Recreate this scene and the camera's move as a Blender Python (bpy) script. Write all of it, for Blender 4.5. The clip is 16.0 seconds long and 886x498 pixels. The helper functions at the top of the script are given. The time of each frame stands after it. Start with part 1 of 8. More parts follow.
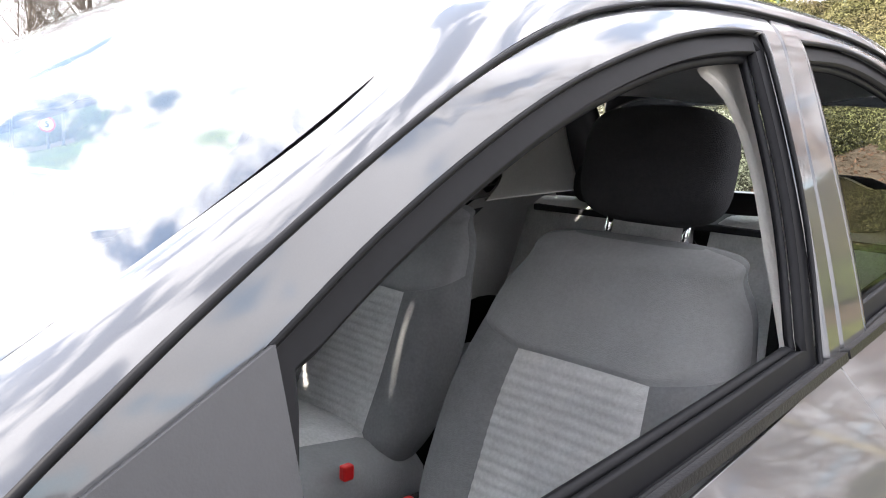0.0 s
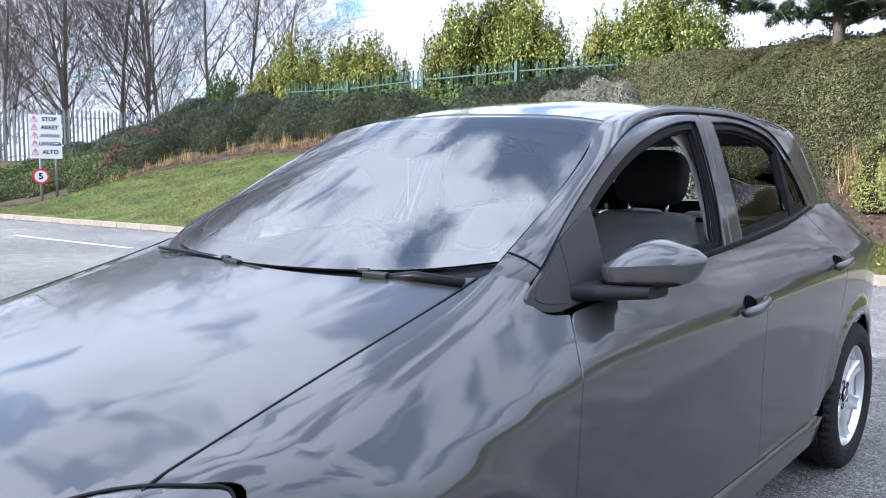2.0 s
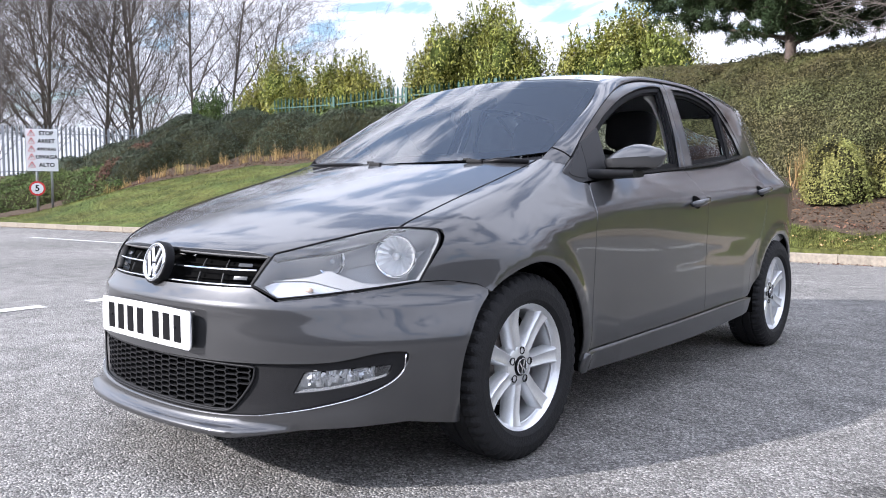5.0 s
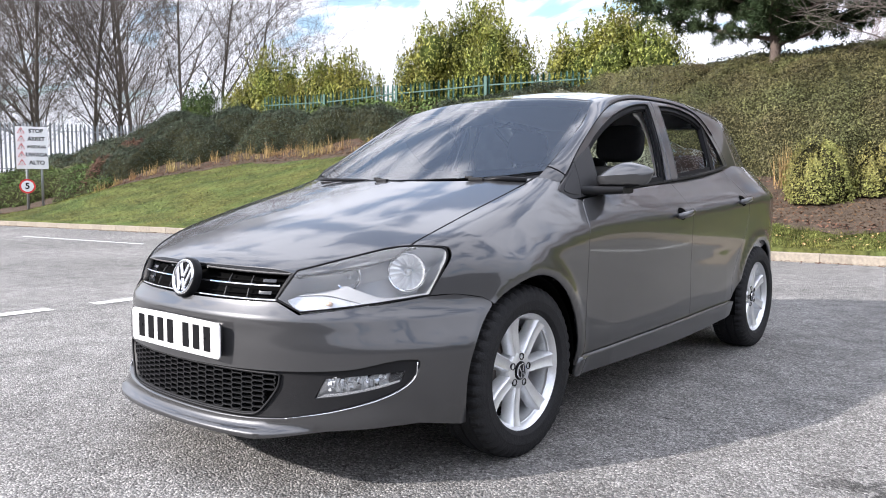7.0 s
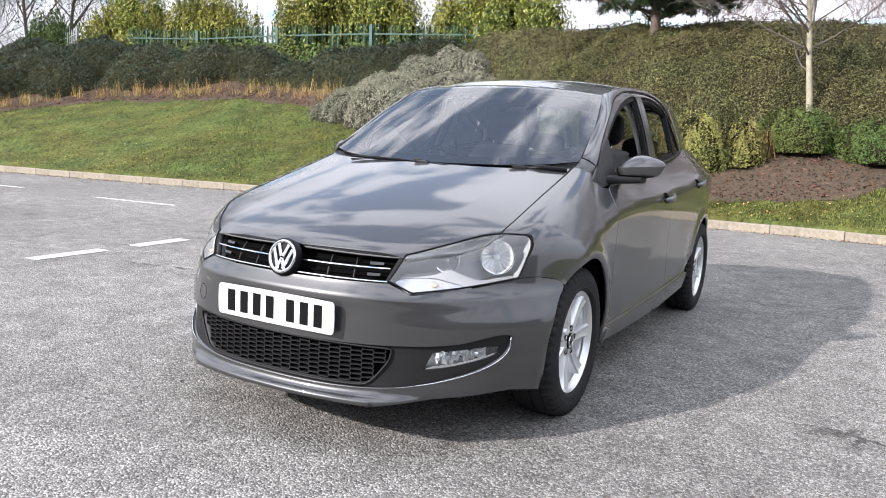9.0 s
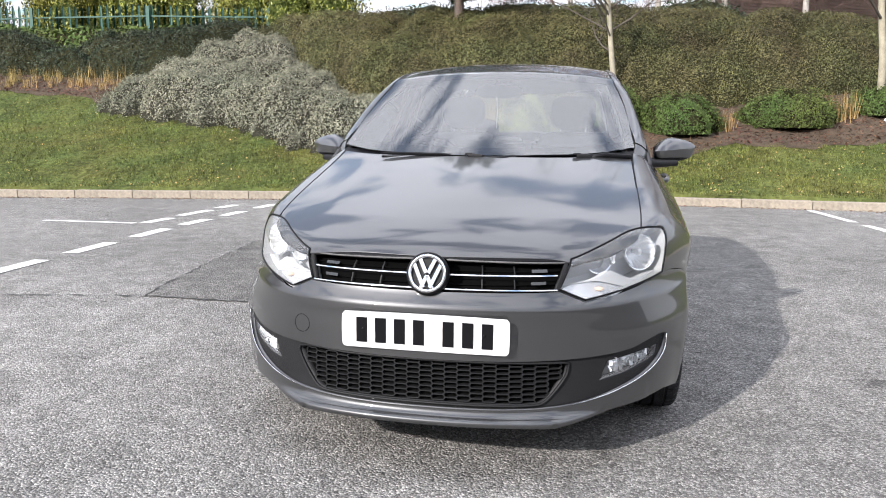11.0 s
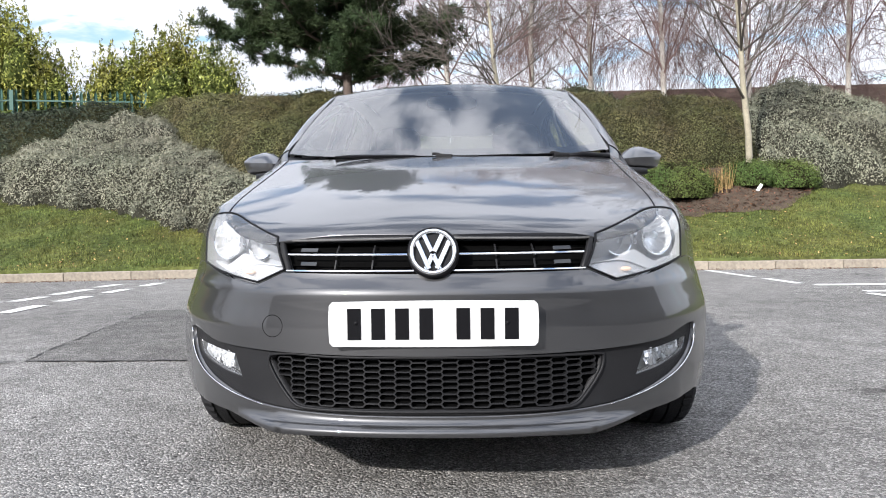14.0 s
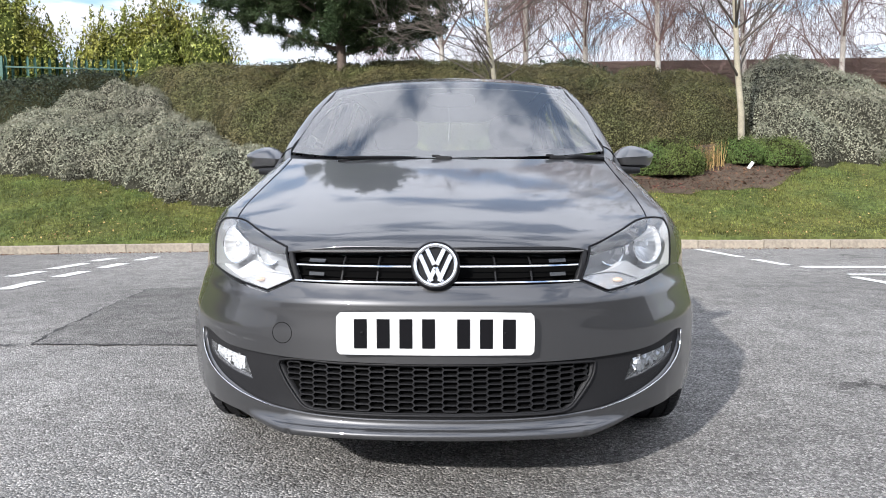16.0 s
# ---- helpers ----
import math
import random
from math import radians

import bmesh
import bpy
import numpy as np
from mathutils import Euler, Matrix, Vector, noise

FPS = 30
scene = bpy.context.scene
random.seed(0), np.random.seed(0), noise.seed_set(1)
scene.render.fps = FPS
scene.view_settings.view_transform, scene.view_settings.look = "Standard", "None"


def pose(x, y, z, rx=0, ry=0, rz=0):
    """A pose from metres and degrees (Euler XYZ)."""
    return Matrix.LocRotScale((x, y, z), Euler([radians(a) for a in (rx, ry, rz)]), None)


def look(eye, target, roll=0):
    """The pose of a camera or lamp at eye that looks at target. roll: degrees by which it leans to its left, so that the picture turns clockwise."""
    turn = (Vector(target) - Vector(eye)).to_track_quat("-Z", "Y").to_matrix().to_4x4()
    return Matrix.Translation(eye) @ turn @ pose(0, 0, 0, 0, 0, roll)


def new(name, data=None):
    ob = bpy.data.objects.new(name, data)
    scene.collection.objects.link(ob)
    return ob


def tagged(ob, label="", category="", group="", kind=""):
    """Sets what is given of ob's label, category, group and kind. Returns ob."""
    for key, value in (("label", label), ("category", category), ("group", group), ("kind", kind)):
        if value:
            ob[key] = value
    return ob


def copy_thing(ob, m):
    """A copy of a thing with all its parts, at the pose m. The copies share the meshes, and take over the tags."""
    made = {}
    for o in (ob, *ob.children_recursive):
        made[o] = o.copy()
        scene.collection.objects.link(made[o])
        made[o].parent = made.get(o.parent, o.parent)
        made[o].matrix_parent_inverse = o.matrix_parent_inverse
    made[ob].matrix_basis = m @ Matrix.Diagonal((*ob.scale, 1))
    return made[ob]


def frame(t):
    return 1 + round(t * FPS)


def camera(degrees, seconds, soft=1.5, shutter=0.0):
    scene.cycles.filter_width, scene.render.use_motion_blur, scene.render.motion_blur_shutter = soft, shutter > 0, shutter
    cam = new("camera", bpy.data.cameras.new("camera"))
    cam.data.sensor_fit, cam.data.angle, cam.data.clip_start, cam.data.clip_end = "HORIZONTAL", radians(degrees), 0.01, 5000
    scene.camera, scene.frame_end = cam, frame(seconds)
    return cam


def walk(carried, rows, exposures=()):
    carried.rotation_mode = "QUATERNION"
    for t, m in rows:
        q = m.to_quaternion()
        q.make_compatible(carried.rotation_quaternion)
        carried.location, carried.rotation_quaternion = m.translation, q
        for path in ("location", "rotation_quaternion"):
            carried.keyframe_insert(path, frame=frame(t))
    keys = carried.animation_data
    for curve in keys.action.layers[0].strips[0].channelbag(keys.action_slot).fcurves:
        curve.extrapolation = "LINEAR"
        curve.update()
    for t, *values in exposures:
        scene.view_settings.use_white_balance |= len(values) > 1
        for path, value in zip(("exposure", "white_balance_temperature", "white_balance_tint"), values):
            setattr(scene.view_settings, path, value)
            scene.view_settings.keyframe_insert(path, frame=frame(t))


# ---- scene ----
cam = camera(60.5, 16.0, soft=1.0)
PATH = [
    (0, (0.992, 1.334, 1.218), (-0.427, 2.711, 0.916), 2.0),
    (0.5, (1.132, 1.064, 1.231), (-0.257, 2.474, 0.946), 1.1),
    (1, (1.289, 0.718, 1.222), (-0.089, 2.144, 0.964), 0.5),
    (1.5, (1.478, 0.363, 1.205), (0.105, 1.801, 0.984), 0.3),
    (2, (1.641, -0.005, 1.184), (0.277, 1.444, 0.989), 0.3),
    (2.5, (1.822, -0.357, 1.163), (0.468, 1.102, 0.971), 0.1),
    (3, (1.962, -0.659, 1.142), (0.618, 0.809, 0.942), 0.3),
    (3.5, (2.06, -0.913, 1.09), (0.725, 0.562, 0.882), 0.2),
    (4, (2.137, -1.039, 0.968), (0.811, 0.446, 0.777), 0.2),
    (4.5, (2.166, -1.085, 0.845), (0.844, 0.408, 0.697), 0.2),
    (6.8, (2.266, -1.244, 0.878), (0.96, 0.265, 0.745), -0.1),
    (7, (2.273, -1.291, 0.927), (0.98, 0.227, 0.773), 0.0),
    (7.5, (2.286, -1.473, 0.995), (1.039, 0.079, 0.804), 0.8),
    (8, (2.248, -1.713, 1.052), (1.072, -0.112, 0.826), 1.8),
    (8.5, (2.061, -1.838, 1.05), (0.975, -0.179, 0.792), 2.6),
    (8.7, (1.956, -1.888, 1.064), (0.913, -0.203, 0.794), 2.7),
    (10.8, (0.632, -2.173, 1.086), (0.161, -0.255, 0.772), 0.3),
    (11, (0.527, -2.171, 1.08), (0.114, -0.239, 0.767), 0.2),
    (11.5, (0.308, -2.076, 1.055), (0.018, -0.123, 0.735), -0.3),
    (12, (0.16, -1.962, 1.028), (-0.037, 0.003, 0.712), -0.8),
    (12.5, (0.087, -1.919, 0.948), (-0.045, 0.056, 0.662), -0.9),
    (13, (0.114, -1.867, 0.86), (0.007, 0.117, 0.639), -1.0),
    (13.5, (0.125, -1.854, 0.77), (0.021, 0.139, 0.631), -1.0),
    (14, (0.128, -1.865, 0.713), (0.024, 0.131, 0.647), -1.0),
    (14.5, (0.126, -1.888, 0.672), (0.025, 0.109, 0.639), -1.0),
    (15, (0.123, -1.909, 0.682), (0.029, 0.089, 0.631), -1.0),
    (15.5, (0.114, -1.938, 0.764), (0.025, 0.057, 0.663), -0.8),
    (16, (0.106, -1.963, 0.839), (0.024, 0.029, 0.688), -0.4),
]
walk(cam, [(t, look(eye, target, roll)) for t, eye, target, roll in PATH],
     exposures=[(0.0, 2.25, 6700, 14), (0.5, 1.4, 5650, 11), (1.0, 1.1, 5550, 12), (2.0, 0.95, 5600, 14), (4.5, 0.79, 5900, 16), (7.0, 0.81, 6200, 15), (8.5, 0.74, 6300, 14), (11.0, 0.63, 6300, 13), (16.0, 0.49, 6150, 12)])

# ---- world, sun, exposure ----
SUN = Vector((-0.95, -1.70, 1.0)).normalized()
world = bpy.data.worlds.new("world")
scene.world = world
world.use_nodes = True
wn, wl = world.node_tree.nodes, world.node_tree.links
wn.clear()
sky = wn.new("ShaderNodeTexSky")
sky.sky_type, sky.sun_disc = "NISHITA", False
sky.sun_elevation = math.asin(SUN.z)
sky.sun_rotation = math.atan2(SUN.x, SUN.y)
sky.air_density, sky.ozone_density, sky.dust_density = 1.35, 3.0, 0.3
bg_sky, bg_cloud = wn.new("ShaderNodeBackground"), wn.new("ShaderNodeBackground")
bg_sky.inputs["Strength"].default_value = 0.15
bg_cloud.inputs["Color"].default_value = (0.93, 0.95, 1.0, 1)
mixw, outw = wn.new("ShaderNodeMixShader"), wn.new("ShaderNodeOutputWorld")
coord = wn.new("ShaderNodeTexCoord")
# Clouds lie on a flat layer: the way up divided out, so that they close up towards the horizon
split = wn.new("ShaderNodeSeparateXYZ")
lift_, over, flat = wn.new("ShaderNodeMath"), wn.new("ShaderNodeMath"), wn.new("ShaderNodeVectorMath")
lift_.operation, over.operation, flat.operation = "ABSOLUTE", "ADD", "DIVIDE"
over.inputs[1].default_value = 0.16
join = wn.new("ShaderNodeCombineXYZ")
stretch = wn.new("ShaderNodeMapping")
stretch.inputs["Scale"].default_value = (1.0, 1.55, 0.0)
stretch.inputs["Rotation"].default_value = (0, 0, 0.6)
stretch.inputs["Location"].default_value = (3.1, 1.7, 0.4)
cloud = wn.new("ShaderNodeTexNoise")
cloud.inputs["Scale"].default_value, cloud.inputs["Detail"].default_value = 2.7, 5.5
cloud.inputs["Roughness"].default_value, cloud.inputs["Distortion"].default_value = 0.55, 0.35
cover = wn.new("ShaderNodeMapRange")
cover.interpolation_type = "SMOOTHSTEP"
cover.inputs["From Min"].default_value, cover.inputs["From Max"].default_value = 0.405, 0.525
cover.inputs["To Min"].default_value = 0.07
haze, thick_ = wn.new("ShaderNodeMapRange"), wn.new("ShaderNodeMath")
haze.inputs["From Min"].default_value, haze.inputs["From Max"].default_value = 0.0, 0.55
haze.inputs["To Min"].default_value, haze.inputs["To Max"].default_value = 0.10, 0.0
thick_.operation = "ADD"
shade = wn.new("ShaderNodeTexNoise")
shade.inputs["Scale"].default_value, shade.inputs["Detail"].default_value = 2.2, 4
shaderange = wn.new("ShaderNodeMapRange")
shaderange.inputs["From Min"].default_value, shaderange.inputs["From Max"].default_value = 0.3, 0.7
shaderange.inputs["To Min"].default_value, shaderange.inputs["To Max"].default_value = 0.78, 1.05
wl.new(coord.outputs["Generated"], split.inputs["Vector"])
wl.new(split.outputs["Z"], lift_.inputs[0])
wl.new(lift_.outputs["Value"], over.inputs[0])
for k_ in "XYZ":
    wl.new(over.outputs["Value"], join.inputs[k_])
wl.new(coord.outputs["Generated"], flat.inputs[0])
wl.new(join.outputs["Vector"], flat.inputs[1])
wl.new(flat.outputs["Vector"], stretch.inputs["Vector"])
wl.new(stretch.outputs["Vector"], cloud.inputs["Vector"])
wl.new(stretch.outputs["Vector"], shade.inputs["Vector"])
wl.new(split.outputs["Z"], haze.inputs["Value"])
wl.new(cloud.outputs["Fac"], thick_.inputs[0])
wl.new(haze.outputs["Result"], thick_.inputs[1])
wl.new(thick_.outputs["Value"], cover.inputs["Value"])
wl.new(shade.outputs["Fac"], shaderange.inputs["Value"])
# An overcast sky is brightest overhead
up_, lit = wn.new("ShaderNodeMapRange"), wn.new("ShaderNodeMath")
up_.inputs["From Min"].default_value, up_.inputs["From Max"].default_value = 0.0, 1.0
up_.inputs["To Min"].default_value, up_.inputs["To Max"].default_value = 0.66, 2.1
lit.operation = "MULTIPLY"
wl.new(split.outputs["Z"], up_.inputs["Value"])
wl.new(up_.outputs["Result"], lit.inputs[0])
wl.new(shaderange.outputs["Result"], lit.inputs[1])
wl.new(lit.outputs["Value"], bg_cloud.inputs["Strength"])
wl.new(sky.outputs["Color"], bg_sky.inputs["Color"])
wl.new(cover.outputs["Result"], mixw.inputs["Fac"])
wl.new(bg_sky.outputs["Background"], mixw.inputs[1])
wl.new(bg_cloud.outputs["Background"], mixw.inputs[2])
wl.new(mixw.outputs["Shader"], outw.inputs["Surface"])
sun = new("sun", bpy.data.lights.new("sun", "SUN"))
sun.data.energy, sun.data.angle, sun.data.color = 5.0, radians(1.2), (1.0, 0.95, 0.87)
sun.matrix_world = look((0, 0, 20), Vector((0, 0, 20)) - SUN)

# ---- materials ----
def material(name, colour, rough=0.5, metal=0.0, vary=0.15, scale=8.0, bump=0.0, bump_scale=40.0, coat=0.0, fine=None, spec=0.5, island=0.0, dist=0.01, hue=0.0):
    """A procedural surface: base colour varied at two scales, with fine relief."""
    m = bpy.data.materials.new(name)
    m.use_nodes = True
    n, l = m.node_tree.nodes, m.node_tree.links
    b = n["Principled BSDF"]
    b.inputs["Roughness"].default_value, b.inputs["Metallic"].default_value = rough, metal
    b.inputs["Specular IOR Level"].default_value = spec
    if coat:
        b.inputs["Coat Weight"].default_value, b.inputs["Coat Roughness"].default_value = coat, 0.045
    tc = n.new("ShaderNodeTexCoord")
    big, small = n.new("ShaderNodeTexNoise"), n.new("ShaderNodeTexNoise")
    big.inputs["Scale"].default_value, big.inputs["Detail"].default_value = scale, 5
    small.inputs["Scale"].default_value, small.inputs["Detail"].default_value = fine or scale * 9, 3
    add = n.new("ShaderNodeMath")
    add.operation = "ADD"
    value = n.new("ShaderNodeMapRange")
    value.inputs["From Min"].default_value, value.inputs["From Max"].default_value = 0.6, 1.4
    value.inputs["To Min"].default_value, value.inputs["To Max"].default_value = 1 - vary, 1 + vary
    hsv = n.new("ShaderNodeHueSaturation")
    hsv.inputs["Color"].default_value = (*colour, 1)
    for t in (big, small):
        l.new(tc.outputs["Object"], t.inputs["Vector"])
    l.new(big.outputs["Fac"], add.inputs[0])
    l.new(small.outputs["Fac"], add.inputs[1])
    l.new(add.outputs["Value"], value.inputs["Value"])
    last = value.outputs["Result"]
    if island:
        geo, mul, rng = n.new("ShaderNodeNewGeometry"), n.new("ShaderNodeMath"), n.new("ShaderNodeMapRange")
        mul.operation = "MULTIPLY"
        rng.inputs["To Min"].default_value, rng.inputs["To Max"].default_value = 1 - island, 1 + island
        l.new(geo.outputs["Random Per Island"], rng.inputs["Value"])
        l.new(last, mul.inputs[0])
        l.new(rng.outputs["Result"], mul.inputs[1])
        last = mul.outputs["Value"]
    l.new(last, hsv.inputs["Value"])
    if hue:
        tint, patch = n.new("ShaderNodeMapRange"), n.new("ShaderNodeTexNoise")
        patch.inputs["Scale"].default_value, patch.inputs["Detail"].default_value = 0.9, 4
        tint.inputs["From Min"].default_value, tint.inputs["From Max"].default_value = 0.3, 0.7
        tint.inputs["To Min"].default_value, tint.inputs["To Max"].default_value = 0.5 - hue, 0.5 + hue
        l.new(tc.outputs["Object"], patch.inputs["Vector"])
        l.new(patch.outputs["Fac"], tint.inputs["Value"])
        l.new(tint.outputs["Result"], hsv.inputs["Hue"])
    l.new(hsv.outputs["Color"], b.inputs["Base Color"])
    if bump:
        bn, tex = n.new("ShaderNodeBump"), n.new("ShaderNodeTexNoise")
        tex.inputs["Scale"].default_value, tex.inputs["Detail"].default_value = bump_scale, 4
        bn.inputs["Strength"].default_value, bn.inputs["Distance"].default_value = bump, dist
        l.new(tc.outputs["Object"], tex.inputs["Vector"])
        l.new(tex.outputs["Fac"], bn.inputs["Height"])
        l.new(bn.outputs["Normal"], b.inputs["Normal"])
    return m


def glass(name, tint, rough=0.0, ior=1.45, film=0.0):
    """Clear glass: sharp reflections by Fresnel over a tinted see-through pane, under a thin pale film that paints in a
    bright haze.
    """
    m = bpy.data.materials.new(name)
    m.use_nodes = True
    n, l = m.node_tree.nodes, m.node_tree.links
    n.clear()
    out, mix, fres = n.new("ShaderNodeOutputMaterial"), n.new("ShaderNodeMixShader"), n.new("ShaderNodeFresnel")
    clear, gloss = n.new("ShaderNodeBsdfTransparent"), n.new("ShaderNodeBsdfGlossy")
    clear.inputs["Color"].default_value = (*tint, 1)
    gloss.inputs["Roughness"].default_value = rough
    fres.inputs["IOR"].default_value = ior
    l.new(fres.outputs["Fac"], mix.inputs["Fac"])
    l.new(clear.outputs["BSDF"], mix.inputs[1])
    l.new(gloss.outputs["BSDF"], mix.inputs[2])
    # Pale diffuse film, added to brighten the pane like a haze
    veil, cover_ = n.new("ShaderNodeBsdfDiffuse"), n.new("ShaderNodeMixShader")
    veil.inputs["Color"].default_value = (0.75, 0.77, 0.80, 1)
    cover_.inputs["Fac"].default_value = film
    l.new(mix.outputs["Shader"], cover_.inputs[1])
    l.new(veil.outputs["BSDF"], cover_.inputs[2])
    l.new(cover_.outputs["Shader"], out.inputs["Surface"])
    return m


PAINT = material("car_paint", (0.055, 0.055, 0.057), 0.40, 0.72, 0.06, 3, coat=1.0, fine=900)
PAINT.node_tree.nodes["Principled BSDF"].inputs["Coat IOR"].default_value = 1.62
BLACK = material("black_plastic", (0.005, 0.005, 0.006), 0.38, 0, 0.2, 12, 0.1, 300, spec=0.14)
TRIM = material("dark_trim_plastic", (0.0125, 0.0125, 0.0135), 0.5, 0, 0.15, 10, 0.15, 500, spec=0.2)
# Near-black for the underbody, and for shade painted into grilles and gaps
SHELL = material("underbody_and_recess_shade", (0.002, 0.002, 0.002), 0.9, 0, 0.2, 8, spec=0.05)
RUBBER = material("tyre_rubber", (0.014, 0.014, 0.015), 0.72, 0, 0.25, 14, 0.3, 160, spec=0.25)
SEAL = material("seal_rubber", (0.005, 0.005, 0.006), 0.55, 0, 0.2, 14, spec=0.14)
ALLOY = material("alloy_silver", (0.72, 0.73, 0.74), 0.32, 0.72, 0.08, 20, 0.08, 90)
CHROME = material("chrome", (0.85, 0.86, 0.88), 0.06, 1.0, 0.03, 10)
BRIGHT = material("bright_trim", (0.75, 0.76, 0.78), 0.2, 1.0, 0.05, 10)
PLATE = material("plate_white", (0.56, 0.56, 0.555), 0.35, 0, 0.04, 10)
INK = material("plate_black", (0.006, 0.006, 0.007), 0.35, 0, 0.1, 10, spec=0.12)
SCREEN = glass("windscreen_glass", (0.80, 0.87, 0.86), ior=2.6, film=0.016)
WINDOW = glass("window_glass", (0.66, 0.72, 0.70), ior=1.5)
LENS = glass("lamp_lens", (0.97, 0.98, 0.99), ior=1.6, film=0.05)
CLOTH = material("seat_cloth", (0.58, 0.575, 0.565), 0.95, 0, 0.18, 18, 0.5, 700, spec=0.2)
CLOTH_DARK = material("dark_seat_cloth", (0.030, 0.030, 0.033), 0.95, 0, 0.2, 18, 0.4, 600, spec=0.2)
CLOTH_BAND = material("grey_seat_band", (0.28, 0.28, 0.282), 0.95, 0, 0.1, 18, 0.4, 600, spec=0.2)
BOLSTER = material("dark_bolster_cloth", (0.20, 0.201, 0.204), 0.95, 0, 0.15, 18, 0.4, 600, spec=0.2)
CAPPING = material("grey_door_plastic", (0.095, 0.094, 0.094), 0.55, 0, 0.12, 12, 0.25, 400)
PANEL = material("mirror_panel_plastic", (0.032, 0.032, 0.034), 0.5, 0, 0.08, 10, 0.05, 500, spec=0.4)
DASH = material("dashboard_plastic", (0.025, 0.025, 0.027), 0.6, 0, 0.15, 12, 0.3, 400)
LINING = material("headlining", (0.48, 0.48, 0.47), 0.9, 0, 0.08, 12, 0.2, 400)
CREAM = material("pale_pillar_trim", (0.62, 0.60, 0.56), 0.6, 0, 0.06, 12, 0.2, 300)
REDP = material("red_plastic", (0.6, 0.02, 0.02), 0.4, 0, 0.05, 12)
REFLECTOR = material("lamp_reflector", (0.90, 0.91, 0.92), 0.16, 0.6, 0.05, 25)
LAMPGREY = material("lamp_bezel_grey", (0.36, 0.37, 0.385), 0.35, 0.15, 0.08, 14)
CHAMBER = material("lamp_chamber_silver", (0.62, 0.63, 0.65), 0.25, 0.6, 0.08, 14)
SHELF = material("lamp_shelf_white", (0.52, 0.53, 0.55), 0.35, 0.0, 0.05, 14)
AMBER = material("amber_bulb", (0.62, 0.45, 0.34), 0.3, 0, 0.05, 12)

# ---- building helpers ----
def obj(name, verts, faces, mat, parent=None, label="", smooth=True, normals=None):
    me = bpy.data.meshes.new(name)
    me.from_pydata([tuple(v) for v in verts], [], [tuple(f) for f in faces])
    me.materials.append(mat)
    me.polygons.foreach_set("use_smooth", [smooth] * len(me.polygons))
    if normals is not None:
        me.normals_split_custom_set_from_vertices([tuple(v) for v in normals])
    me.update()
    ob = new(name, me)
    if parent is not None:
        ob.parent = parent
    if label:
        tagged(ob, label)
    return ob


def part(name, bm, mat, parent=None, label="", smooth=False, angle=None):
    """Links a bmesh as one mesh object under a thing or under a part."""
    me = bpy.data.meshes.new(name)
    bm.normal_update()
    bm.to_mesh(me)
    bm.free()
    me.materials.append(mat)
    if smooth or angle:
        me.polygons.foreach_set("use_smooth", [True] * len(me.polygons))
        if angle:
            me.set_sharp_from_angle(angle=radians(angle))
    ob = new(name, me)
    if parent is not None:
        ob.parent = parent
    if label:
        tagged(ob, label)
    return ob


def thing(name, label, category, at=None, group="", kind=""):
    ob = new(name)
    ob.empty_display_size = 0.1
    if at is not None:
        ob.matrix_basis = at
    return tagged(ob, label, category, group, kind)


def box(bm, c, s, m=None, bevel=0.0):
    """Adds a box of centre c and size s, turned by m, with bevelled edges."""
    mat = (m or Matrix()) @ Matrix.Translation(c) @ Matrix.Diagonal((*s, 1))
    made = bmesh.ops.create_cube(bm, size=1.0, matrix=mat)["verts"]
    if bevel:
        edges = list({e for v in made for e in v.link_edges})
        bmesh.ops.bevel(bm, geom=edges, offset=bevel, segments=2, affect="EDGES", profile=0.5)
    return bm


def tube(bm, pts, radii, sides=8, cap=True):
    """A tapered tube along pts."""
    pts = [Vector(p) for p in pts]
    if not isinstance(radii, (list, tuple)):
        radii = [radii] * len(pts)
    rings, up = [], None
    for i, p in enumerate(pts):
        d = (pts[min(i + 1, len(pts) - 1)] - pts[max(i - 1, 0)]).normalized()
        if up is None:
            up = d.orthogonal().normalized()
        up = (up - d * up.dot(d))
        up = up.normalized() if up.length > 1e-6 else d.orthogonal().normalized()
        side = d.cross(up)
        rings.append([bm.verts.new(p + radii[i] * (math.cos(a) * up + math.sin(a) * side)) for a in [2 * math.pi * k / sides for k in range(sides)]])
    for a, b in zip(rings, rings[1:]):
        for k in range(sides):
            bm.faces.new((a[k], a[(k + 1) % sides], b[(k + 1) % sides], b[k]))
    if cap:
        bm.faces.new(rings[0][::-1])
        bm.faces.new(rings[-1])
    return bm


def spline(xs, ys):
    """A natural cubic spline through a few design stations."""
    xs, ys = np.array(xs, float), np.array(ys, float)
    n, h = len(xs), np.diff(xs)
    a = np.eye(n)
    r = np.zeros(n)
    for i in range(1, n - 1):
        a[i, i - 1:i + 2] = h[i - 1], 2 * (h[i - 1] + h[i]), h[i]
        r[i] = 6 * ((ys[i + 1] - ys[i]) / h[i] - (ys[i] - ys[i - 1]) / h[i - 1])
    mm = np.linalg.solve(a, r)

    def f(x):
        x = np.clip(np.asarray(x, float), xs[0], xs[-1])
        i = np.clip(np.searchsorted(xs, x) - 1, 0, n - 2)
        u, v = xs[i + 1] - x, x - xs[i]
        return (mm[i] * u ** 3 + mm[i + 1] * v ** 3) / (6 * h[i]) + (ys[i] / h[i] - mm[i] * h[i] / 6) * u + (ys[i + 1] / h[i] - mm[i + 1] * h[i] / 6) * v
    return f


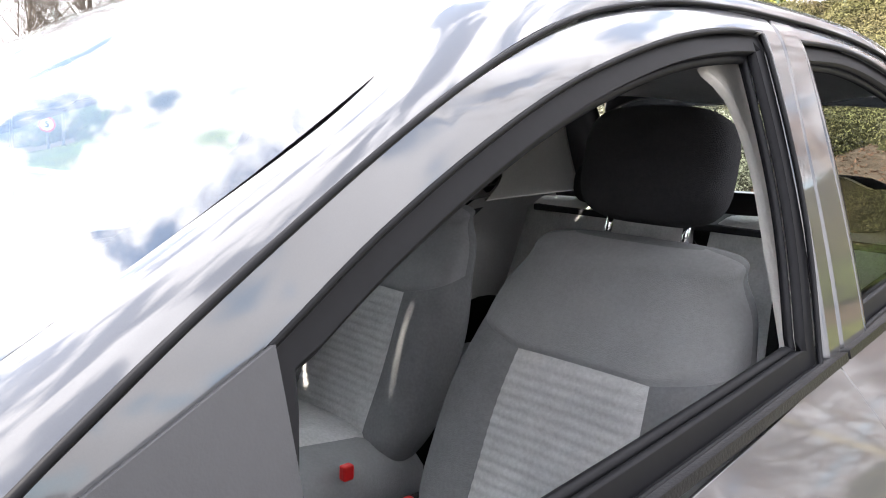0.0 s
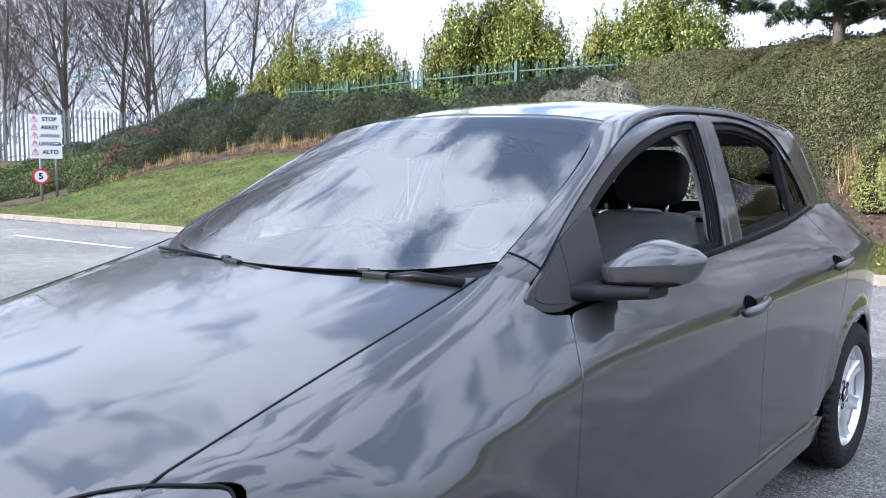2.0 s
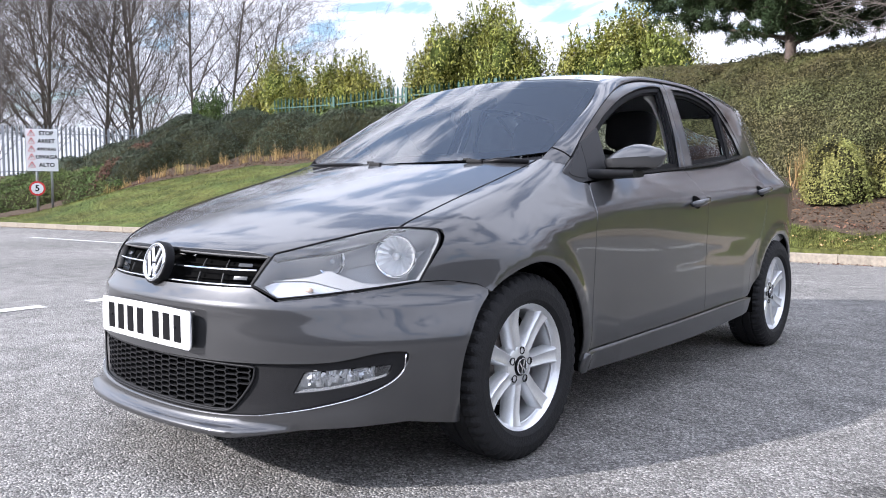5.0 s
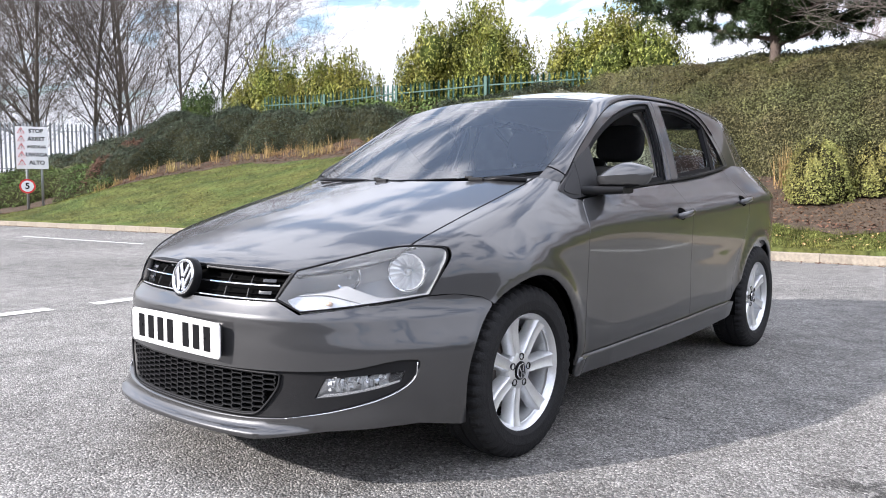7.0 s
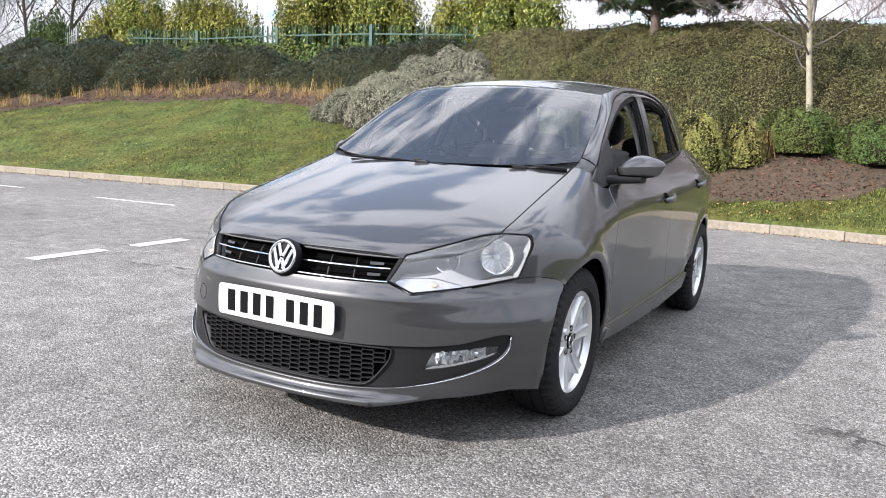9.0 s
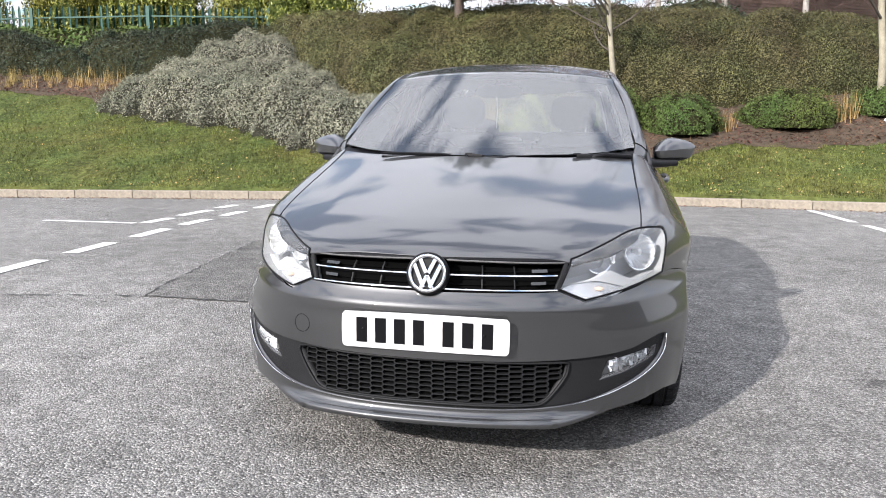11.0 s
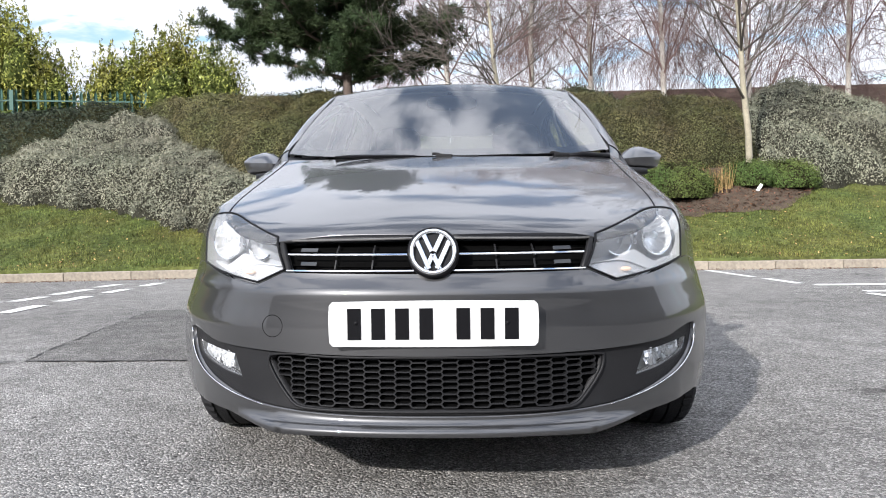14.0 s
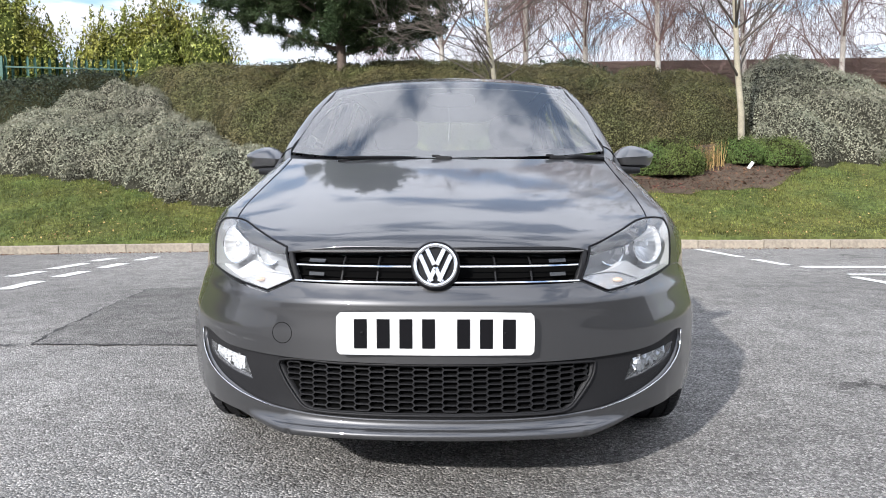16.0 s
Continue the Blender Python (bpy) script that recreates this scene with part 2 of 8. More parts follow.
def rounded(points, step=0.012, closed=True, sharp=()):
    """A smooth closed outline through a few points (centripetal), sampled at even steps; those named in sharp stay corners."""
    p = [np.array(q, float) for q in points]
    n, out = len(p), []
    for i in range(n if closed else n - 1):
        a, b = p[i], p[(i + 1) % n]
        ta = (b - p[i - 1]) * 0.5 if (closed or i) else (b - a)
        tb = (p[(i + 2) % n] - a) * 0.5 if (closed or i < n - 2) else (b - a)
        ln = np.linalg.norm(b - a)
        ta = (b - a) if i in sharp else ta / max(np.linalg.norm(ta), 1e-9) * ln
        tb = (b - a) if (i + 1) % n in sharp else tb / max(np.linalg.norm(tb), 1e-9) * ln
        k = max(1, int(round(ln / step)))
        for j in range(k):
            t = j / k
            out.append((2 * t ** 3 - 3 * t * t + 1) * a + (t ** 3 - 2 * t * t + t) * ta + (3 * t * t - 2 * t ** 3) * b + (t ** 3 - t * t) * tb)
    if not closed:
        out.append(p[-1])
    return np.array(out)


def inside(poly, q):
    """Even-odd test of points q against a closed outline."""
    x, y = q[:, 0], q[:, 1]
    r = np.zeros(len(q), bool)
    for (x0, y0), (x1, y1) in zip(poly, np.roll(poly, -1, 0)):
        c = (y0 > y) != (y1 > y)
        with np.errstate(divide="ignore", invalid="ignore"):
            r ^= c & (x < (x1 - x0) * (y - y0) / (y1 - y0) + x0)
    return r


def fill(loops, step):
    """Fills an outline with holes with triangles of about the given size, in the plane."""
    from mathutils.geometry import delaunay_2d_cdt
    pts, edges = [], []
    for lp in loops:
        k = len(pts)
        pts += [tuple(q) for q in lp]
        edges += [(k + i, k + (i + 1) % len(lp)) for i in range(len(lp))]
    allp = np.array(pts)
    lo, hi = allp.min(0), allp.max(0)
    gx, gy = np.arange(lo[0], hi[0], step), np.arange(lo[1], hi[1], step)
    g = np.array(np.meshgrid(gx, gy)).reshape(2, -1).T + step * 0.37
    keep = np.zeros(len(g), bool)
    for lp in loops:
        keep ^= inside(np.array(lp), g)
    g = g[keep]
    if len(g):
        near = np.array([((allp - q) ** 2).sum(1).min() for q in g])
        g = g[near > (step * 0.45) ** 2]
    v, _, f, *_ = delaunay_2d_cdt([Vector(q) for q in [*pts, *map(tuple, g)]], edges, [], 0, 1e-7)
    v = np.array([tuple(q) for q in v])
    f = [t for t in f if len(t) == 3]
    cen = np.array([v[list(t)].mean(0) for t in f])
    ok = np.zeros(len(f), bool)
    for lp in loops:
        ok ^= inside(np.array(lp), cen)
    return v, [t for t, k in zip(f, ok) if k]


def skin(name, loops, surf, mat, parent, label="", step=0.03, thick=0.012, lift=0.0, mirror=False, hem=True):
    """A panel: outlines in a surface's own plane, laid on the surface, with a rolled rim of the given depth."""
    uv, tris = fill(loops, step)
    pos, nor = surf(uv)
    pos = pos + nor * lift
    sgn = 1.0
    a, b, c = (pos[[t[k] for t in tris]] for k in range(3))
    if (np.cross(b - a, c - a) * nor[[t[0] for t in tris]]).sum() < 0:
        tris = [t[::-1] for t in tris]
    verts, norms, faces = list(pos), list(nor), [tuple(t) for t in tris]
    if thick:
        count = {}
        for t in tris:
            for e in ((t[0], t[1]), (t[1], t[2]), (t[2], t[0])):
                count[e] = count.get(e, 0) + 1
        rim = [e for e in count if (e[1], e[0]) not in count]
        low, top, out_n = {}, {}, {}
        for i, j in rim:
            for k in (i, j):
                if k not in top:
                    out_n[k] = np.zeros(3)
            d = pos[j] - pos[i]
            o = np.cross(d, nor[i])
            o /= max(np.linalg.norm(o), 1e-9)
            out_n[i] += o
            out_n[j] += o
            for k in (i, j):
                if k not in top:
                    top[k] = len(verts)
                    verts.append(pos[k])
                    norms.append(None)
                    low[k] = len(verts)
                    verts.append(pos[k] - nor[k] * thick)
                    norms.append(None)
        for k in top:
            o = out_n[k] / max(np.linalg.norm(out_n[k]), 1e-9)
            norms[top[k]] = o * 0.5 + nor[k] * 0.87
            norms[low[k]] = o
        for i, j in rim:
            faces.append((top[j], top[i], low[i], low[j]))
    verts, norms = np.array(verts), np.array(norms)
    if mirror:
        verts = verts * (-1, 1, 1)
        norms = norms * (-1, 1, 1)
        faces = [f[::-1] for f in faces]
    return obj(name, verts, faces, mat, parent, label, True, norms)

# ---- the car's shape ----
def smax(a, b, k):
    h = np.maximum(k - np.abs(a - b), 0) / k
    return np.maximum(a, b) + h * h * k * 0.25


def soft(v, k):
    return 0.5 * (v + np.sqrt(v * v + k * k))


half_width = spline([0.30, 0.45, 0.60, 0.86, 1.25, 2.00, 2.60, 3.30, 3.65, 3.95], [0.76, 0.830, 0.846, 0.852, 0.838, 0.841, 0.838, 0.834, 0.80, 0.72])
crease_z = spline([0.3, 0.55, 0.86, 1.25, 2.10, 2.95, 3.5, 3.97], [0.62, 0.655, 0.715, 0.79, 0.83, 0.875, 0.90, 0.90])
front_y = spline([0.14, 0.19, 0.236, 0.26, 0.32, 0.40, 0.46, 0.51, 0.54, 0.552, 0.566, 0.582, 0.60, 0.65, 0.70, 0.78], [0.045, 0.014, 0.004, 0.006, 0.008, 0.011, 0.014, 0.016, 0.017, 0.021, 0.033, 0.043, 0.050, 0.066, 0.088, 0.16])
bonnet_z = spline([0.0, 0.10, 0.20, 0.40, 0.60, 0.80, 0.97, 1.10, 1.18, 1.26, 1.34], [0.60, 0.690, 0.742, 0.812, 0.868, 0.920, 0.962, 0.996, 1.021, 1.051, 1.085])
bonnet_k = spline([0.0, 0.156, 0.40, 0.80, 1.17], [0.22, 0.19, 0.135, 0.10, 0.075])
roof_z = spline([1.2, 1.45, 1.715, 1.95, 2.3, 2.7, 3.1, 3.5, 3.75], [1.325, 1.345, 1.366, 1.412, 1.447, 1.460, 1.450, 1.415, 1.375])
rear_y = spline([0.15, 0.25, 0.40, 0.55, 0.70, 0.85, 1.0, 1.2, 1.40], [3.86, 3.95, 3.965, 3.96, 3.93, 3.90, 3.86, 3.74, 3.60])
green_w = spline([1.0, 1.5, 2.3, 3.0, 3.4, 3.8], [0.70, 0.715, 0.715, 0.70, 0.665, 0.60])


def side_x(y, z):
    zr = z - crease_z(y)
    lean = np.clip((y - 1.5) / 1.6, 0, 1)
    w = half_width(y) - (0.80 + 0.22 * lean) * soft(zr, 0.018) - 0.035 * soft(-zr, 0.018) - 0.28 * soft(0.33 - z, 0.05)
    low = np.clip((y - 1.22) / 0.25, 0, 1) * np.clip((2.95 - y) / 0.2, 0, 1)
    w = w + 0.06 * low * soft(0.488 + 0.0885 * (y - 1.235) - z, 0.005)
    for yc in (0.86, 3.32):
        r = np.hypot(y - yc, z - 0.30)
        w = w + 0.013 * np.exp(-((r - 0.362) / 0.032) ** 2)
    return w


def fascia_y(x, z):
    b = 0.71 + 0.22 * np.clip((z - 0.43) / 0.15, 0, 1) ** 2 * (3 - 2 * np.clip((z - 0.43) / 0.15, 0, 1))
    lip = np.clip((0.228 - z) / 0.019, 0, 1) * np.clip((z - 0.172) / 0.014, 0, 1)
    fade = np.clip((0.60 - np.abs(x)) / 0.22, 0, 1)
    return front_y(z) + 0.25 * x * x + b * np.abs(x) ** 3.95 - 0.052 * lip * fade * fade * (3 - 2 * fade)


def top_z(x, y):
    ridge = soft(np.abs(x) - (0.40 + 0.09 * y), 0.02)
    return bonnet_z(y) - bonnet_k(y) * x * x - 0.05 * ridge


def low_phi(p):
    """Negative inside the lower body, nought on its skin."""
    x, y, z = np.abs(p[:, 0]), p[:, 1], p[:, 2]
    a = smax(x - side_x(y, z), z - top_z(x, y), 0.05)
    a = smax(a, fascia_y(x, z) - y, 0.05)
    return smax(a, y - rear_y(z) + 0.16 * x * x + 0.35 * x ** 6, 0.08)


def screen_y(x, z):
    return 1.0 + 1.80 * (z - 0.975) + (0.37 + 0.25 * (z - 1.0)) * x * x


def cabin_phi(p):
    x, y, z = np.abs(p[:, 0]), p[:, 1], p[:, 2]
    u = z - 0.985
    a = x - (green_w(y) - 0.29 * u - 0.17 * u * u)
    a = smax(a, z - roof_z(y) + 0.11 * x * x + 0.17 * x ** 4, 0.055)
    a = smax(a, (screen_y(x, z) - 0.14 - y) * 0.48, 0.03)
    return smax(a, (y - rear_y(z) + 0.16 * x * x + 0.3 * x ** 6) * 0.9, 0.06)


def cast(phi, o, w):
    w = w / np.linalg.norm(w, axis=1)[:, None]
    ts = np.linspace(0, 1.6, 161)
    first = np.full(len(o), 1.6)
    for t in ts[::-1]:
        first = np.where(phi(o + w * t) > 0, t, first)
    hi, lo = first, np.maximum(first - 0.01, 0)
    for _ in range(24):
        mid = (lo + hi) / 2
        out = phi(o + w * mid[:, None]) > 0
        hi, lo = np.where(out, mid, hi), np.where(out, lo, mid)
    p = o + w * ((lo + hi) / 2)[:, None]
    e, g = 2e-4, np.zeros_like(p)
    for k in range(3):
        d = np.zeros(3)
        d[k] = e
        g[:, k] = phi(p + d) - phi(p - d)
    return p, g / np.maximum(np.linalg.norm(g, axis=1), 1e-12)[:, None]


# The planes in which panels are drawn: side (y, z), top (x, y), front (arc, z), wing (y, arc), rear (arc, z).
AX = 0.95


def S_side(q):
    z0 = np.zeros(len(q))
    return cast(low_phi_side, np.c_[z0, q], np.tile((1.0, 0, 0), (len(q), 1)))


def low_phi_side(p):
    x, y, z = np.abs(p[:, 0]), p[:, 1], p[:, 2]
    return smax(x - side_x(y, z), (y - rear_y(z) + 0.16 * x * x + 0.35 * x ** 6), 0.08)


def S_cabin(q):
    return cast(cabin_phi, np.c_[np.full(len(q), 0.30), q], np.tile((1.0, 0, 0), (len(q), 1)))


def S_bonnet(q):
    return cast(low_phi, np.c_[q, np.full(len(q), 0.45)], np.tile((0, 0, 1.0), (len(q), 1)))


def S_roof(q):
    return cast(cabin_phi, np.c_[q, np.full(len(q), 0.95)], np.tile((0, 0, 1.0), (len(q), 1)))


def S_front(q):
    a = q[:, 0] / 0.85
    return cast(low_phi, np.c_[np.zeros(len(q)), np.full(len(q), AX), q[:, 1]], np.c_[np.sin(a), -np.cos(a), np.zeros(len(q))])


def S_rear(q):
    a = q[:, 0] / 0.85
    o = np.c_[np.zeros(len(q)), np.full(len(q), 3.1), q[:, 1]]
    w = np.c_[np.sin(a), np.cos(a), np.zeros(len(q))]
    return cast(lambda p: np.where(p[:, 2] > 0.99, cabin_phi(p), low_phi_side(p)), o, w)


def S_wing(q):
    a = q[:, 1] / 0.4
    return cast(low_phi, np.c_[np.full(len(q), 0.35), q[:, 0], np.full(len(q), 0.60)], np.c_[np.cos(a), np.zeros(len(q)), np.sin(a)])


def S_screen(q):
    x, z = q[:, 0], q[:, 1]
    p = np.c_[x, screen_y(x, z), z]
    g = np.c_[2 * x * (0.37 + 0.25 * (z - 1.0)), -np.ones(len(q)), 1.80 + 0.25 * x * x]
    return p, g / np.linalg.norm(g, axis=1)[:, None]


def fr(x, y, z):
    """A point of the front, in the front's plane."""
    return (0.85 * math.atan2(x, AX - y), z)


def wi(x, y, z):
    return (y, 0.4 * math.atan2(z - 0.60, x - 0.35))


def arc(cy, cz, r, a0, a1, n=26):
    return [(cy + r * math.cos(radians(a0 + (a1 - a0) * i / n)), cz + r * math.sin(radians(a0 + (a1 - a0) * i / n))) for i in range(n + 1)]


def poly(points, step=0.012):
    """A straight-sided outline, sampled at even steps."""
    return rounded(points, step, True, set(range(len(points))))


def both(name, loops, surf, mat, parent, label="", **kw):
    """A panel and its mirror image on the car's other side."""
    return [skin(name, loops, surf, mat, parent, label, mirror=m, **kw) for m in (False, True)]


def S_rail(q):
    a = q[:, 1] / 0.4
    return cast(cabin_phi, np.c_[np.full(len(q), 0.20), q[:, 0], np.full(len(q), 1.05)], np.c_[np.cos(a), np.zeros(len(q)), np.sin(a)])


P_A, P_B = np.array((0.34, 1.42, 0.93)), np.array((0.24, 2.05, 1.24))
P_AX = (P_B - P_A) / np.linalg.norm(P_B - P_A)
P_U = np.array((1.0, 0, 0)) - P_AX * P_AX[0]
P_U /= np.linalg.norm(P_U)
P_V = np.cross(P_U, P_AX)
P_V *= np.sign(P_V[2])


def ra(x, y, z):
    return (y, 0.4 * math.atan2(z - 1.05, x - 0.20))


car = thing("hatchback_car", "dark grey metallic five-door hatchback with open front window, parked on asphalt", "car")

# Bonnet
W_A, W_L = [(0.632, 1.155), (0.642, 0.80), (0.648, 0.56), (0.640, 0.387), (0.556, 0.262), (0.440, 0.164)], [(0.22, 0.119), (0.0, 0.103)]
rear_edge = [(0.0, 0.985), (0.25, 1.0), (0.48, 1.065)]
half = rear_edge + W_A + W_L
full = half + [(-x, y) for x, y in half[-2:0:-1]]
skin("bonnet", [rounded(full, 0.008, True, {5 - 2, 8, len(full) - 8 + 2, len(full) - 3})], S_bonnet, PAINT, car, "grey metallic bonnet reflecting clouds", step=0.024)

# The dark gap round the bonnet, its shade painted in as black tubes
gap = rounded([(x + 0.0045, y) for x, y in W_A[:3]] + [(0.6495, 0.43)], 0.02, False)
pg, ng = S_bonnet(gap)
for sx in (1, -1):
    bm = bmesh.new()
    tube(bm, [Vector((sx * v[0], v[1], v[2])) for v in pg - ng * 0.0010], 0.0030, 6)
    bmesh.ops.recalc_face_normals(bm, faces=bm.faces)
    part("bonnet_seal", bm, SEAL, car, "", True)

# Front wings
arch = arc(0.86, 0.30, 0.340, 128, -8)
wing_pts = [wi(0.652, 0.390, 0.756), wi(0.699, 0.503, 0.755), wi(0.717, 0.541, 0.737), wi(0.732, 0.494, 0.67), wi(0.738, 0.443, 0.606), wi(0.78, 0.52, 0.607), wi(0.81, 0.61, 0.592)]
wing_pts += [wi(0.825, y, z) for y, z in arch]
wing_pts += [wi(0.81, 1.252, 0.25), wi(0.825, 1.252, 0.45), wi(0.825, 1.252, 0.72), wi(0.80, 1.262, 0.80), wi(0.745, 1.318, 0.883), wi(0.735, 1.25, 0.893), wi(0.715, 1.207, 0.928), wi(0.703, 1.252, 0.967), wi(0.656, 1.212, 1.003), wi(0.640, 1.160, 0.972), wi(0.650, 0.80, 0.875), wi(0.656, 0.56, 0.815)]
n_a = len(arch)
both("front_wing", [rounded(wing_pts, 0.012, True, {0, 4, 6, 7, 6 + n_a, 7 + n_a, 10 + n_a, 11 + n_a, 13 + n_a, 15 + n_a, 16 + n_a})], S_wing, PAINT, car, step=0.025)

# Front bumper with its openings
def mirror_loop(right):
    return right + [(-x, z) for x, z in right[::-1] if abs(x) > 1e-6]


bump_half = [(0.0, 0.586), fr(0.26, 0.06, 0.588), fr(0.40, 0.112, 0.590), fr(0.48, 0.128, 0.556), fr(0.60, 0.24, 0.572), fr(0.737, 0.44, 0.603), fr(0.78, 0.52, 0.605), fr(0.81, 0.61, 0.5895), fr(0.82, 0.640, 0.574)]
bump_half += [fr(0.815, y, z) for y, z in arc(0.86, 0.30, 0.341, 130, 198, 12)]
bump_half += [fr(0.72, 0.40, 0.222), fr(0.55, 0.17, 0.210), fr(0.40, 0.03, 0.186), fr(0.25, 0.0, 0.190), (0.0, 0.190)]
bump = mirror_loop(bump_half[::-1])
low_in = [(0.0, 0.382), fr(0.25, 0.03, 0.384), fr(0.455, 0.10, 0.388), fr(0.60, 0.22, 0.395), fr(0.735, 0.38, 0.418), fr(0.728, 0.37, 0.36), fr(0.68, 0.31, 0.312), fr(0.58, 0.20, 0.272), fr(0.45, 0.09, 0.244), fr(0.25, 0.03, 0.232), (0.0, 0.230)]
low_loop = mirror_loop(low_in[::-1])
bumper = skin("front_bumper", [rounded(bump, 0.012, True, {i for i in range(len(bump)) if i % 1 == 0}), rounded(low_loop, 0.012)], S_front, PAINT, car, "grey painted front bumper with a dark lower section", step=0.02, thick=0.03)

def lathe(bm, profile, n=48, axis="X", ripple=None):
    """Turns a profile of (along, radius) round the x axis."""
    rings = []
    for i, (u, r) in enumerate(profile):
        ring = []
        for k in range(n):
            a = 2 * math.pi * k / n
            rr = r * (ripple(i, k) if ripple else 1)
            ring.append(bm.verts.new((u, rr * math.cos(a), rr * math.sin(a))))
        rings.append(ring)
    for a, b in zip(rings, rings[1:]):
        for k in range(n):
            bm.faces.new((a[k], b[k], b[(k + 1) % n], a[(k + 1) % n]))
    return bm


def on(surf, pts, lift=0.0):
    p, n = surf(np.array(pts, float))
    return [tuple(v) for v in p + n * lift]


def flip(pts):
    return [(-x, y, z) for x, y, z in pts]


def pair_tube(name, pts, r, mat, parent, label="", sides=8, smooth=True):
    out = []
    for q in (pts, flip(pts)):
        bm = bmesh.new()
        tube(bm, q, r, sides)
        bmesh.ops.recalc_face_normals(bm, faces=bm.faces)
        out.append(part(name, bm, mat, parent, label, smooth))
    return out


def shrink(loop, d):
    """An outline drawn in by d."""
    p = np.array(loop)
    t = np.roll(p, -1, 0) - np.roll(p, 1, 0)
    n = np.c_[-t[:, 1], t[:, 0]] / np.maximum(np.linalg.norm(t, axis=1), 1e-9)[:, None]
    area = 0.5 * np.sum(p[:, 0] * np.roll(p[:, 1], -1) - np.roll(p[:, 0], -1) * p[:, 1])
    return p + n * (d if area > 0 else -d)


# Dark lower section of the bumper, with the honeycomb grille's opening
grille_half = [(0.0, 0.374), fr(0.25, 0.03, 0.374), fr(0.432, 0.09, 0.372), fr(0.425, 0.085, 0.335), fr(0.375, 0.05, 0.262), fr(0.345, 0.045, 0.250), fr(0.2, 0.02, 0.246), (0.0, 0.246)]
hole = rounded(mirror_loop(grille_half[::-1]), 0.012, True, {5, 8})
fog = [fr(0.517, 0.165, 0.305), fr(0.545, 0.18, 0.366), fr(0.62, 0.25, 0.374), fr(0.703, 0.36, 0.384), fr(0.690, 0.35, 0.350), fr(0.60, 0.24, 0.318)]
fog_loop = rounded(fog, 0.008, True, {0, 1, 3})
insert_loop = shrink(rounded(low_loop, 0.012), 0.003)
skin("bumper_insert", [insert_loop, hole, fog_loop, fog_loop * (-1, 1)], S_front, TRIM, car, "dark grey plastic lower bumper section", step=0.02, thick=0.03, lift=-0.012)
# A recessed near-black back that paints the shade behind the openings
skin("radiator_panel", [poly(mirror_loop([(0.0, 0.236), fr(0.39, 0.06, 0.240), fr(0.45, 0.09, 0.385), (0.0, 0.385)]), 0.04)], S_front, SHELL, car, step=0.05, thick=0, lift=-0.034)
# Honeycomb grille
cw, ch = 0.0420, 0.0160
cell = [(-0.5, 0), (-0.36, 0.5), (0.36, 0.5), (0.5, 0)]
quads = []
for row in range(-2, 23):
    for col in range(-8, 9):
        xc, zc = col * cw * 1.72 + (cw * 0.86 if row % 2 else 0), 0.236 + row * ch / 2
        for (a0, a1), (b0, b1) in zip(cell, cell[1:]):
            seg = np.array([(xc + cw * a0, zc + ch * a1), (xc + cw * b0, zc + ch * b1)])
            if inside(hole, seg).all():
                d = (seg[1] - seg[0]) / np.linalg.norm(seg[1] - seg[0])
                nn = np.array((-d[1], d[0])) * 0.0017
                quads += [seg[0] - nn, seg[1] - nn, seg[1] + nn, seg[0] + nn]
p, nr = S_front(np.array(quads))
bm = bmesh.new()
for k in range(0, len(p), 4):
    f = [bm.verts.new(v) for v in p[k:k + 4] - nr[k:k + 4] * 0.016]
    g = [bm.verts.new(v) for v in p[k:k + 4] - nr[k:k + 4] * 0.034]
    bm.faces.new(f)
    for i in range(4):
        bm.faces.new((f[(i + 1) % 4], f[i], g[i], g[(i + 1) % 4]))
bmesh.ops.recalc_face_normals(bm, faces=bm.faces)
part("honeycomb_grille", bm, TRIM, car, "black plastic honeycomb lower grille")
hole_p = on(S_front, shrink(hole, -0.004), -0.008)
bm = bmesh.new()
tube(bm, hole_p + hole_p[:1], 0.004, 6, False)
part("grille_surround", bm, TRIM, car, "", True)
# Bright tube painting in the highlight along the insert's lower edge
edge = [fr(0.733, 0.38, 0.412), fr(0.728, 0.37, 0.36), fr(0.68, 0.31, 0.312), fr(0.58, 0.20, 0.272), fr(0.45, 0.09, 0.244)]
edge = on(S_front, rounded(edge, 0.015, False), 0.0005)
pair_tube("trim_edge", edge, [0.0022] * (len(edge) - 8) + [0.0022 * k / 8 for k in range(8, 0, -1)], BRIGHT, car, "thin bright strip in place of an edge highlight", 6)

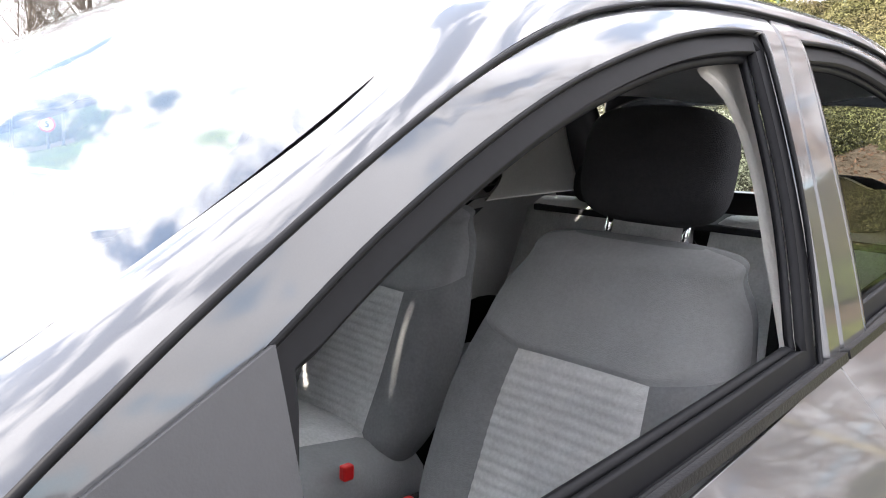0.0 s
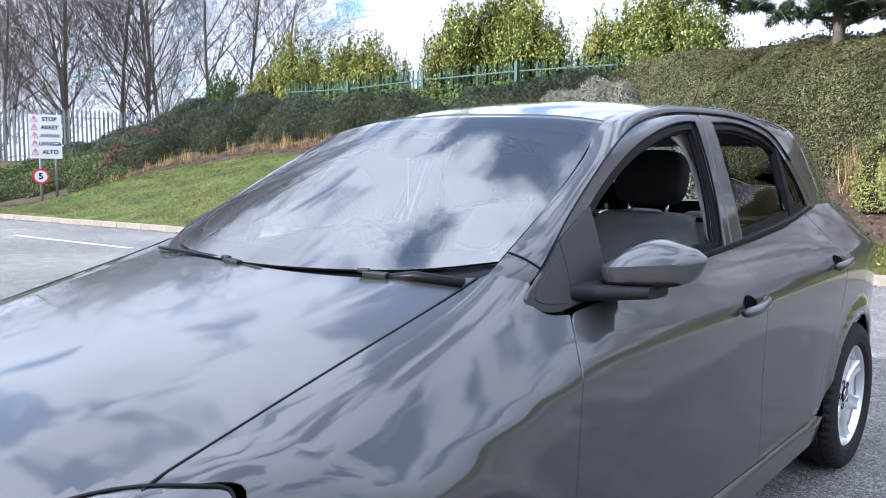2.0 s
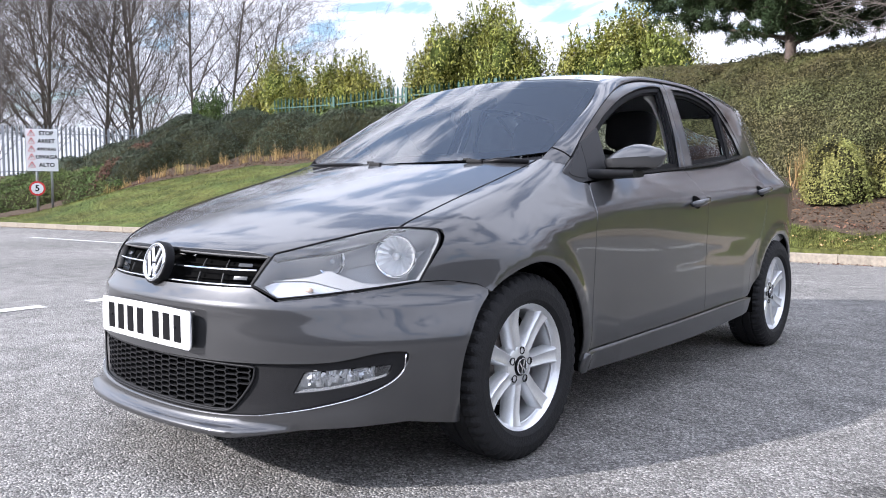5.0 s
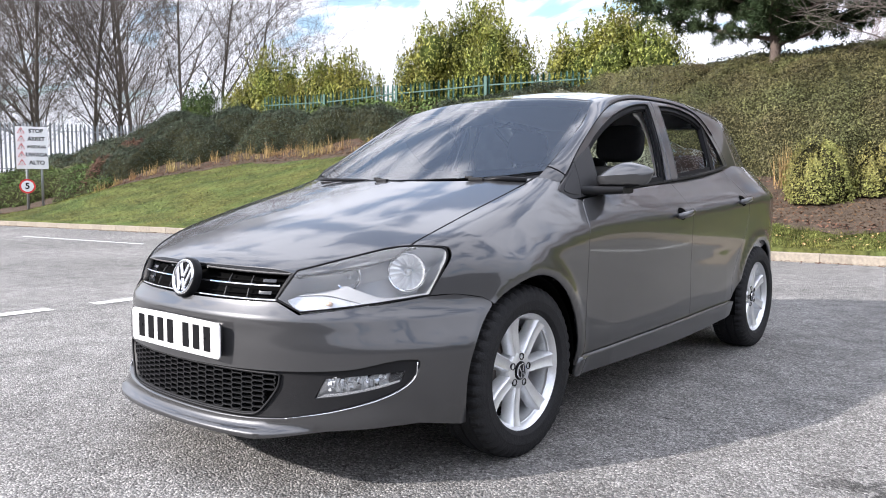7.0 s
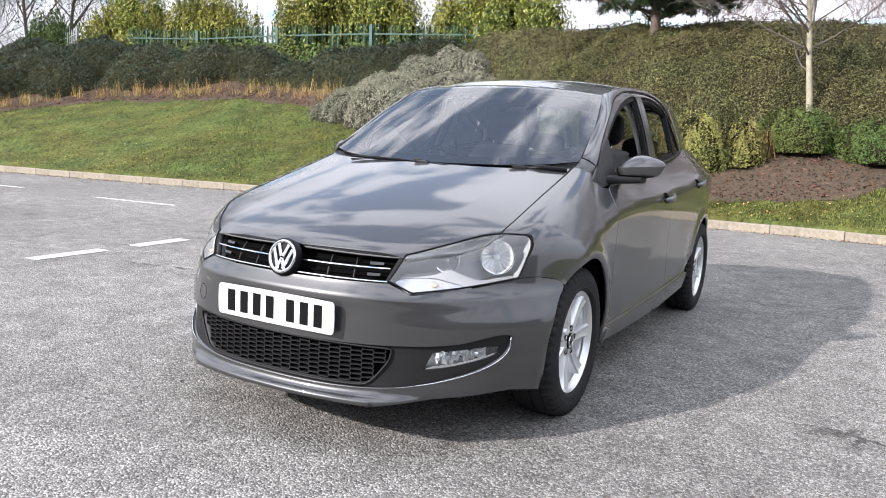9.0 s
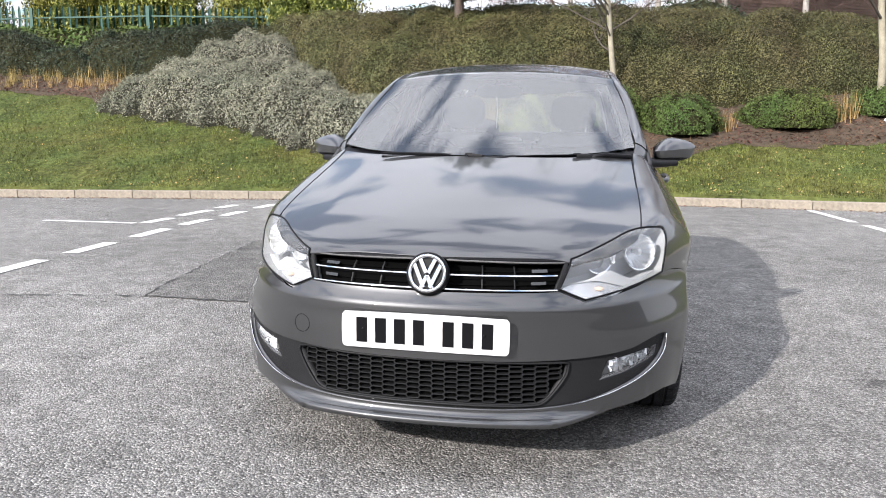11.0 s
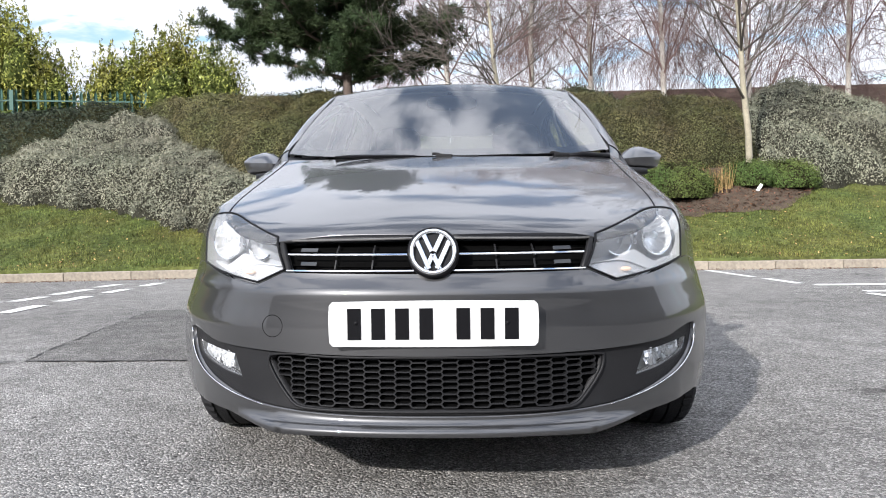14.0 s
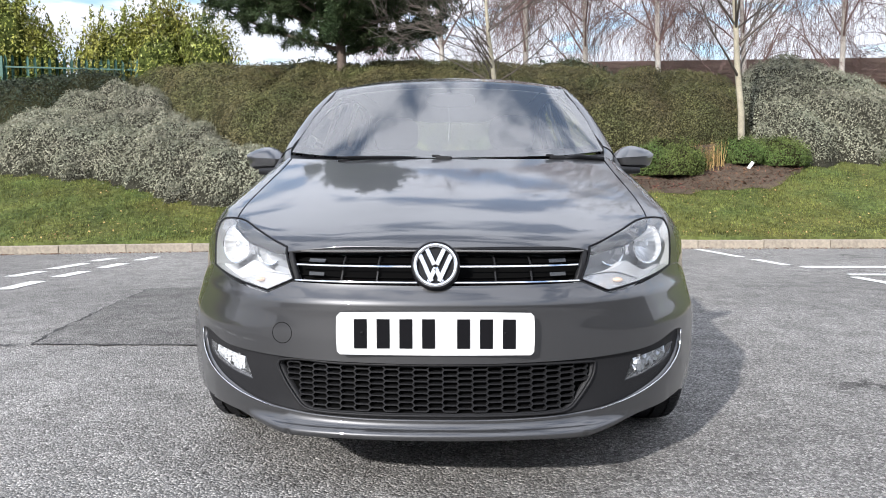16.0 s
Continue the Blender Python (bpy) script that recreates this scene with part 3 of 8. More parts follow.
# Fog lamps
for m in (False, True):
    lamp = skin("fog_lamp", [shrink(fog_loop, 0.002)], S_front, LENS, car, "clear rectangular fog lamp", step=0.02, thick=0, lift=-0.014, mirror=m)
    skin("reflector", [fog_loop], S_front, CHAMBER, lamp, "", step=0.02, thick=0, lift=-0.046, mirror=m)
    low = [fog[0], fr(0.545, 0.18, 0.318), fr(0.61, 0.24, 0.328), fr(0.690, 0.35, 0.356), fog[4], fog[5]]
    skin("bezel", [rounded(low, 0.008, True, {0, 1, 3})], S_front, BRIGHT, lamp, "", step=0.02, thick=0.004, lift=-0.018, mirror=m)
    rnd = random.Random(4)
    bm = bmesh.new()
    s = -1 if m else 1
    for i in range(60):
        u = 0.10 + 0.80 * i / 59
        xx, yy, zz = 0.545 + 0.145 * u, 0.195 + 0.165 * u, 0.346 + 0.018 * u + rnd.uniform(-0.018, 0.014)
        box(bm, (0, 0, 0), (rnd.uniform(0.006, 0.014), 0.006, rnd.uniform(0.012, 0.030)), pose(s * xx, yy - 0.030, zz, rnd.uniform(-35, 35), rnd.uniform(-20, 20), s * rnd.uniform(10, 70)))
    part("facet_reflector", bm, REFLECTOR, lamp)
    bm = bmesh.new()
    c = Vector((s * 0.615, 0.268, 0.352))
    bmesh.ops.create_uvsphere(bm, u_segments=14, v_segments=8, radius=0.012, matrix=Matrix.Translation(c))
    part("bulb", bm, LENS, lamp, "", True)

# Upper grille
GLOSSBLANK = material("glossy_blank_plastic", (0.05, 0.052, 0.055), 0.12, 0.3, 0.05, 12)
gr_half = [(0.0, 0.694), fr(0.22, 0.10, 0.690), fr(0.432, 0.152, 0.683), fr(0.398, 0.112, 0.596), fr(0.25, 0.07, 0.591), (0.0, 0.590)]
gr_loop = poly(mirror_loop(gr_half[::-1]), 0.02)
# The back sheet is near-black, painting in the shade behind the bars
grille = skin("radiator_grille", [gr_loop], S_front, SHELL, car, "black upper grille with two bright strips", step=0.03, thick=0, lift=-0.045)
def strip(name, z0, z1, xa, xb, ya, yb, lift, mat, depth=0.02, mirrored=True, rise=0.0):
    lp = poly([fr(xa, ya, z0), fr(xb, yb, z0 + rise), fr(xb, yb, z1 + rise), fr(xa, ya, z1)], 0.02)
    for m in ((False, True) if mirrored else (False,)):
        skin(name, [lp], S_front, mat, grille, "", step=0.02, thick=depth, lift=lift, mirror=m)


strip("bright_strip", 0.6380, 0.6412, 0.05, 0.395, 0.07, 0.125, -0.006, CHROME, 0.006)
strip("bright_strip", 0.5945, 0.5975, 0.05, 0.392, 0.05, 0.115, -0.002, CHROME, 0.006)
strip("frame_bar", 0.684, 0.690, 0.05, 0.42, 0.09, 0.15, -0.002, BLACK, rise=-0.005)
strip("bright_strip", 0.6800, 0.6818, 0.05, 0.415, 0.09, 0.15, -0.003, CAPPING, 0.006, rise=-0.005)
strip("grille_bar", 0.6625, 0.6655, 0.05, 0.41, 0.08, 0.14, -0.034, SHELL, 0.006)
strip("grille_bar", 0.6155, 0.6185, 0.05, 0.40, 0.06, 0.12, -0.034, SHELL, 0.006)
for x0 in (0.16, 0.265):
    strip("grille_rib", 0.602, 0.634, x0, x0 + 0.004, 0.08, 0.08, -0.030, TRIM, 0.006)
    strip("grille_rib", 0.645, 0.680, x0, x0 + 0.004, 0.09, 0.09, -0.030, TRIM, 0.006)
strip("pale_insert", 0.655, 0.665, 0.315, 0.363, 0.115, 0.13, -0.022, GLOSSBLANK, 0.003)
strip("pale_insert", 0.614, 0.624, 0.315, 0.360, 0.10, 0.115, -0.022, GLOSSBLANK, 0.003)
for m in (False, True):
    lp = poly([fr(0.398, 0.112, 0.596), fr(0.432, 0.152, 0.683), fr(0.420, 0.148, 0.683), fr(0.388, 0.108, 0.596)], 0.02)
    skin("frame_bar", [lp], S_front, TRIM, grille, "", step=0.02, thick=0.02, lift=-0.004, mirror=m)

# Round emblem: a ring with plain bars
emb = pose(0, 0.049, 0.641, -14, 0, 0) @ pose(0, 0, 0, 0, 0, -90)
bm = bmesh.new()
lathe(bm, [(-0.02, 0.066), (0.004, 0.066), (0.008, 0.062), (0.008, 0.058), (0.0, 0.056)], 56)
bmesh.ops.transform(bm, matrix=emb, verts=bm.verts)
bmesh.ops.recalc_face_normals(bm, faces=bm.faces)
emblem = part("emblem", bm, BLACK, car, "round chrome emblem on the grille", True)
bm = bmesh.new()
lathe(bm, [(0.004, 0.0600), (0.011, 0.0590), (0.013, 0.055), (0.011, 0.0495), (0.002, 0.0485)], 56)
bmesh.ops.transform(bm, matrix=emb, verts=bm.verts)
bmesh.ops.recalc_face_normals(bm, faces=bm.faces)
part("ring", bm, CHROME, emblem, "", True)
bm = bmesh.new()
bmesh.ops.create_circle(bm, cap_ends=True, segments=40, radius=0.057, matrix=emb @ pose(0.002, 0, 0, 0, 90, 0))
part("disc", bm, BLACK, emblem)
for y0, z0, tilt, ln in ((-0.0155, 0.026, 25, 0.058), (0.0155, 0.026, -25, 0.058), (-0.026, -0.008, 24, 0.080), (0.026, -0.008, -24, 0.080), (-0.0085, -0.026, -24, 0.044), (0.0085, -0.026, 24, 0.044)):
    bm = bmesh.new()
    box(bm, (0.006 if ln > 0.05 else 0.0054, 0, 0), (0.008, 0.0135, ln), emb @ pose(0, y0, z0, tilt, 0, 0), 0.002)
    part("bar", bm, CHROME, emblem, "", False)

# Number plate with plain bars
bm = bmesh.new()
box(bm, (0, 0.033, 0.465), (0.46, 0.05, 0.10), None, 0.008)
part("plate_plinth", bm, PAINT, car, "", True, 40)
plate_lp = rounded([(-0.26, -0.047), (-0.252, -0.0555), (0.252, -0.0555), (0.26, -0.047), (0.26, 0.047), (0.252, 0.0555), (-0.252, 0.0555), (-0.26, 0.047)], 0.02)
PL = lambda q: (np.c_[q[:, 0], np.full(len(q), 0.001), q[:, 1] + 0.4655], np.tile((0.0, -1.0, 0.0), (len(q), 1)))
number_plate = skin("number_plate", [plate_lp], PL, PLATE, car, "white rectangular number plate with black bars", step=0.05, thick=0.005)
for cx in (-0.197, -0.137, -0.077, -0.017, 0.075, 0.135, 0.195):
    for dx, w, z0, h in ((0, 0.034, 0, 0.078),):
        bm = bmesh.new()
        box(bm, (cx + dx, 0.0005, 0.4655 + z0), (w, 0.003, h))
        part("bar", bm, INK, number_plate)
for cx in (-0.192, 0.185):
    bm = bmesh.new()
    lathe(bm, [(-0.003, 0.0001), (-0.002, 0.004), (0.001, 0.005)], 12)
    bmesh.ops.transform(bm, matrix=pose(cx, -0.0015, 0.468, 0, 0, 90), verts=bm.verts)
    bmesh.ops.recalc_face_normals(bm, faces=bm.faces)
    part("screw", bm, BLACK, number_plate)
# Tow-eye cover
c0 = np.array(fr(-0.443, 0.05, 0.452))
circ = np.array([c0 + 0.0285 * np.array((math.cos(a), math.sin(a))) for a in np.linspace(0, 2 * math.pi, 37)[:-1]])
ring = on(S_front, circ, -0.0004)
bm = bmesh.new()
tube(bm, ring + ring[:1], 0.0011, 5, False)
part("tow_cover", bm, SHELL, car, "round tow-eye cover", True)

# Headlamps
lamp_pts = [fr(0.399, 0.113, 0.598), fr(0.436, 0.158, 0.683), fr(0.555, 0.266, 0.722), fr(0.648, 0.385, 0.752), fr(0.695, 0.50, 0.753), fr(0.712, 0.535, 0.738), fr(0.728, 0.49, 0.67), fr(0.735, 0.44, 0.607), fr(0.60, 0.24, 0.580), fr(0.482, 0.13, 0.564)]
lamp_loop = rounded(lamp_pts, 0.012, True, {0, 1, 9, 7})
def bowl(at, toward, r, depth, flutes):
    """A bright reflector bowl open towards a direction, pressed in upright flutes."""
    m = look(at, Vector(at) + Vector(toward)) @ pose(0, 0, 0, 0, 90, 0)
    bm = bmesh.new()
    lathe(bm, [(0.002, r), (-0.002, r * 0.985)] + [(-depth * (1 - (k / 9) ** 2), r * 0.97 * k / 9) for k in range(9, 0, -1)] + [(-depth, 0.0005)], flutes, ripple=lambda i, k: 0.955 if i > 1 and k % 2 else 1.0)
    bmesh.ops.transform(bm, matrix=m, verts=bm.verts)
    bmesh.ops.recalc_face_normals(bm, faces=bm.faces)
    return bm, m


# White shelf below the reflectors and the indicator's chamber, drawn in the front's plane
shelf_lp = rounded([(0.42, 0.614), (0.50, 0.622), (0.54, 0.630), (0.575, 0.642), (0.60, 0.633), (0.645, 0.615), (0.69, 0.604), (0.82, 0.613), (0.82, 0.605), (0.65, 0.586), (0.60, 0.596), (0.52, 0.615)], 0.008, True, {0, 7, 8})
turn_lp = rounded([(0.395, 0.600), (0.43, 0.611), (0.515, 0.613), (0.60, 0.594), (0.66, 0.582), (0.60, 0.573), (0.48, 0.566), (0.43, 0.576)], 0.008, True, {0, 4})
for m in (False, True):
    s = -1 if m else 1
    lamp = skin("headlamp", [shrink(lamp_loop, 0.003)], S_front, LENS, car, "clear wraparound headlamp with silver reflectors", step=0.025, thick=0, lift=0.001, mirror=m)
    lamp.visible_shadow = False
    skin("housing", [shrink(lamp_loop, 0.002)], S_front, LAMPGREY, lamp, "", step=0.02, thick=0, lift=-0.100, mirror=m)
    # Black tube painting in the dark gap round the lamp
    rim = on(S_front, shrink(lamp_loop, -0.0005), 0.0005)
    bm = bmesh.new()
    r2 = rim if not m else flip(rim)
    tube(bm, r2 + r2[:1], 0.0030, 6, False)
    part("lamp_seal", bm, SEAL, lamp, "black line for the dark gap round the lamp", True)
    wall, wn_ = S_front(np.array(shrink(lamp_loop, 0.003)))
    k = len(wall)
    vs = np.vstack((wall - wn_ * 0.002, wall - wn_ * 0.055, S_front(np.array(shrink(lamp_loop, 0.012)))[0] - wn_ * 0.100)) * (s, 1, 1)
    obj("housing_wall", vs, [(e * k + i, e * k + (i + 1) % k, (e + 1) * k + (i + 1) % k, (e + 1) * k + i) for e in (0, 1) for i in range(k)], LAMPGREY, lamp)
    for title, at, ax, r, depth, flutes in (("main_reflector", (0.650, 0.425, 0.674), (0.52, -0.85, 0.06), 0.058, 0.050, 36), ("dipped_reflector", (0.513, 0.302, 0.660), (0.36, -0.92, 0.06), 0.041, 0.036, 20)):
        at, ax = Vector((s * at[0], at[1], at[2])), Vector((s * ax[0], ax[1], ax[2])).normalized()
        bm, place = bowl(at, ax, r, depth, flutes)
        part(title, bm, REFLECTOR, lamp, "bright fluted reflector bowl", False)
        bm = bmesh.new()
        lathe(bm, [(-0.055, r * 0.90), (-0.004, r + 0.0035), (0.001, r + 0.004), (0.003, r + 0.002), (0.002, r - 0.001)], 44)
        bmesh.ops.transform(bm, matrix=place, verts=bm.verts)
        bmesh.ops.recalc_face_normals(bm, faces=bm.faces)
        part("reflector_ring", bm, CHROME, lamp, "", True, 50)
        bm = bmesh.new()
        tube(bm, [at - ax * depth * 0.9, at - ax * depth * 0.25], [r * 0.15, r * 0.12], 12)
        bmesh.ops.create_uvsphere(bm, u_segments=12, v_segments=8, radius=r * 0.2, matrix=Matrix.Translation(at - ax * depth * 0.22))
        part("bulb", bm, ALLOY, lamp, "", True)
    skin("silver_brow", [shelf_lp], S_front, SHELF, lamp, "white shelf under the reflectors", step=0.015, thick=0.030, lift=-0.028, mirror=m)
    skin("indicator_reflector", [turn_lp], S_front, CHAMBER, lamp, "silver indicator chamber", step=0.012, thick=0.012, lift=-0.034, mirror=m)
    q, n_ = S_front(np.array([(0.525, 0.592)]))
    bm = bmesh.new()
    bmesh.ops.create_uvsphere(bm, u_segments=14, v_segments=9, radius=0.010, matrix=Matrix.Translation(Vector((q[0] - n_[0] * 0.026) * (s, 1, 1))) @ Matrix.Diagonal((1.5, 1, 0.7, 1)))
    part("indicator_bulb", bm, AMBER, lamp, "pale amber indicator bulb", True)
    bm = bmesh.new()
    for dz in (-0.012, 0.012):
        box(bm, (s * 0.560, 0.300, 0.668 + dz), (0.012, 0.006, 0.010), pose(0, 0, 0), 0.001)
    box(bm, (s * 0.560, 0.303, 0.668), (0.009, 0.004, 0.036), None, 0.001)
    part("bulb_bracket", bm, CHROME, lamp)

# Black tube painting in the dark gap under the bonnet's leading edge
lead = [(x, y) for x, y in W_A[3:]] + [(0.22, 0.119), (0.0, 0.103)]
lead = rounded(lead + [(-x, y) for x, y in lead[-2::-1]], 0.02, False, {2, len(lead) * 2 - 4})
pq, nq = S_bonnet(lead)
bm = bmesh.new()
tube(bm, [tuple(v) for v in pq - nq * 0.009 + np.array((0, 0.002, 0))], 0.0065, 6)
bmesh.ops.recalc_face_normals(bm, faces=bm.faces)
part("bonnet_lip_seal", bm, SEAL, car, "", True)

# ---- sides ----
belt = spline([1.25, 1.6, 2.0, 2.3, 2.6, 2.9, 3.1, 3.3], [0.888, 0.921, 0.950, 0.972, 0.996, 1.026, 1.052, 1.075])
G = 0.0022
arch_r = arc(3.32, 0.30, 0.338, 150, -6, 26)


def beltline(y0, y1, dz=0.0, n=30):
    return [(y, float(belt(y)) + dz) for y in np.linspace(y0, y1, n)]


door_b = [(2.262, 0.325), (2.265, 0.60), (2.262, 0.80)]
rear_seam = [(2.856, 0.335), (2.868, 0.47), (2.94, 0.575), (3.04, 0.68), (3.082, 0.80), (3.078, 0.93)]
fd = [(1.258, 0.297), (1.257, 0.60), (1.258, 0.75), (1.275, 0.815), (1.322, 0.886)] + beltline(1.34, 2.252)[0:] + [(2.258, 0.90)] + [(y - G, z) for y, z in door_b[::-1]] + [(1.8, 0.312)]
rd = [(y + G, z) for y, z in door_b] + [(2.260, 0.90)] + beltline(2.257, 3.072) + [(y - G, z) for y, z in rear_seam[::-1]] + [(2.5, 0.330)]
rq = [(y + G, z) for y, z in rear_seam] + beltline(3.078, 3.62) + [(3.72, 1.02), (3.86, 0.95), (3.90, 0.80), (3.90, 0.50), (3.86, 0.33), (3.70, 0.245)] + arch_r[::-1]
both("front_door", [rounded(fd, 0.015, True, {0, 4, 5, 34, 38, 39})], S_side, PAINT, car, "grey front door with an open window", step=0.03)
both("rear_door", [rounded(rd, 0.015, True, set(range(len(rd))))], S_side, PAINT, car, "grey rear door with a half-lowered window", step=0.03)
both("rear_quarter", [rounded(rq, 0.015, True, set(range(len(rq))))], S_side, PAINT, car, step=0.03)
# Sills and their skirts
sill = [(1.20, 0.225), (1.215, 0.29), (1.8, 0.305), (2.5, 0.323), (2.853, 0.330), (2.845, 0.255), (2.2, 0.225)]
both("sill_skirt", [rounded(sill, 0.02, True, {0, 1, 4, 5})], S_side, PAINT, car, step=0.03, thick=0.03, lift=0.018)
# Black backing behind the door and panel gaps, added to paint in their shade
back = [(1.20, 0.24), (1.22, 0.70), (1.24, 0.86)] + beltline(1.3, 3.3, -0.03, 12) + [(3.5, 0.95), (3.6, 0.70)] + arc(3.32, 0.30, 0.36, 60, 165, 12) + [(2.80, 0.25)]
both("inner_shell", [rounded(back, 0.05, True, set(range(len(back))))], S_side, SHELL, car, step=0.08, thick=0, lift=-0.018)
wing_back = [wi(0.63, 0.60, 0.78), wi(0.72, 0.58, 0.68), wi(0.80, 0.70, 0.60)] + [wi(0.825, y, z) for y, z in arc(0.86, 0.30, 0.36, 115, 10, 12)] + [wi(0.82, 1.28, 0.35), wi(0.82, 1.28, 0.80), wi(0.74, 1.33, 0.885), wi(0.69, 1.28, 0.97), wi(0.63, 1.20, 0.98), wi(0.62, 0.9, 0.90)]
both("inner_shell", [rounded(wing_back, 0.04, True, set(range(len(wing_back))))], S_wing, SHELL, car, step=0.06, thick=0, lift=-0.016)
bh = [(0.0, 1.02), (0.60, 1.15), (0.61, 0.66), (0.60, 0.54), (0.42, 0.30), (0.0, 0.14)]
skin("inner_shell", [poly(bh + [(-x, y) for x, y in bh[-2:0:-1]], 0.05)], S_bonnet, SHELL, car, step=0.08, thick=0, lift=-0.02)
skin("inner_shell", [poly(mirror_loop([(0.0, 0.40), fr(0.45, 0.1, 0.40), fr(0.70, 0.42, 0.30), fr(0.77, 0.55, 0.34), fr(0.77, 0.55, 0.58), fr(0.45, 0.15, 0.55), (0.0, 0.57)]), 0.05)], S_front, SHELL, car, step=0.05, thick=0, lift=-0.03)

# ---- cabin: pillars, frames, glass ----
def edge_of_screen(t):
    """A point of the windscreen's side edge, from its foot to its head."""
    x, z = [(0.652, 1.006), (0.638, 1.08), (0.617, 1.17), (0.589, 1.25), (0.554, 1.330)][t]
    return x, float(screen_y(x, z)) - 0.003, z


seam = [(0.702, 1.262, 0.968), (0.69, 1.372, 1.062), (0.665, 1.53, 1.165), (0.63, 1.70, 1.258), (0.60, 1.87, 1.325), (0.585, 2.03, 1.362), (0.57, 2.20, 1.383), (0.565, 2.36, 1.391), (0.56, 2.60, 1.394), (0.565, 2.80, 1.380), (0.58, 2.96, 1.340), (0.615, 3.08, 1.25), (0.65, 3.16, 1.15), (0.668, 3.185, 1.08), (0.67, 3.14, 1.057)]
def roof_edge(y):
    return float(np.interp(y, [1.80, 1.95, 2.2, 2.7, 3.1], [0.553, 0.535, 0.505, 0.498, 0.493])) + 0.003


def bow(in_, out_, mid, n=9):
    """An arched section from the glass or roof edge to the door seam."""
    a, b, m = (np.array(v, float) for v in (in_, out_, mid))
    c = 2 * m - (a + b) / 2
    return [(1 - u) ** 2 * a + 2 * u * (1 - u) * c + u * u * b for u in np.linspace(0, 1, n)]


# The windscreen pillar and the roof rail: one pressing, from the wing to the rear pillar
edge_i = [edge_of_screen(i) for i in range(5)] + [(roof_edge(y), y, 0) for y in (2.00, 2.30, 2.55, 2.80, 2.96)]
edge_o = list(seam[:5]) + list(seam[5:7]) + list(seam[8:11])
edge_o = [tuple(v) for v in np.array(edge_o)]
po, no = S_cabin(np.array([(p[1], p[2]) for p in edge_o]))
pi_, ni_ = S_roof(np.array([(p[0], p[1]) for p in edge_i]))
secs = []
for k, (pa, pb) in enumerate(zip(edge_i, edge_o)):
    o = np.array(pb) if k == 0 else np.array((po[k][0] + 0.001, pb[1], pb[2]))
    i = np.array(pa) if k < 5 else pi_[k]
    chord = o - i
    ahead = np.array(edge_o[min(k + 1, 9)]) - np.array(edge_o[max(k - 1, 0)])
    nrm = np.cross(chord, ahead)
    nrm *= np.sign(nrm[2]) / np.linalg.norm(nrm)
    rise = (0.006, 0.006, 0.006, 0.007, 0.009, 0.011, 0.012, 0.012, 0.012, 0.012)[k]
    secs.append((i, o, (i + o) / 2 + nrm * rise))
secs = np.array(secs)
first = secs[0] - (secs[1] - secs[0]) * 0.30 - np.array((0.012, 0, 0.010))
along = np.r_[-0.3, np.arange(10)]
secs = np.concatenate((first[None], secs))
fine_u = np.linspace(-0.3, 9, 94)
curve = [[spline(along, secs[:, j, c])(fine_u) for c in range(3)] for j in range(3)]
vs, fs = [], []
for k in range(len(fine_u)):
    g = bow(*[[curve[j][c][k] for c in range(3)] for j in range(2)], [curve[2][c][k] for c in range(3)])
    d0, d1 = g[0] - g[1], g[-1] - g[-2]
    down = np.array((-0.35, 0.35, -1.0)) * 0.016
    vs += [g[0] + down, *g, g[-1] + np.array((-0.014, 0, -0.004))]
for k in range(len(fine_u) - 1):
    for j in range(10):
        fs.append((k * 11 + j, k * 11 + j + 1, (k + 1) * 11 + j + 1, (k + 1) * 11 + j))
for sx in (1, -1):
    me = bpy.data.meshes.new("windscreen_pillar")
    me.from_pydata([(sx * v[0], v[1], v[2]) for v in vs], [], fs if sx < 0 else [f[::-1] for f in fs])
    bmq = bmesh.new()
    bmq.from_mesh(me)
    bmesh.ops.recalc_face_normals(bmq, faces=bmq.faces)
    part("windscreen_pillar", bmq, PAINT, car, "grey windscreen pillar running into the roof rail", True, 55)
    bpy.data.meshes.remove(me)
rail = [ra(0.494, 2.93, 1.415), ra(0.49, 3.1, 1.405), ra(0.47, 3.45, 1.37), ra(0.53, 3.60, 1.25), ra(0.60, 3.70, 1.12), ra(0.63, 3.72, 1.03), ra(0.68, 3.4, 1.078)] + [ra(*p) for p in seam[:9:-1]] + [ra(0.575, 2.93, 1.350)]
both("rear_pillar", [rounded(rail, 0.015, True, {0, 2, 5, 6, len(rail) - 1})], S_rail, PAINT, car, "grey rear pillar", step=0.025, lift=-0.001)
roof_half = [(0.0, 1.715), (0.25, 1.735), (0.42, 1.778), (0.553, 1.803), (0.535, 1.95), (0.505, 2.2), (0.498, 2.7), (0.493, 3.1), (0.473, 3.45), (0.25, 3.60), (0.0, 3.62)]
roof_lp = roof_half + [(-x, y) for x, y in roof_half[-2:0:-1]]
skin("roof", [rounded(roof_lp, 0.02, True, {3, 8, len(roof_lp) - 3, len(roof_lp) - 8})], S_roof, PAINT, car, "grey metallic roof", step=0.04)
# Dark gutter between the pillar and the door frame, and the joint at the pillar's foot
gut = rounded([(p[1] + 0.002, p[2] - 0.002) for p in seam[:12]], 0.02, False)
pair_tube("door_gutter", on(S_cabin, gut, 0.0008), 0.0028, SEAL, car, "", 6)
foot = bow(*[[curve[j][c][5] for c in range(3)] for j in range(2)], [curve[2][c][5] for c in range(3)])
pair_tube("pillar_joint", [tuple(v + np.array((0, -0.0005, 0.0008))) for v in foot], 0.0026, SEAL, car, "", 6)
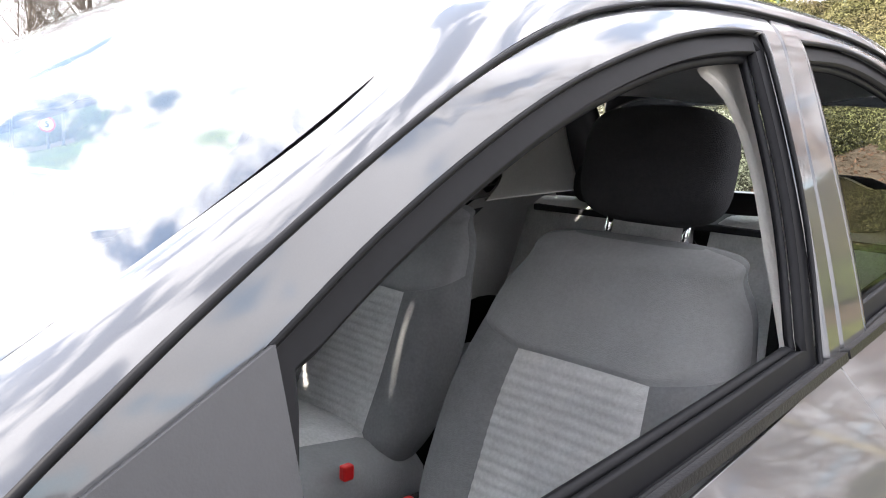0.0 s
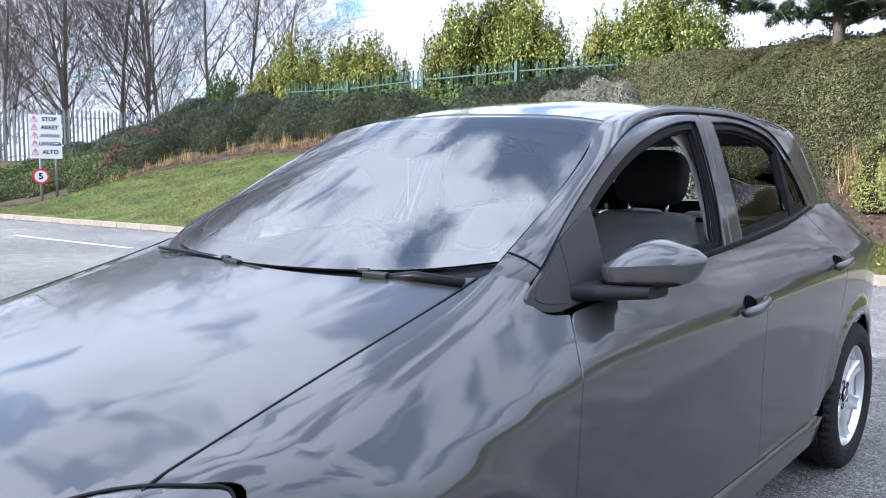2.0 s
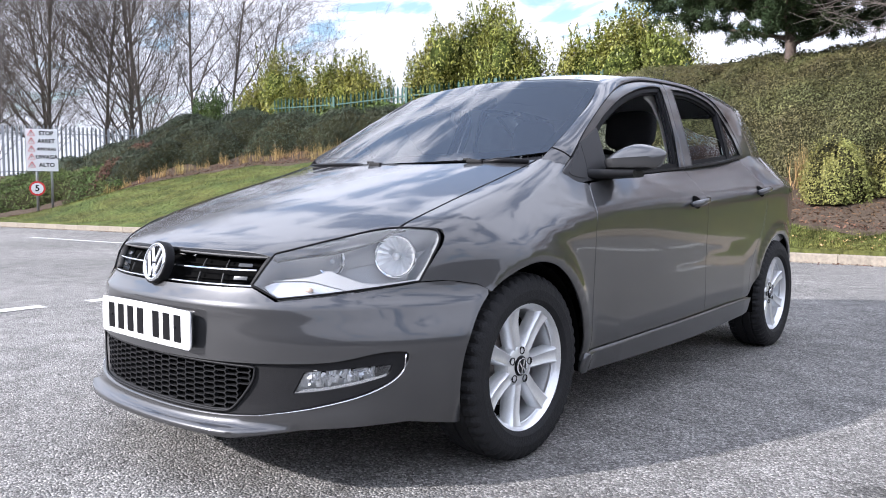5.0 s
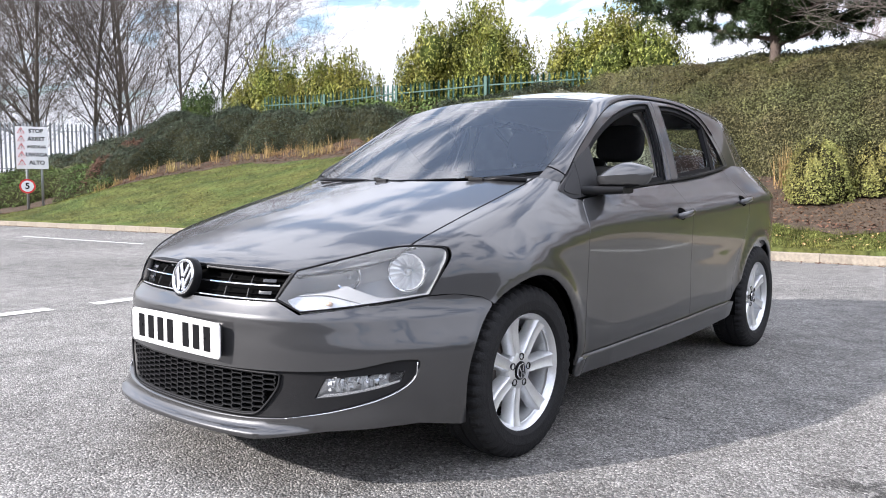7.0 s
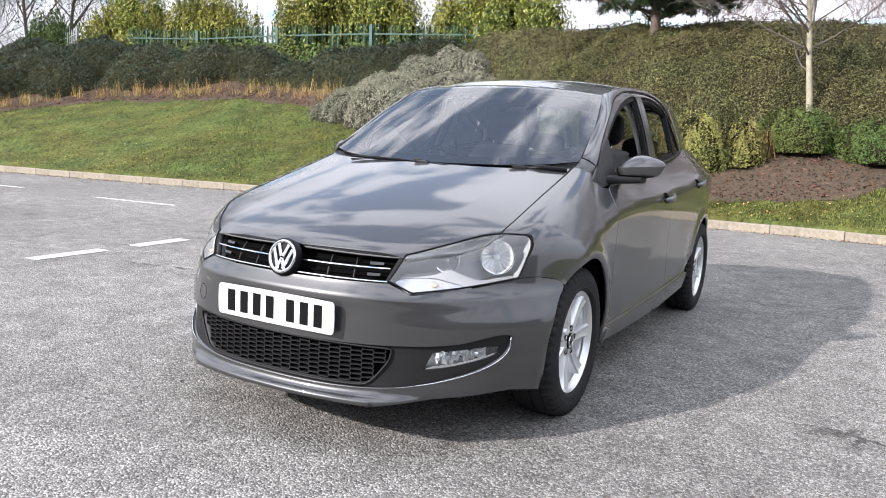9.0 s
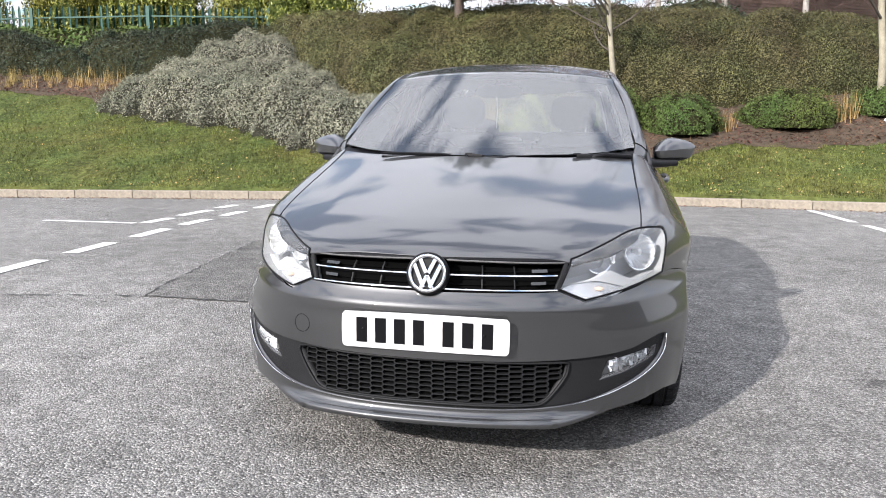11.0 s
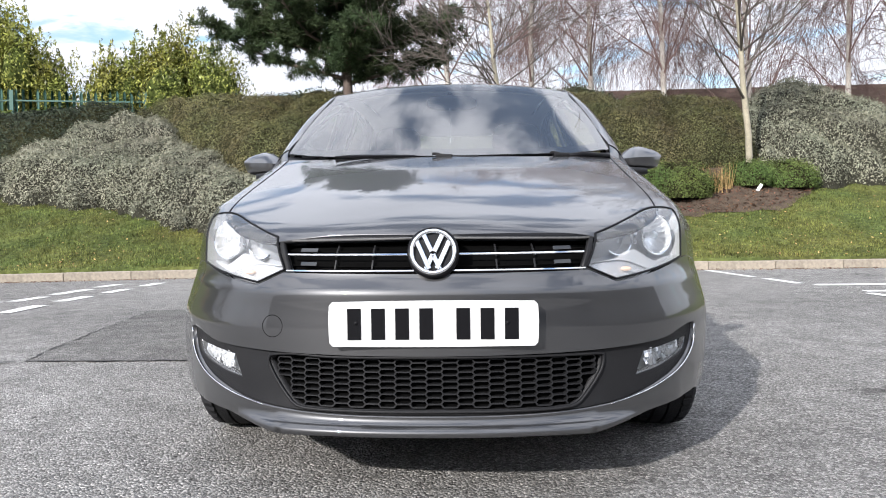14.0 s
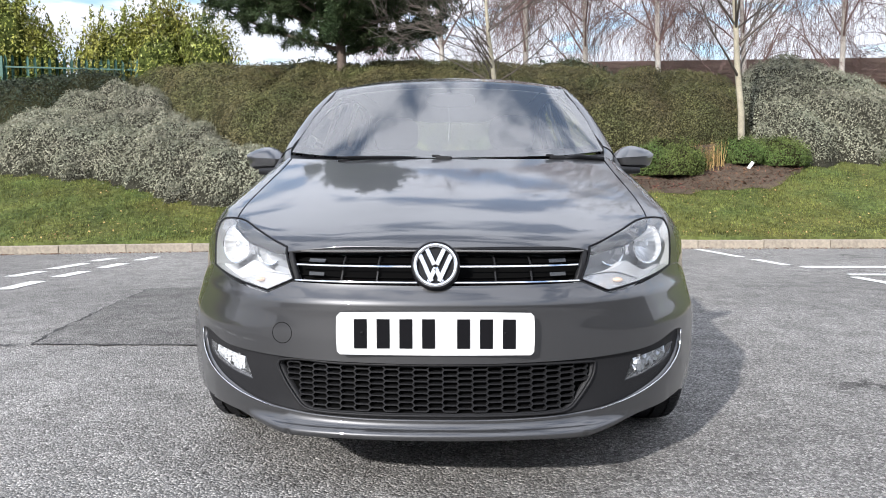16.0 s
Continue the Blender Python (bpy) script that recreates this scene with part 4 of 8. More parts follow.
# Aerial
bm = bmesh.new()
tube(bm, [(0, 3.42, 1.425), (0, 3.47, 1.455)], [0.016, 0.009], 10)
tube(bm, [(0, 3.47, 1.455), (0, 3.60, 1.66)], [0.0035, 0.002], 6)
part("aerial", bm, BLACK, car, "thin black roof aerial", True)

# Front door's upper frame, window seals and sail panel
win_f = [(1.515, 1.112), (1.60, 1.163), (1.71, 1.218), (1.83, 1.268), (1.96, 1.309), (2.08, 1.338), (2.20, 1.357), (2.285, 1.364)]
seam2 = [(p[1] + 0.004, p[2] - 0.004) for p in seam]
frame_f = [(1.375, 1.058)] + seam2[2:7] + [(2.335, 1.386), (2.312, 1.25), (2.290, 1.10), (2.270, float(belt(2.27)) + 0.002), (2.235, float(belt(2.235)) + 0.002), (2.262, 1.15), (2.282, 1.30), (2.288, 1.360)] + win_f[::-1][1:]
both("door_frame", [rounded(frame_f, 0.015, True, {0, 6, 9, 10, 13, len(frame_f) - 1})], S_cabin, PAINT, car, "", step=0.02, lift=-0.003)
bstrip = [(2.282, float(belt(2.28)) + 0.004), (2.300, 1.10), (2.318, 1.25), (2.345, 1.384), (2.405, 1.386), (2.385, 1.25), (2.372, 1.10), (2.362, float(belt(2.36)) + 0.004)]
both("pillar_cover", [rounded(bstrip, 0.015, True, {0, 3, 4, 7})], S_cabin, PAINT, car, "glossy grey centre pillar cover", step=0.02, lift=-0.002)
win_r = [(2.375, float(belt(2.375)) + 0.014), (2.392, 1.15), (2.412, 1.366), (2.60, 1.374), (2.78, 1.358), (2.93, 1.322), (3.03, 1.24), (3.105, 1.14), (3.135, 1.072), (2.9, float(belt(2.9)) + 0.016)]
frame_r = [(2.409, 1.388)] + [(y, z) for y, z in seam2[8:]] + [(3.08, float(belt(3.08)) + 0.004), (2.9, float(belt(2.9)) + 0.004), (2.37, float(belt(2.37)) + 0.004)]
both("door_frame", [rounded(frame_r, 0.015, True, {0, len(frame_r) - 1}), rounded(win_r, 0.015, True, {0, 2, 8})], S_cabin, PAINT, car, "", step=0.02, lift=-0.003)
both("frame_foot", [rounded([(1.236, 0.945), seam2[0], seam2[1], seam2[2], (1.565, 1.143), (1.515, 1.108), (1.36, 1.01)], 0.012, True, set(range(7)))], S_cabin, PAINT, car, "", step=0.02, lift=-0.004)
# Black seals round the openings, two ribs deep
open_f = rounded(win_f + [(2.262, 1.15), (2.212, float(belt(2.21)) + 0.010), (2.0, float(belt(2.0)) + 0.010), (1.48, 0.925)], 0.03, True, {0, 7, 9, 11})
rounded_r = rounded(win_r, 0.03, True, {0, 2, 8})
for lp in (open_f, rounded_r):
    dense = rounded(lp, 0.02)
    both("window_seal", [dense, shrink(dense, 0.024)], S_cabin, SEAL, car, "", step=0.02, thick=0.012, lift=-0.012)
    for lift, r, inn in ((-0.006, 0.0035, 0.002), (-0.030, 0.006, 0.026)):
        ring = on(S_cabin, shrink(lp, inn), lift)
        for q in (ring, flip(ring)):
            bm = bmesh.new()
            tube(bm, q + q[:1], r, 6, False)
            bmesh.ops.recalc_face_normals(bm, faces=bm.faces)
            part("window_seal", bm, SEAL, car, "", True)
# Belt mouldings
for y0, y1 in ((1.40, 2.262), (2.270, 3.15)):
    lp = beltline(y0, y1, 0.003) + beltline(y0, y1, 0.013)[::-1]
    both("belt_moulding", [rounded(lp, 0.02, True, set(range(len(lp))))], S_cabin, BLACK, car, "", step=0.03, thick=0.03, lift=0.008)
# Sail panels
sail_b = [(1.366, 1.043), (1.372, 0.97), (1.365, float(belt(1.365)) + 0.004), (1.50, float(belt(1.5)) + 0.004), (1.52, 1.0), (1.517, 1.112)]
both("mirror_panel", [rounded(sail_b, 0.012, True, set(range(6)))], S_cabin, PANEL, car, "black plastic mirror panel in the window corner", step=0.02, lift=0.003)
sail_a = [(1.212, 0.935), (1.225, 0.915), (1.30, 0.898), (1.358, float(belt(1.358)) + 0.004), (1.366, 0.97), (1.360, 1.040), (1.255, 0.965)]
both("corner_panel", [rounded(sail_a, 0.01, True, {3, 5})], S_cabin, PANEL, car, "black plastic triangle ahead of the mirror", step=0.02, lift=0.004)
tri_in = rounded([(1.238, 0.935), (1.26, 0.920), (1.34, 0.912), (1.347, 0.975), (1.343, 1.015)], 0.01, True, {2, 4})
both("corner_glass", [tri_in], S_cabin, PANEL, car, "", step=0.02, lift=0.007, thick=0.004)

# Glass
scr_half = [(0.0, 0.970), (0.30, 0.975), (0.50, 0.985), (0.649, 1.006), (0.614, 1.17), (0.551, 1.330), (0.40, 1.347), (0.2, 1.358), (0.0, 1.361)]
scr_lp = rounded(scr_half + [(-x, z) for x, z in scr_half[-2:0:-1]], 0.02, True, {3, 5, 11, 13})
windscreen = skin("windscreen", [scr_lp], S_screen, SCREEN, car, "clear raked windscreen reflecting clouds", step=0.05, thick=0)
band_in = shrink(scr_lp, 0.035)
skin("screen_border", [scr_lp, band_in], S_screen, BLACK, windscreen, "black printed border", step=0.03, thick=0, lift=-0.005)
for m in (False, True):
    # rear door: glass lowered half way on one side, shut on the other
    top = 1.165 if not m else 1.38
    low_r = [(2.375, 1.0), (2.395, 1.17 if not m else 1.36), (2.62, top), (2.86, top - 0.008 if not m else 1.34), (2.905, 1.145 if not m else 1.30), (2.885, 1.04)]
    w = skin("window_pane", [rounded(low_r, 0.02, True, {0, 5})], S_cabin, WINDOW, car, "half-lowered rear door window" if not m else "closed rear door window", step=0.05, thick=0.004, lift=-0.022, mirror=m)
    qlp = [(2.945, 1.055), (2.975, 1.285), (3.03, 1.23), (3.10, 1.135), (3.128, 1.078)]
    w = skin("quarter_window", [rounded(qlp, 0.02, True, {0, 1, 4})], S_cabin, WINDOW, car, "", step=0.05, thick=0, lift=-0.010, mirror=m)
    div = [(2.888, 1.035), (2.955, 1.31), (2.985, 1.29), (2.950, 1.05)]
    skin("window_divider", [poly(div, 0.02)], S_cabin, SEAL, car, "", step=0.03, thick=0.03, lift=-0.006, mirror=m)
skin("window_pane", [rounded([(1.53, 0.95), (1.53, 1.11), (1.71, 1.21), (1.96, 1.30), (2.27, 1.355), (2.215, 0.99)], 0.03, True, {0, 1, 4, 5})], S_cabin, WINDOW, car, "closed front door window", step=0.06, thick=0, lift=-0.02, mirror=True)

# Tailgate, rear window, rear bumper
def re(x, y, z):
    return (0.85 * math.atan2(x, y - 3.1), z)


rw_half = [(0.0, 1.06), re(0.45, 3.75, 1.06), re(0.53, 3.66, 1.10), re(0.46, 3.58, 1.33), (0.0, 1.35)]
rear_win = rounded(mirror_loop(rw_half), 0.03, True)
skin("rear_window", [rear_win], S_rear, WINDOW, car, "tinted rear window", step=0.05, thick=0, lift=-0.004)
tg_half = [(0.0, 0.60), re(0.50, 3.9, 0.60), re(0.60, 3.80, 0.98), re(0.60, 3.70, 1.05), re(0.50, 3.55, 1.37), (0.0, 1.39)]
skin("tailgate", [poly(mirror_loop(tg_half), 0.03), rear_win], S_rear, PAINT, car, "grey tailgate", step=0.05)
rb_half = [(0.0, 0.20), re(0.70, 3.75, 0.22), re(0.74, 3.70, 0.40), re(0.70, 3.85, 0.59), (0.0, 0.59)]
skin("rear_bumper", [poly(mirror_loop(rb_half), 0.03)], S_rear, PAINT, car, "grey rear bumper", step=0.05, thick=0.03)
both("tail_lamp", [poly([re(0.50, 3.9, 0.74), re(0.72, 3.75, 0.76), re(0.70, 3.72, 0.95), re(0.52, 3.85, 0.95)], 0.02)], S_rear, REDP, car, "red tail lamp", step=0.03, lift=0.006)

# ---- underbody, arch liners ----
bm = bmesh.new()
box(bm, (0, 2.05, 0.24), (1.36, 3.3, 0.06), None, 0.01)
box(bm, (0, 0.50, 0.22), (0.80, 0.50, 0.05), None, 0.01)
box(bm, (0, 2.1, 0.30), (1.50, 1.75, 0.08), None, 0.01)
part("underbody", bm, SHELL, car, "black underbody")
for yc in (0.86, 3.32):
    for s in (-1, 1):
        bm = bmesh.new()
        rows = []
        for xx in (0.48, 0.62, 0.805):
            rows.append([bm.verts.new((s * (xx - (0.085 * max(0.0, math.cos(a)) ** 2 if yc > 2 and xx > 0.7 else 0)), yc + 0.338 * math.cos(a), 0.30 + 0.338 * math.sin(a))) for a in np.linspace(radians(-12), radians(192), 24)])
        for a, b in zip(rows, rows[1:]):
            for k in range(23):
                bm.faces.new((a[k], a[k + 1], b[k + 1], b[k]))
        inner = [bm.verts.new(v.co) for v in rows[0]]
        bm.faces.new(inner)
        bmesh.ops.recalc_face_normals(bm, faces=bm.faces)
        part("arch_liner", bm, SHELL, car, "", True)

# ---- wheels ----
def wheel_meshes():
    """The meshes of one wheel, with its outer face towards +x."""
    out = {}
    bm = bmesh.new()
    lathe(bm, [(-0.085, 0.20), (0.055, 0.186), (0.060, 0.196), (0.070, 0.207), (0.078, 0.209), (0.080, 0.204), (0.074, 0.198), (0.062, 0.190), (0.040, 0.186), (0.01, 0.180), (-0.03, 0.178)], 72)
    out["rim"] = (bm, ALLOY, True, 35)
    bm = bmesh.new()
    n = 7
    for k in range(n):
        a = 2 * math.pi * (k + 0.02) / n
        m = pose(0, 0, 0, math.degrees(a), 0, 0)
        secs = []
        for r, w, h in ((0.045, 0.020, 0.052), (0.075, 0.022, 0.057), (0.11, 0.0235, 0.057), (0.15, 0.025, 0.060), (0.178, 0.0275, 0.066), (0.192, 0.031, 0.070)):
            secs.append([m @ Vector(v) for v in ((h - 0.045, -w * 1.15, r), (h - 0.008, -w, r), (h, -w * 0.72, r), (h - 0.004, -w * 0.25, r), (h - 0.004, w * 0.25, r), (h, w * 0.72, r), (h - 0.008, w, r), (h - 0.045, w * 1.15, r))])
        rings = [[bm.verts.new(v) for v in s] for s in secs]
        for p, q in zip(rings, rings[1:]):
            for i in range(7):
                bm.faces.new((p[i], p[i + 1], q[i + 1], q[i]))
    lathe(bm, [(0.0, 0.072), (0.042, 0.070), (0.052, 0.064), (0.056, 0.052), (0.056, 0.034), (0.05, 0.032)], 48)
    bmesh.ops.recalc_face_normals(bm, faces=bm.faces)
    out["spokes"] = (bm, ALLOY, True, 40)
    bm = bmesh.new()
    prof = [(-0.075, 0.195), (-0.094, 0.215), (-0.0975, 0.25), (-0.088, 0.285), (-0.074, 0.297), (-0.05, 0.3015), (-0.047, 0.294), (-0.041, 0.294), (-0.038, 0.302), (-0.004, 0.3025), (-0.002, 0.294), (0.004, 0.294), (0.006, 0.3025), (0.038, 0.302), (0.041, 0.294), (0.047, 0.294), (0.05, 0.3015), (0.074, 0.297), (0.083, 0.290), (0.090, 0.281), (0.0955, 0.262), (0.0965, 0.252), (0.0975, 0.250), (0.0970, 0.238), (0.0945, 0.222), (0.0945, 0.219), (0.090, 0.212), (0.080, 0.204), (0.070, 0.200)]
    lathe(bm, prof, 144, ripple=lambda i, k: 0.972 if (i in (3, 4, 5, 16, 17, 18, 19) and k % 3 == 0) else 1.0)
    bmesh.ops.recalc_face_normals(bm, faces=bm.faces)
    out["tyre"] = (bm, RUBBER, False, 25)
    bm = bmesh.new()
    lathe(bm, [(0.05, 0.033), (0.060, 0.0315), (0.062, 0.028), (0.062, 0.0)], 32)
    bmesh.ops.recalc_face_normals(bm, faces=bm.faces)
    out["centre_cap"] = (bm, BLACK, True, 35)
    bm = bmesh.new()
    lathe(bm, [(0.0615, 0.0275), (0.0645, 0.0265), (0.0645, 0.0235), (0.0615, 0.0225)], 32)
    for dy, dz, tilt in ((-0.008, 0.006, 24), (0.008, 0.006, -24), (-0.005, -0.010, -24), (0.005, -0.010, 24)):
        box(bm, (0.0635, 0, 0), (0.002, 0.005, 0.024), pose(0, dy, dz, tilt, 0, 0))
    bmesh.ops.recalc_face_normals(bm, faces=bm.faces)
    out["cap_ring"] = (bm, CHROME, False, 35)
    bm = bmesh.new()
    lathe(bm, [(0.002, 0.135), (0.004, 0.06), (0.004, 0.0)], 40)
    lathe(bm, [(-0.02, 0.138), (0.002, 0.135)], 40)
    bmesh.ops.recalc_face_normals(bm, faces=bm.faces)
    out["brake_disc"] = (bm, material("brake_iron", (0.16, 0.14, 0.13), 0.5, 0.7, 0.3, 30, 0.2, 80), True, 35)
    bm = bmesh.new()
    lathe(bm, [(-0.03, 0.180), (-0.032, 0.0)], 32)
    out["wheel_back"] = (bm, SHELL, False, 0)
    bm = bmesh.new()
    lathe(bm, [(0.040, 0.0125), (0.0585, 0.0125), (0.0575, 0.0095), (0.047, 0.0085), (0.047, 0.0)], 16)
    bmesh.ops.recalc_face_normals(bm, faces=bm.faces)
    out["wheel_bolt"] = (bm, TRIM, True, 30)
    meshes = {}
    for k, (b, mt, sm, ang) in out.items():
        me = bpy.data.meshes.new(k)
        b.normal_update()
        b.to_mesh(me)
        b.free()
        me.materials.append(mt)
        me.polygons.foreach_set("use_smooth", [True] * len(me.polygons))
        if ang:
            me.set_sharp_from_angle(angle=radians(ang))
        meshes[k] = me
    return meshes


W = wheel_meshes()
for x, y, turn in ((0.733, 0.86, 14), (0.733, 3.32, 40), (-0.733, 0.86, 25), (-0.733, 3.32, 60)):
    wheel = new("wheel", W["rim"])
    wheel.parent = car
    tagged(wheel, "silver seven-spoke alloy wheel with kerb scuffs")
    wheel.matrix_basis = pose(x, y, 0.302, 0, 0, 0 if x > 0 else 180) @ pose(0, 0, 0, turn, 0, 0)
    for k in ("spokes", "tyre", "centre_cap", "cap_ring", "brake_disc", "wheel_back"):
        o = new(k, W[k])
        o.parent = wheel
        if k == "tyre":
            tagged(o, "black rubber tyre with a worn tread")
    for i in range(5):
        o = new("wheel_bolt", W["wheel_bolt"])
        o.parent = wheel
        a = 2 * math.pi * (i + 0.3) / 5
        o.matrix_basis = pose(0, 0.050 * math.sin(a), 0.050 * math.cos(a))

# ---- door mirrors, handles, wipers ----
def ellipsoid_shell(bm, c, sx, sy, sz, m, power=2.6, nu=28, nv=16):
    """A rounded, slightly square solid."""
    def sgn(v, p):
        return math.copysign(abs(v) ** p, v)
    e = 2 / power
    rings = []
    for j in range(1, nv):
        b = -math.pi / 2 + math.pi * j / nv
        rings.append([bm.verts.new(m @ Vector((c[0] + sx * sgn(math.cos(b), e) * sgn(math.cos(a), e), c[1] + sy * sgn(math.cos(b), e) * sgn(math.sin(a), e), c[2] + sz * sgn(math.sin(b), e)))) for a in [2 * math.pi * k / nu for k in range(nu)]])
    for p, q in zip(rings, rings[1:]):
        for k in range(nu):
            bm.faces.new((p[k], p[(k + 1) % nu], q[(k + 1) % nu], q[k]))
    bm.faces.new(rings[0][::-1])
    bm.faces.new(rings[-1])
    return bm


mir_top = spline([0, 0.12, 0.42, 0.75, 0.95, 1.0], [1.000, 1.022, 1.047, 1.035, 1.018, 1.010])
mir_bot = spline([0, 0.1, 0.4, 0.8, 0.95, 1.0], [0.952, 0.938, 0.934, 0.950, 0.975, 1.000])
mir_front = spline([0, 0.08, 0.4, 0.8, 1.0], [1.452, 1.436, 1.455, 1.515, 1.566])


def mirror_shape(bm, s, z_lo, z_hi, grow=0.0, reach=1.0):
    """The housing of a door mirror between two heights: blunt at its root, drawn out to a point at its tip."""
    rings = []
    for i in range(17):
        u = reach * i / 16
        x = 0.750 + 0.192 * u
        front, top, bot = float(mir_front(u)) - grow, float(mir_top(u)) + grow, float(mir_bot(u)) - grow
        back = 1.565 + 0.012 * u
        front = min(front, back - 0.004)
        mid = 0.985 + 0.015 * u
        mid = min(max(mid, bot + 0.002), top - 0.002)
        ring = []
        for j in range(11):
            t = j / 10
            ring.append((x, back - (back - front) * t ** 0.9, mid + (top - mid) * (1 - t ** 2.2)))
        for j in range(1, 9):
            a = math.pi / 2 * j / 8
            ring.append((x, front + (back - front) * 0.22 * (1 - math.cos(a)), mid - (mid - bot) * (math.sin(a) ** 0.9)))
        ring.append((x, back, bot + 0.004))
        rings.append([(px, py, min(max(pz, z_lo), z_hi)) for px, py, pz in ring])
    n = len(rings[0]) - 1
    vs = [[bm.verts.new((s * x, y, z)) for x, y, z in r] for r in rings]
    for a, b in zip(vs, vs[1:]):
        for j in range(n):
            bm.faces.new((a[j], a[j + 1], b[j + 1], b[j]))
        bm.faces.new((a[0], b[0], b[-1], a[-1]))
    bm.faces.new(vs[0])
    bm.faces.new(vs[-1][::-1])
    bmesh.ops.remove_doubles(bm, verts=bm.verts, dist=0.0004)
    bmesh.ops.recalc_face_normals(bm, faces=bm.faces)


for s in (1, -1):
    bm = bmesh.new()
    mirror_shape(bm, s, 0.953, 1.2)
    dm = part("door_mirror", bm, PAINT, car, "grey door mirror with a bright upper shell", True, 28)
    bm = bmesh.new()
    mirror_shape(bm, s, 0.9, 0.9525, 0.001, 0.80)
    part("lower_shell", bm, TRIM, dm, "black plastic lower shell", True, 50)
    bm = bmesh.new()
    rows = []
    for u in np.linspace(0, 1, 9):
        x, yc = 0.715 + 0.145 * u, 1.425 + 0.090 * u
        hw, hz = 0.078 - 0.030 * u, 0.021 - 0.006 * u
        rows.append([bm.verts.new((s * x, yc + hw * math.copysign(abs(math.cos(a)) ** 0.6, math.cos(a)), 0.929 + 0.004 * u + hz * math.copysign(abs(math.sin(a)) ** 0.6, math.sin(a)))) for a in [2 * math.pi * k / 16 for k in range(16)]])
    for a, b in zip(rows, rows[1:]):
        for k in range(16):
            bm.faces.new((a[k], a[(k + 1) % 16], b[(k + 1) % 16], b[k]))
    bm.faces.new(rows[-1])
    bm.faces.new(rows[0][::-1])
    bmesh.ops.recalc_face_normals(bm, faces=bm.faces)
    part("mirror_arm", bm, TRIM, dm, "black plastic mirror arm", True, 50)
    bm = bmesh.new()
    ellipsoid_shell(bm, (s * 0.845, 1.575, 0.99), 0.075, 0.004, 0.040, Matrix(), 3)
    part("mirror_glass", bm, CHROME, dm, "", True)

def handle(yc, zc, rise):
    for s in (1, -1):
        p, n = S_side(np.array([(yc, zc)]))
        at, nn = Vector(p[0]), Vector(n[0])
        bm = bmesh.new()
        # Near-black patch on the door skin, painting the shade in the handle's recess
        lp = rounded([(yc - 0.045, zc - 0.002), (yc - 0.022, zc + 0.024), (yc + 0.014, zc + 0.024), (yc + 0.038, zc + 0.006), (yc + 0.022, zc - 0.024), (yc - 0.022, zc - 0.026)], 0.01)
        skin("handle_recess", [lp], lambda q: S_side(q), SHELL, car, "", step=0.02, thick=0.002, lift=0.0022, mirror=s < 0)
        pts = []
        for u in np.linspace(0, 1, 12):
            q, m = S_side(np.array([(yc - 0.088 + 0.172 * u, zc - 0.012 + rise * u)]))
            off = 0.010 + 0.026 * math.sin(math.pi * u) ** 0.6
            v = q[0] + m[0] * off
            pts.append((s * v[0], v[1], v[2]))
        tube(bm, pts, [0.010] + [0.0145] * 10 + [0.010], 10)
        bmesh.ops.scale(bm, vec=(1, 1, 1), verts=bm.verts)
        bmesh.ops.recalc_face_normals(bm, faces=bm.faces)
        part("door_handle", bm, PAINT, car, "grey pull handle", True)


handle(2.135, 0.822, 0.018)
handle(2.985, 0.874, 0.018)

# Scuttle and wipers
sc = [(0.0, 0.972), (0.25, 0.985), (0.48, 1.050), (0.625, 1.142), (0.655, 1.205), (0.50, 1.13), (0.30, 1.055), (0.0, 1.025)]
bm = bmesh.new()
top_ = [(-x, y) for x, y in sc[3::-1]] + sc[1:4]
bot_ = [(-x, y) for x, y in sc[4:]] + sc[4:7][::-1]
for i in range(6):
    a, b = top_[i], top_[i + 1]
    c, d = bot_[i + 1], bot_[i]
    z = lambda q, e: (q[0], q[1], 0.940 + 0.03 * (abs(q[0]) / 0.65) ** 2 + e)
    bm.faces.new([bm.verts.new(v) for v in (z(a, -0.004), z(b, -0.004), z(c, 0.022), z(d, 0.022))])
part("scuttle", bm, BLACK, car, "black plastic scuttle below the windscreen")


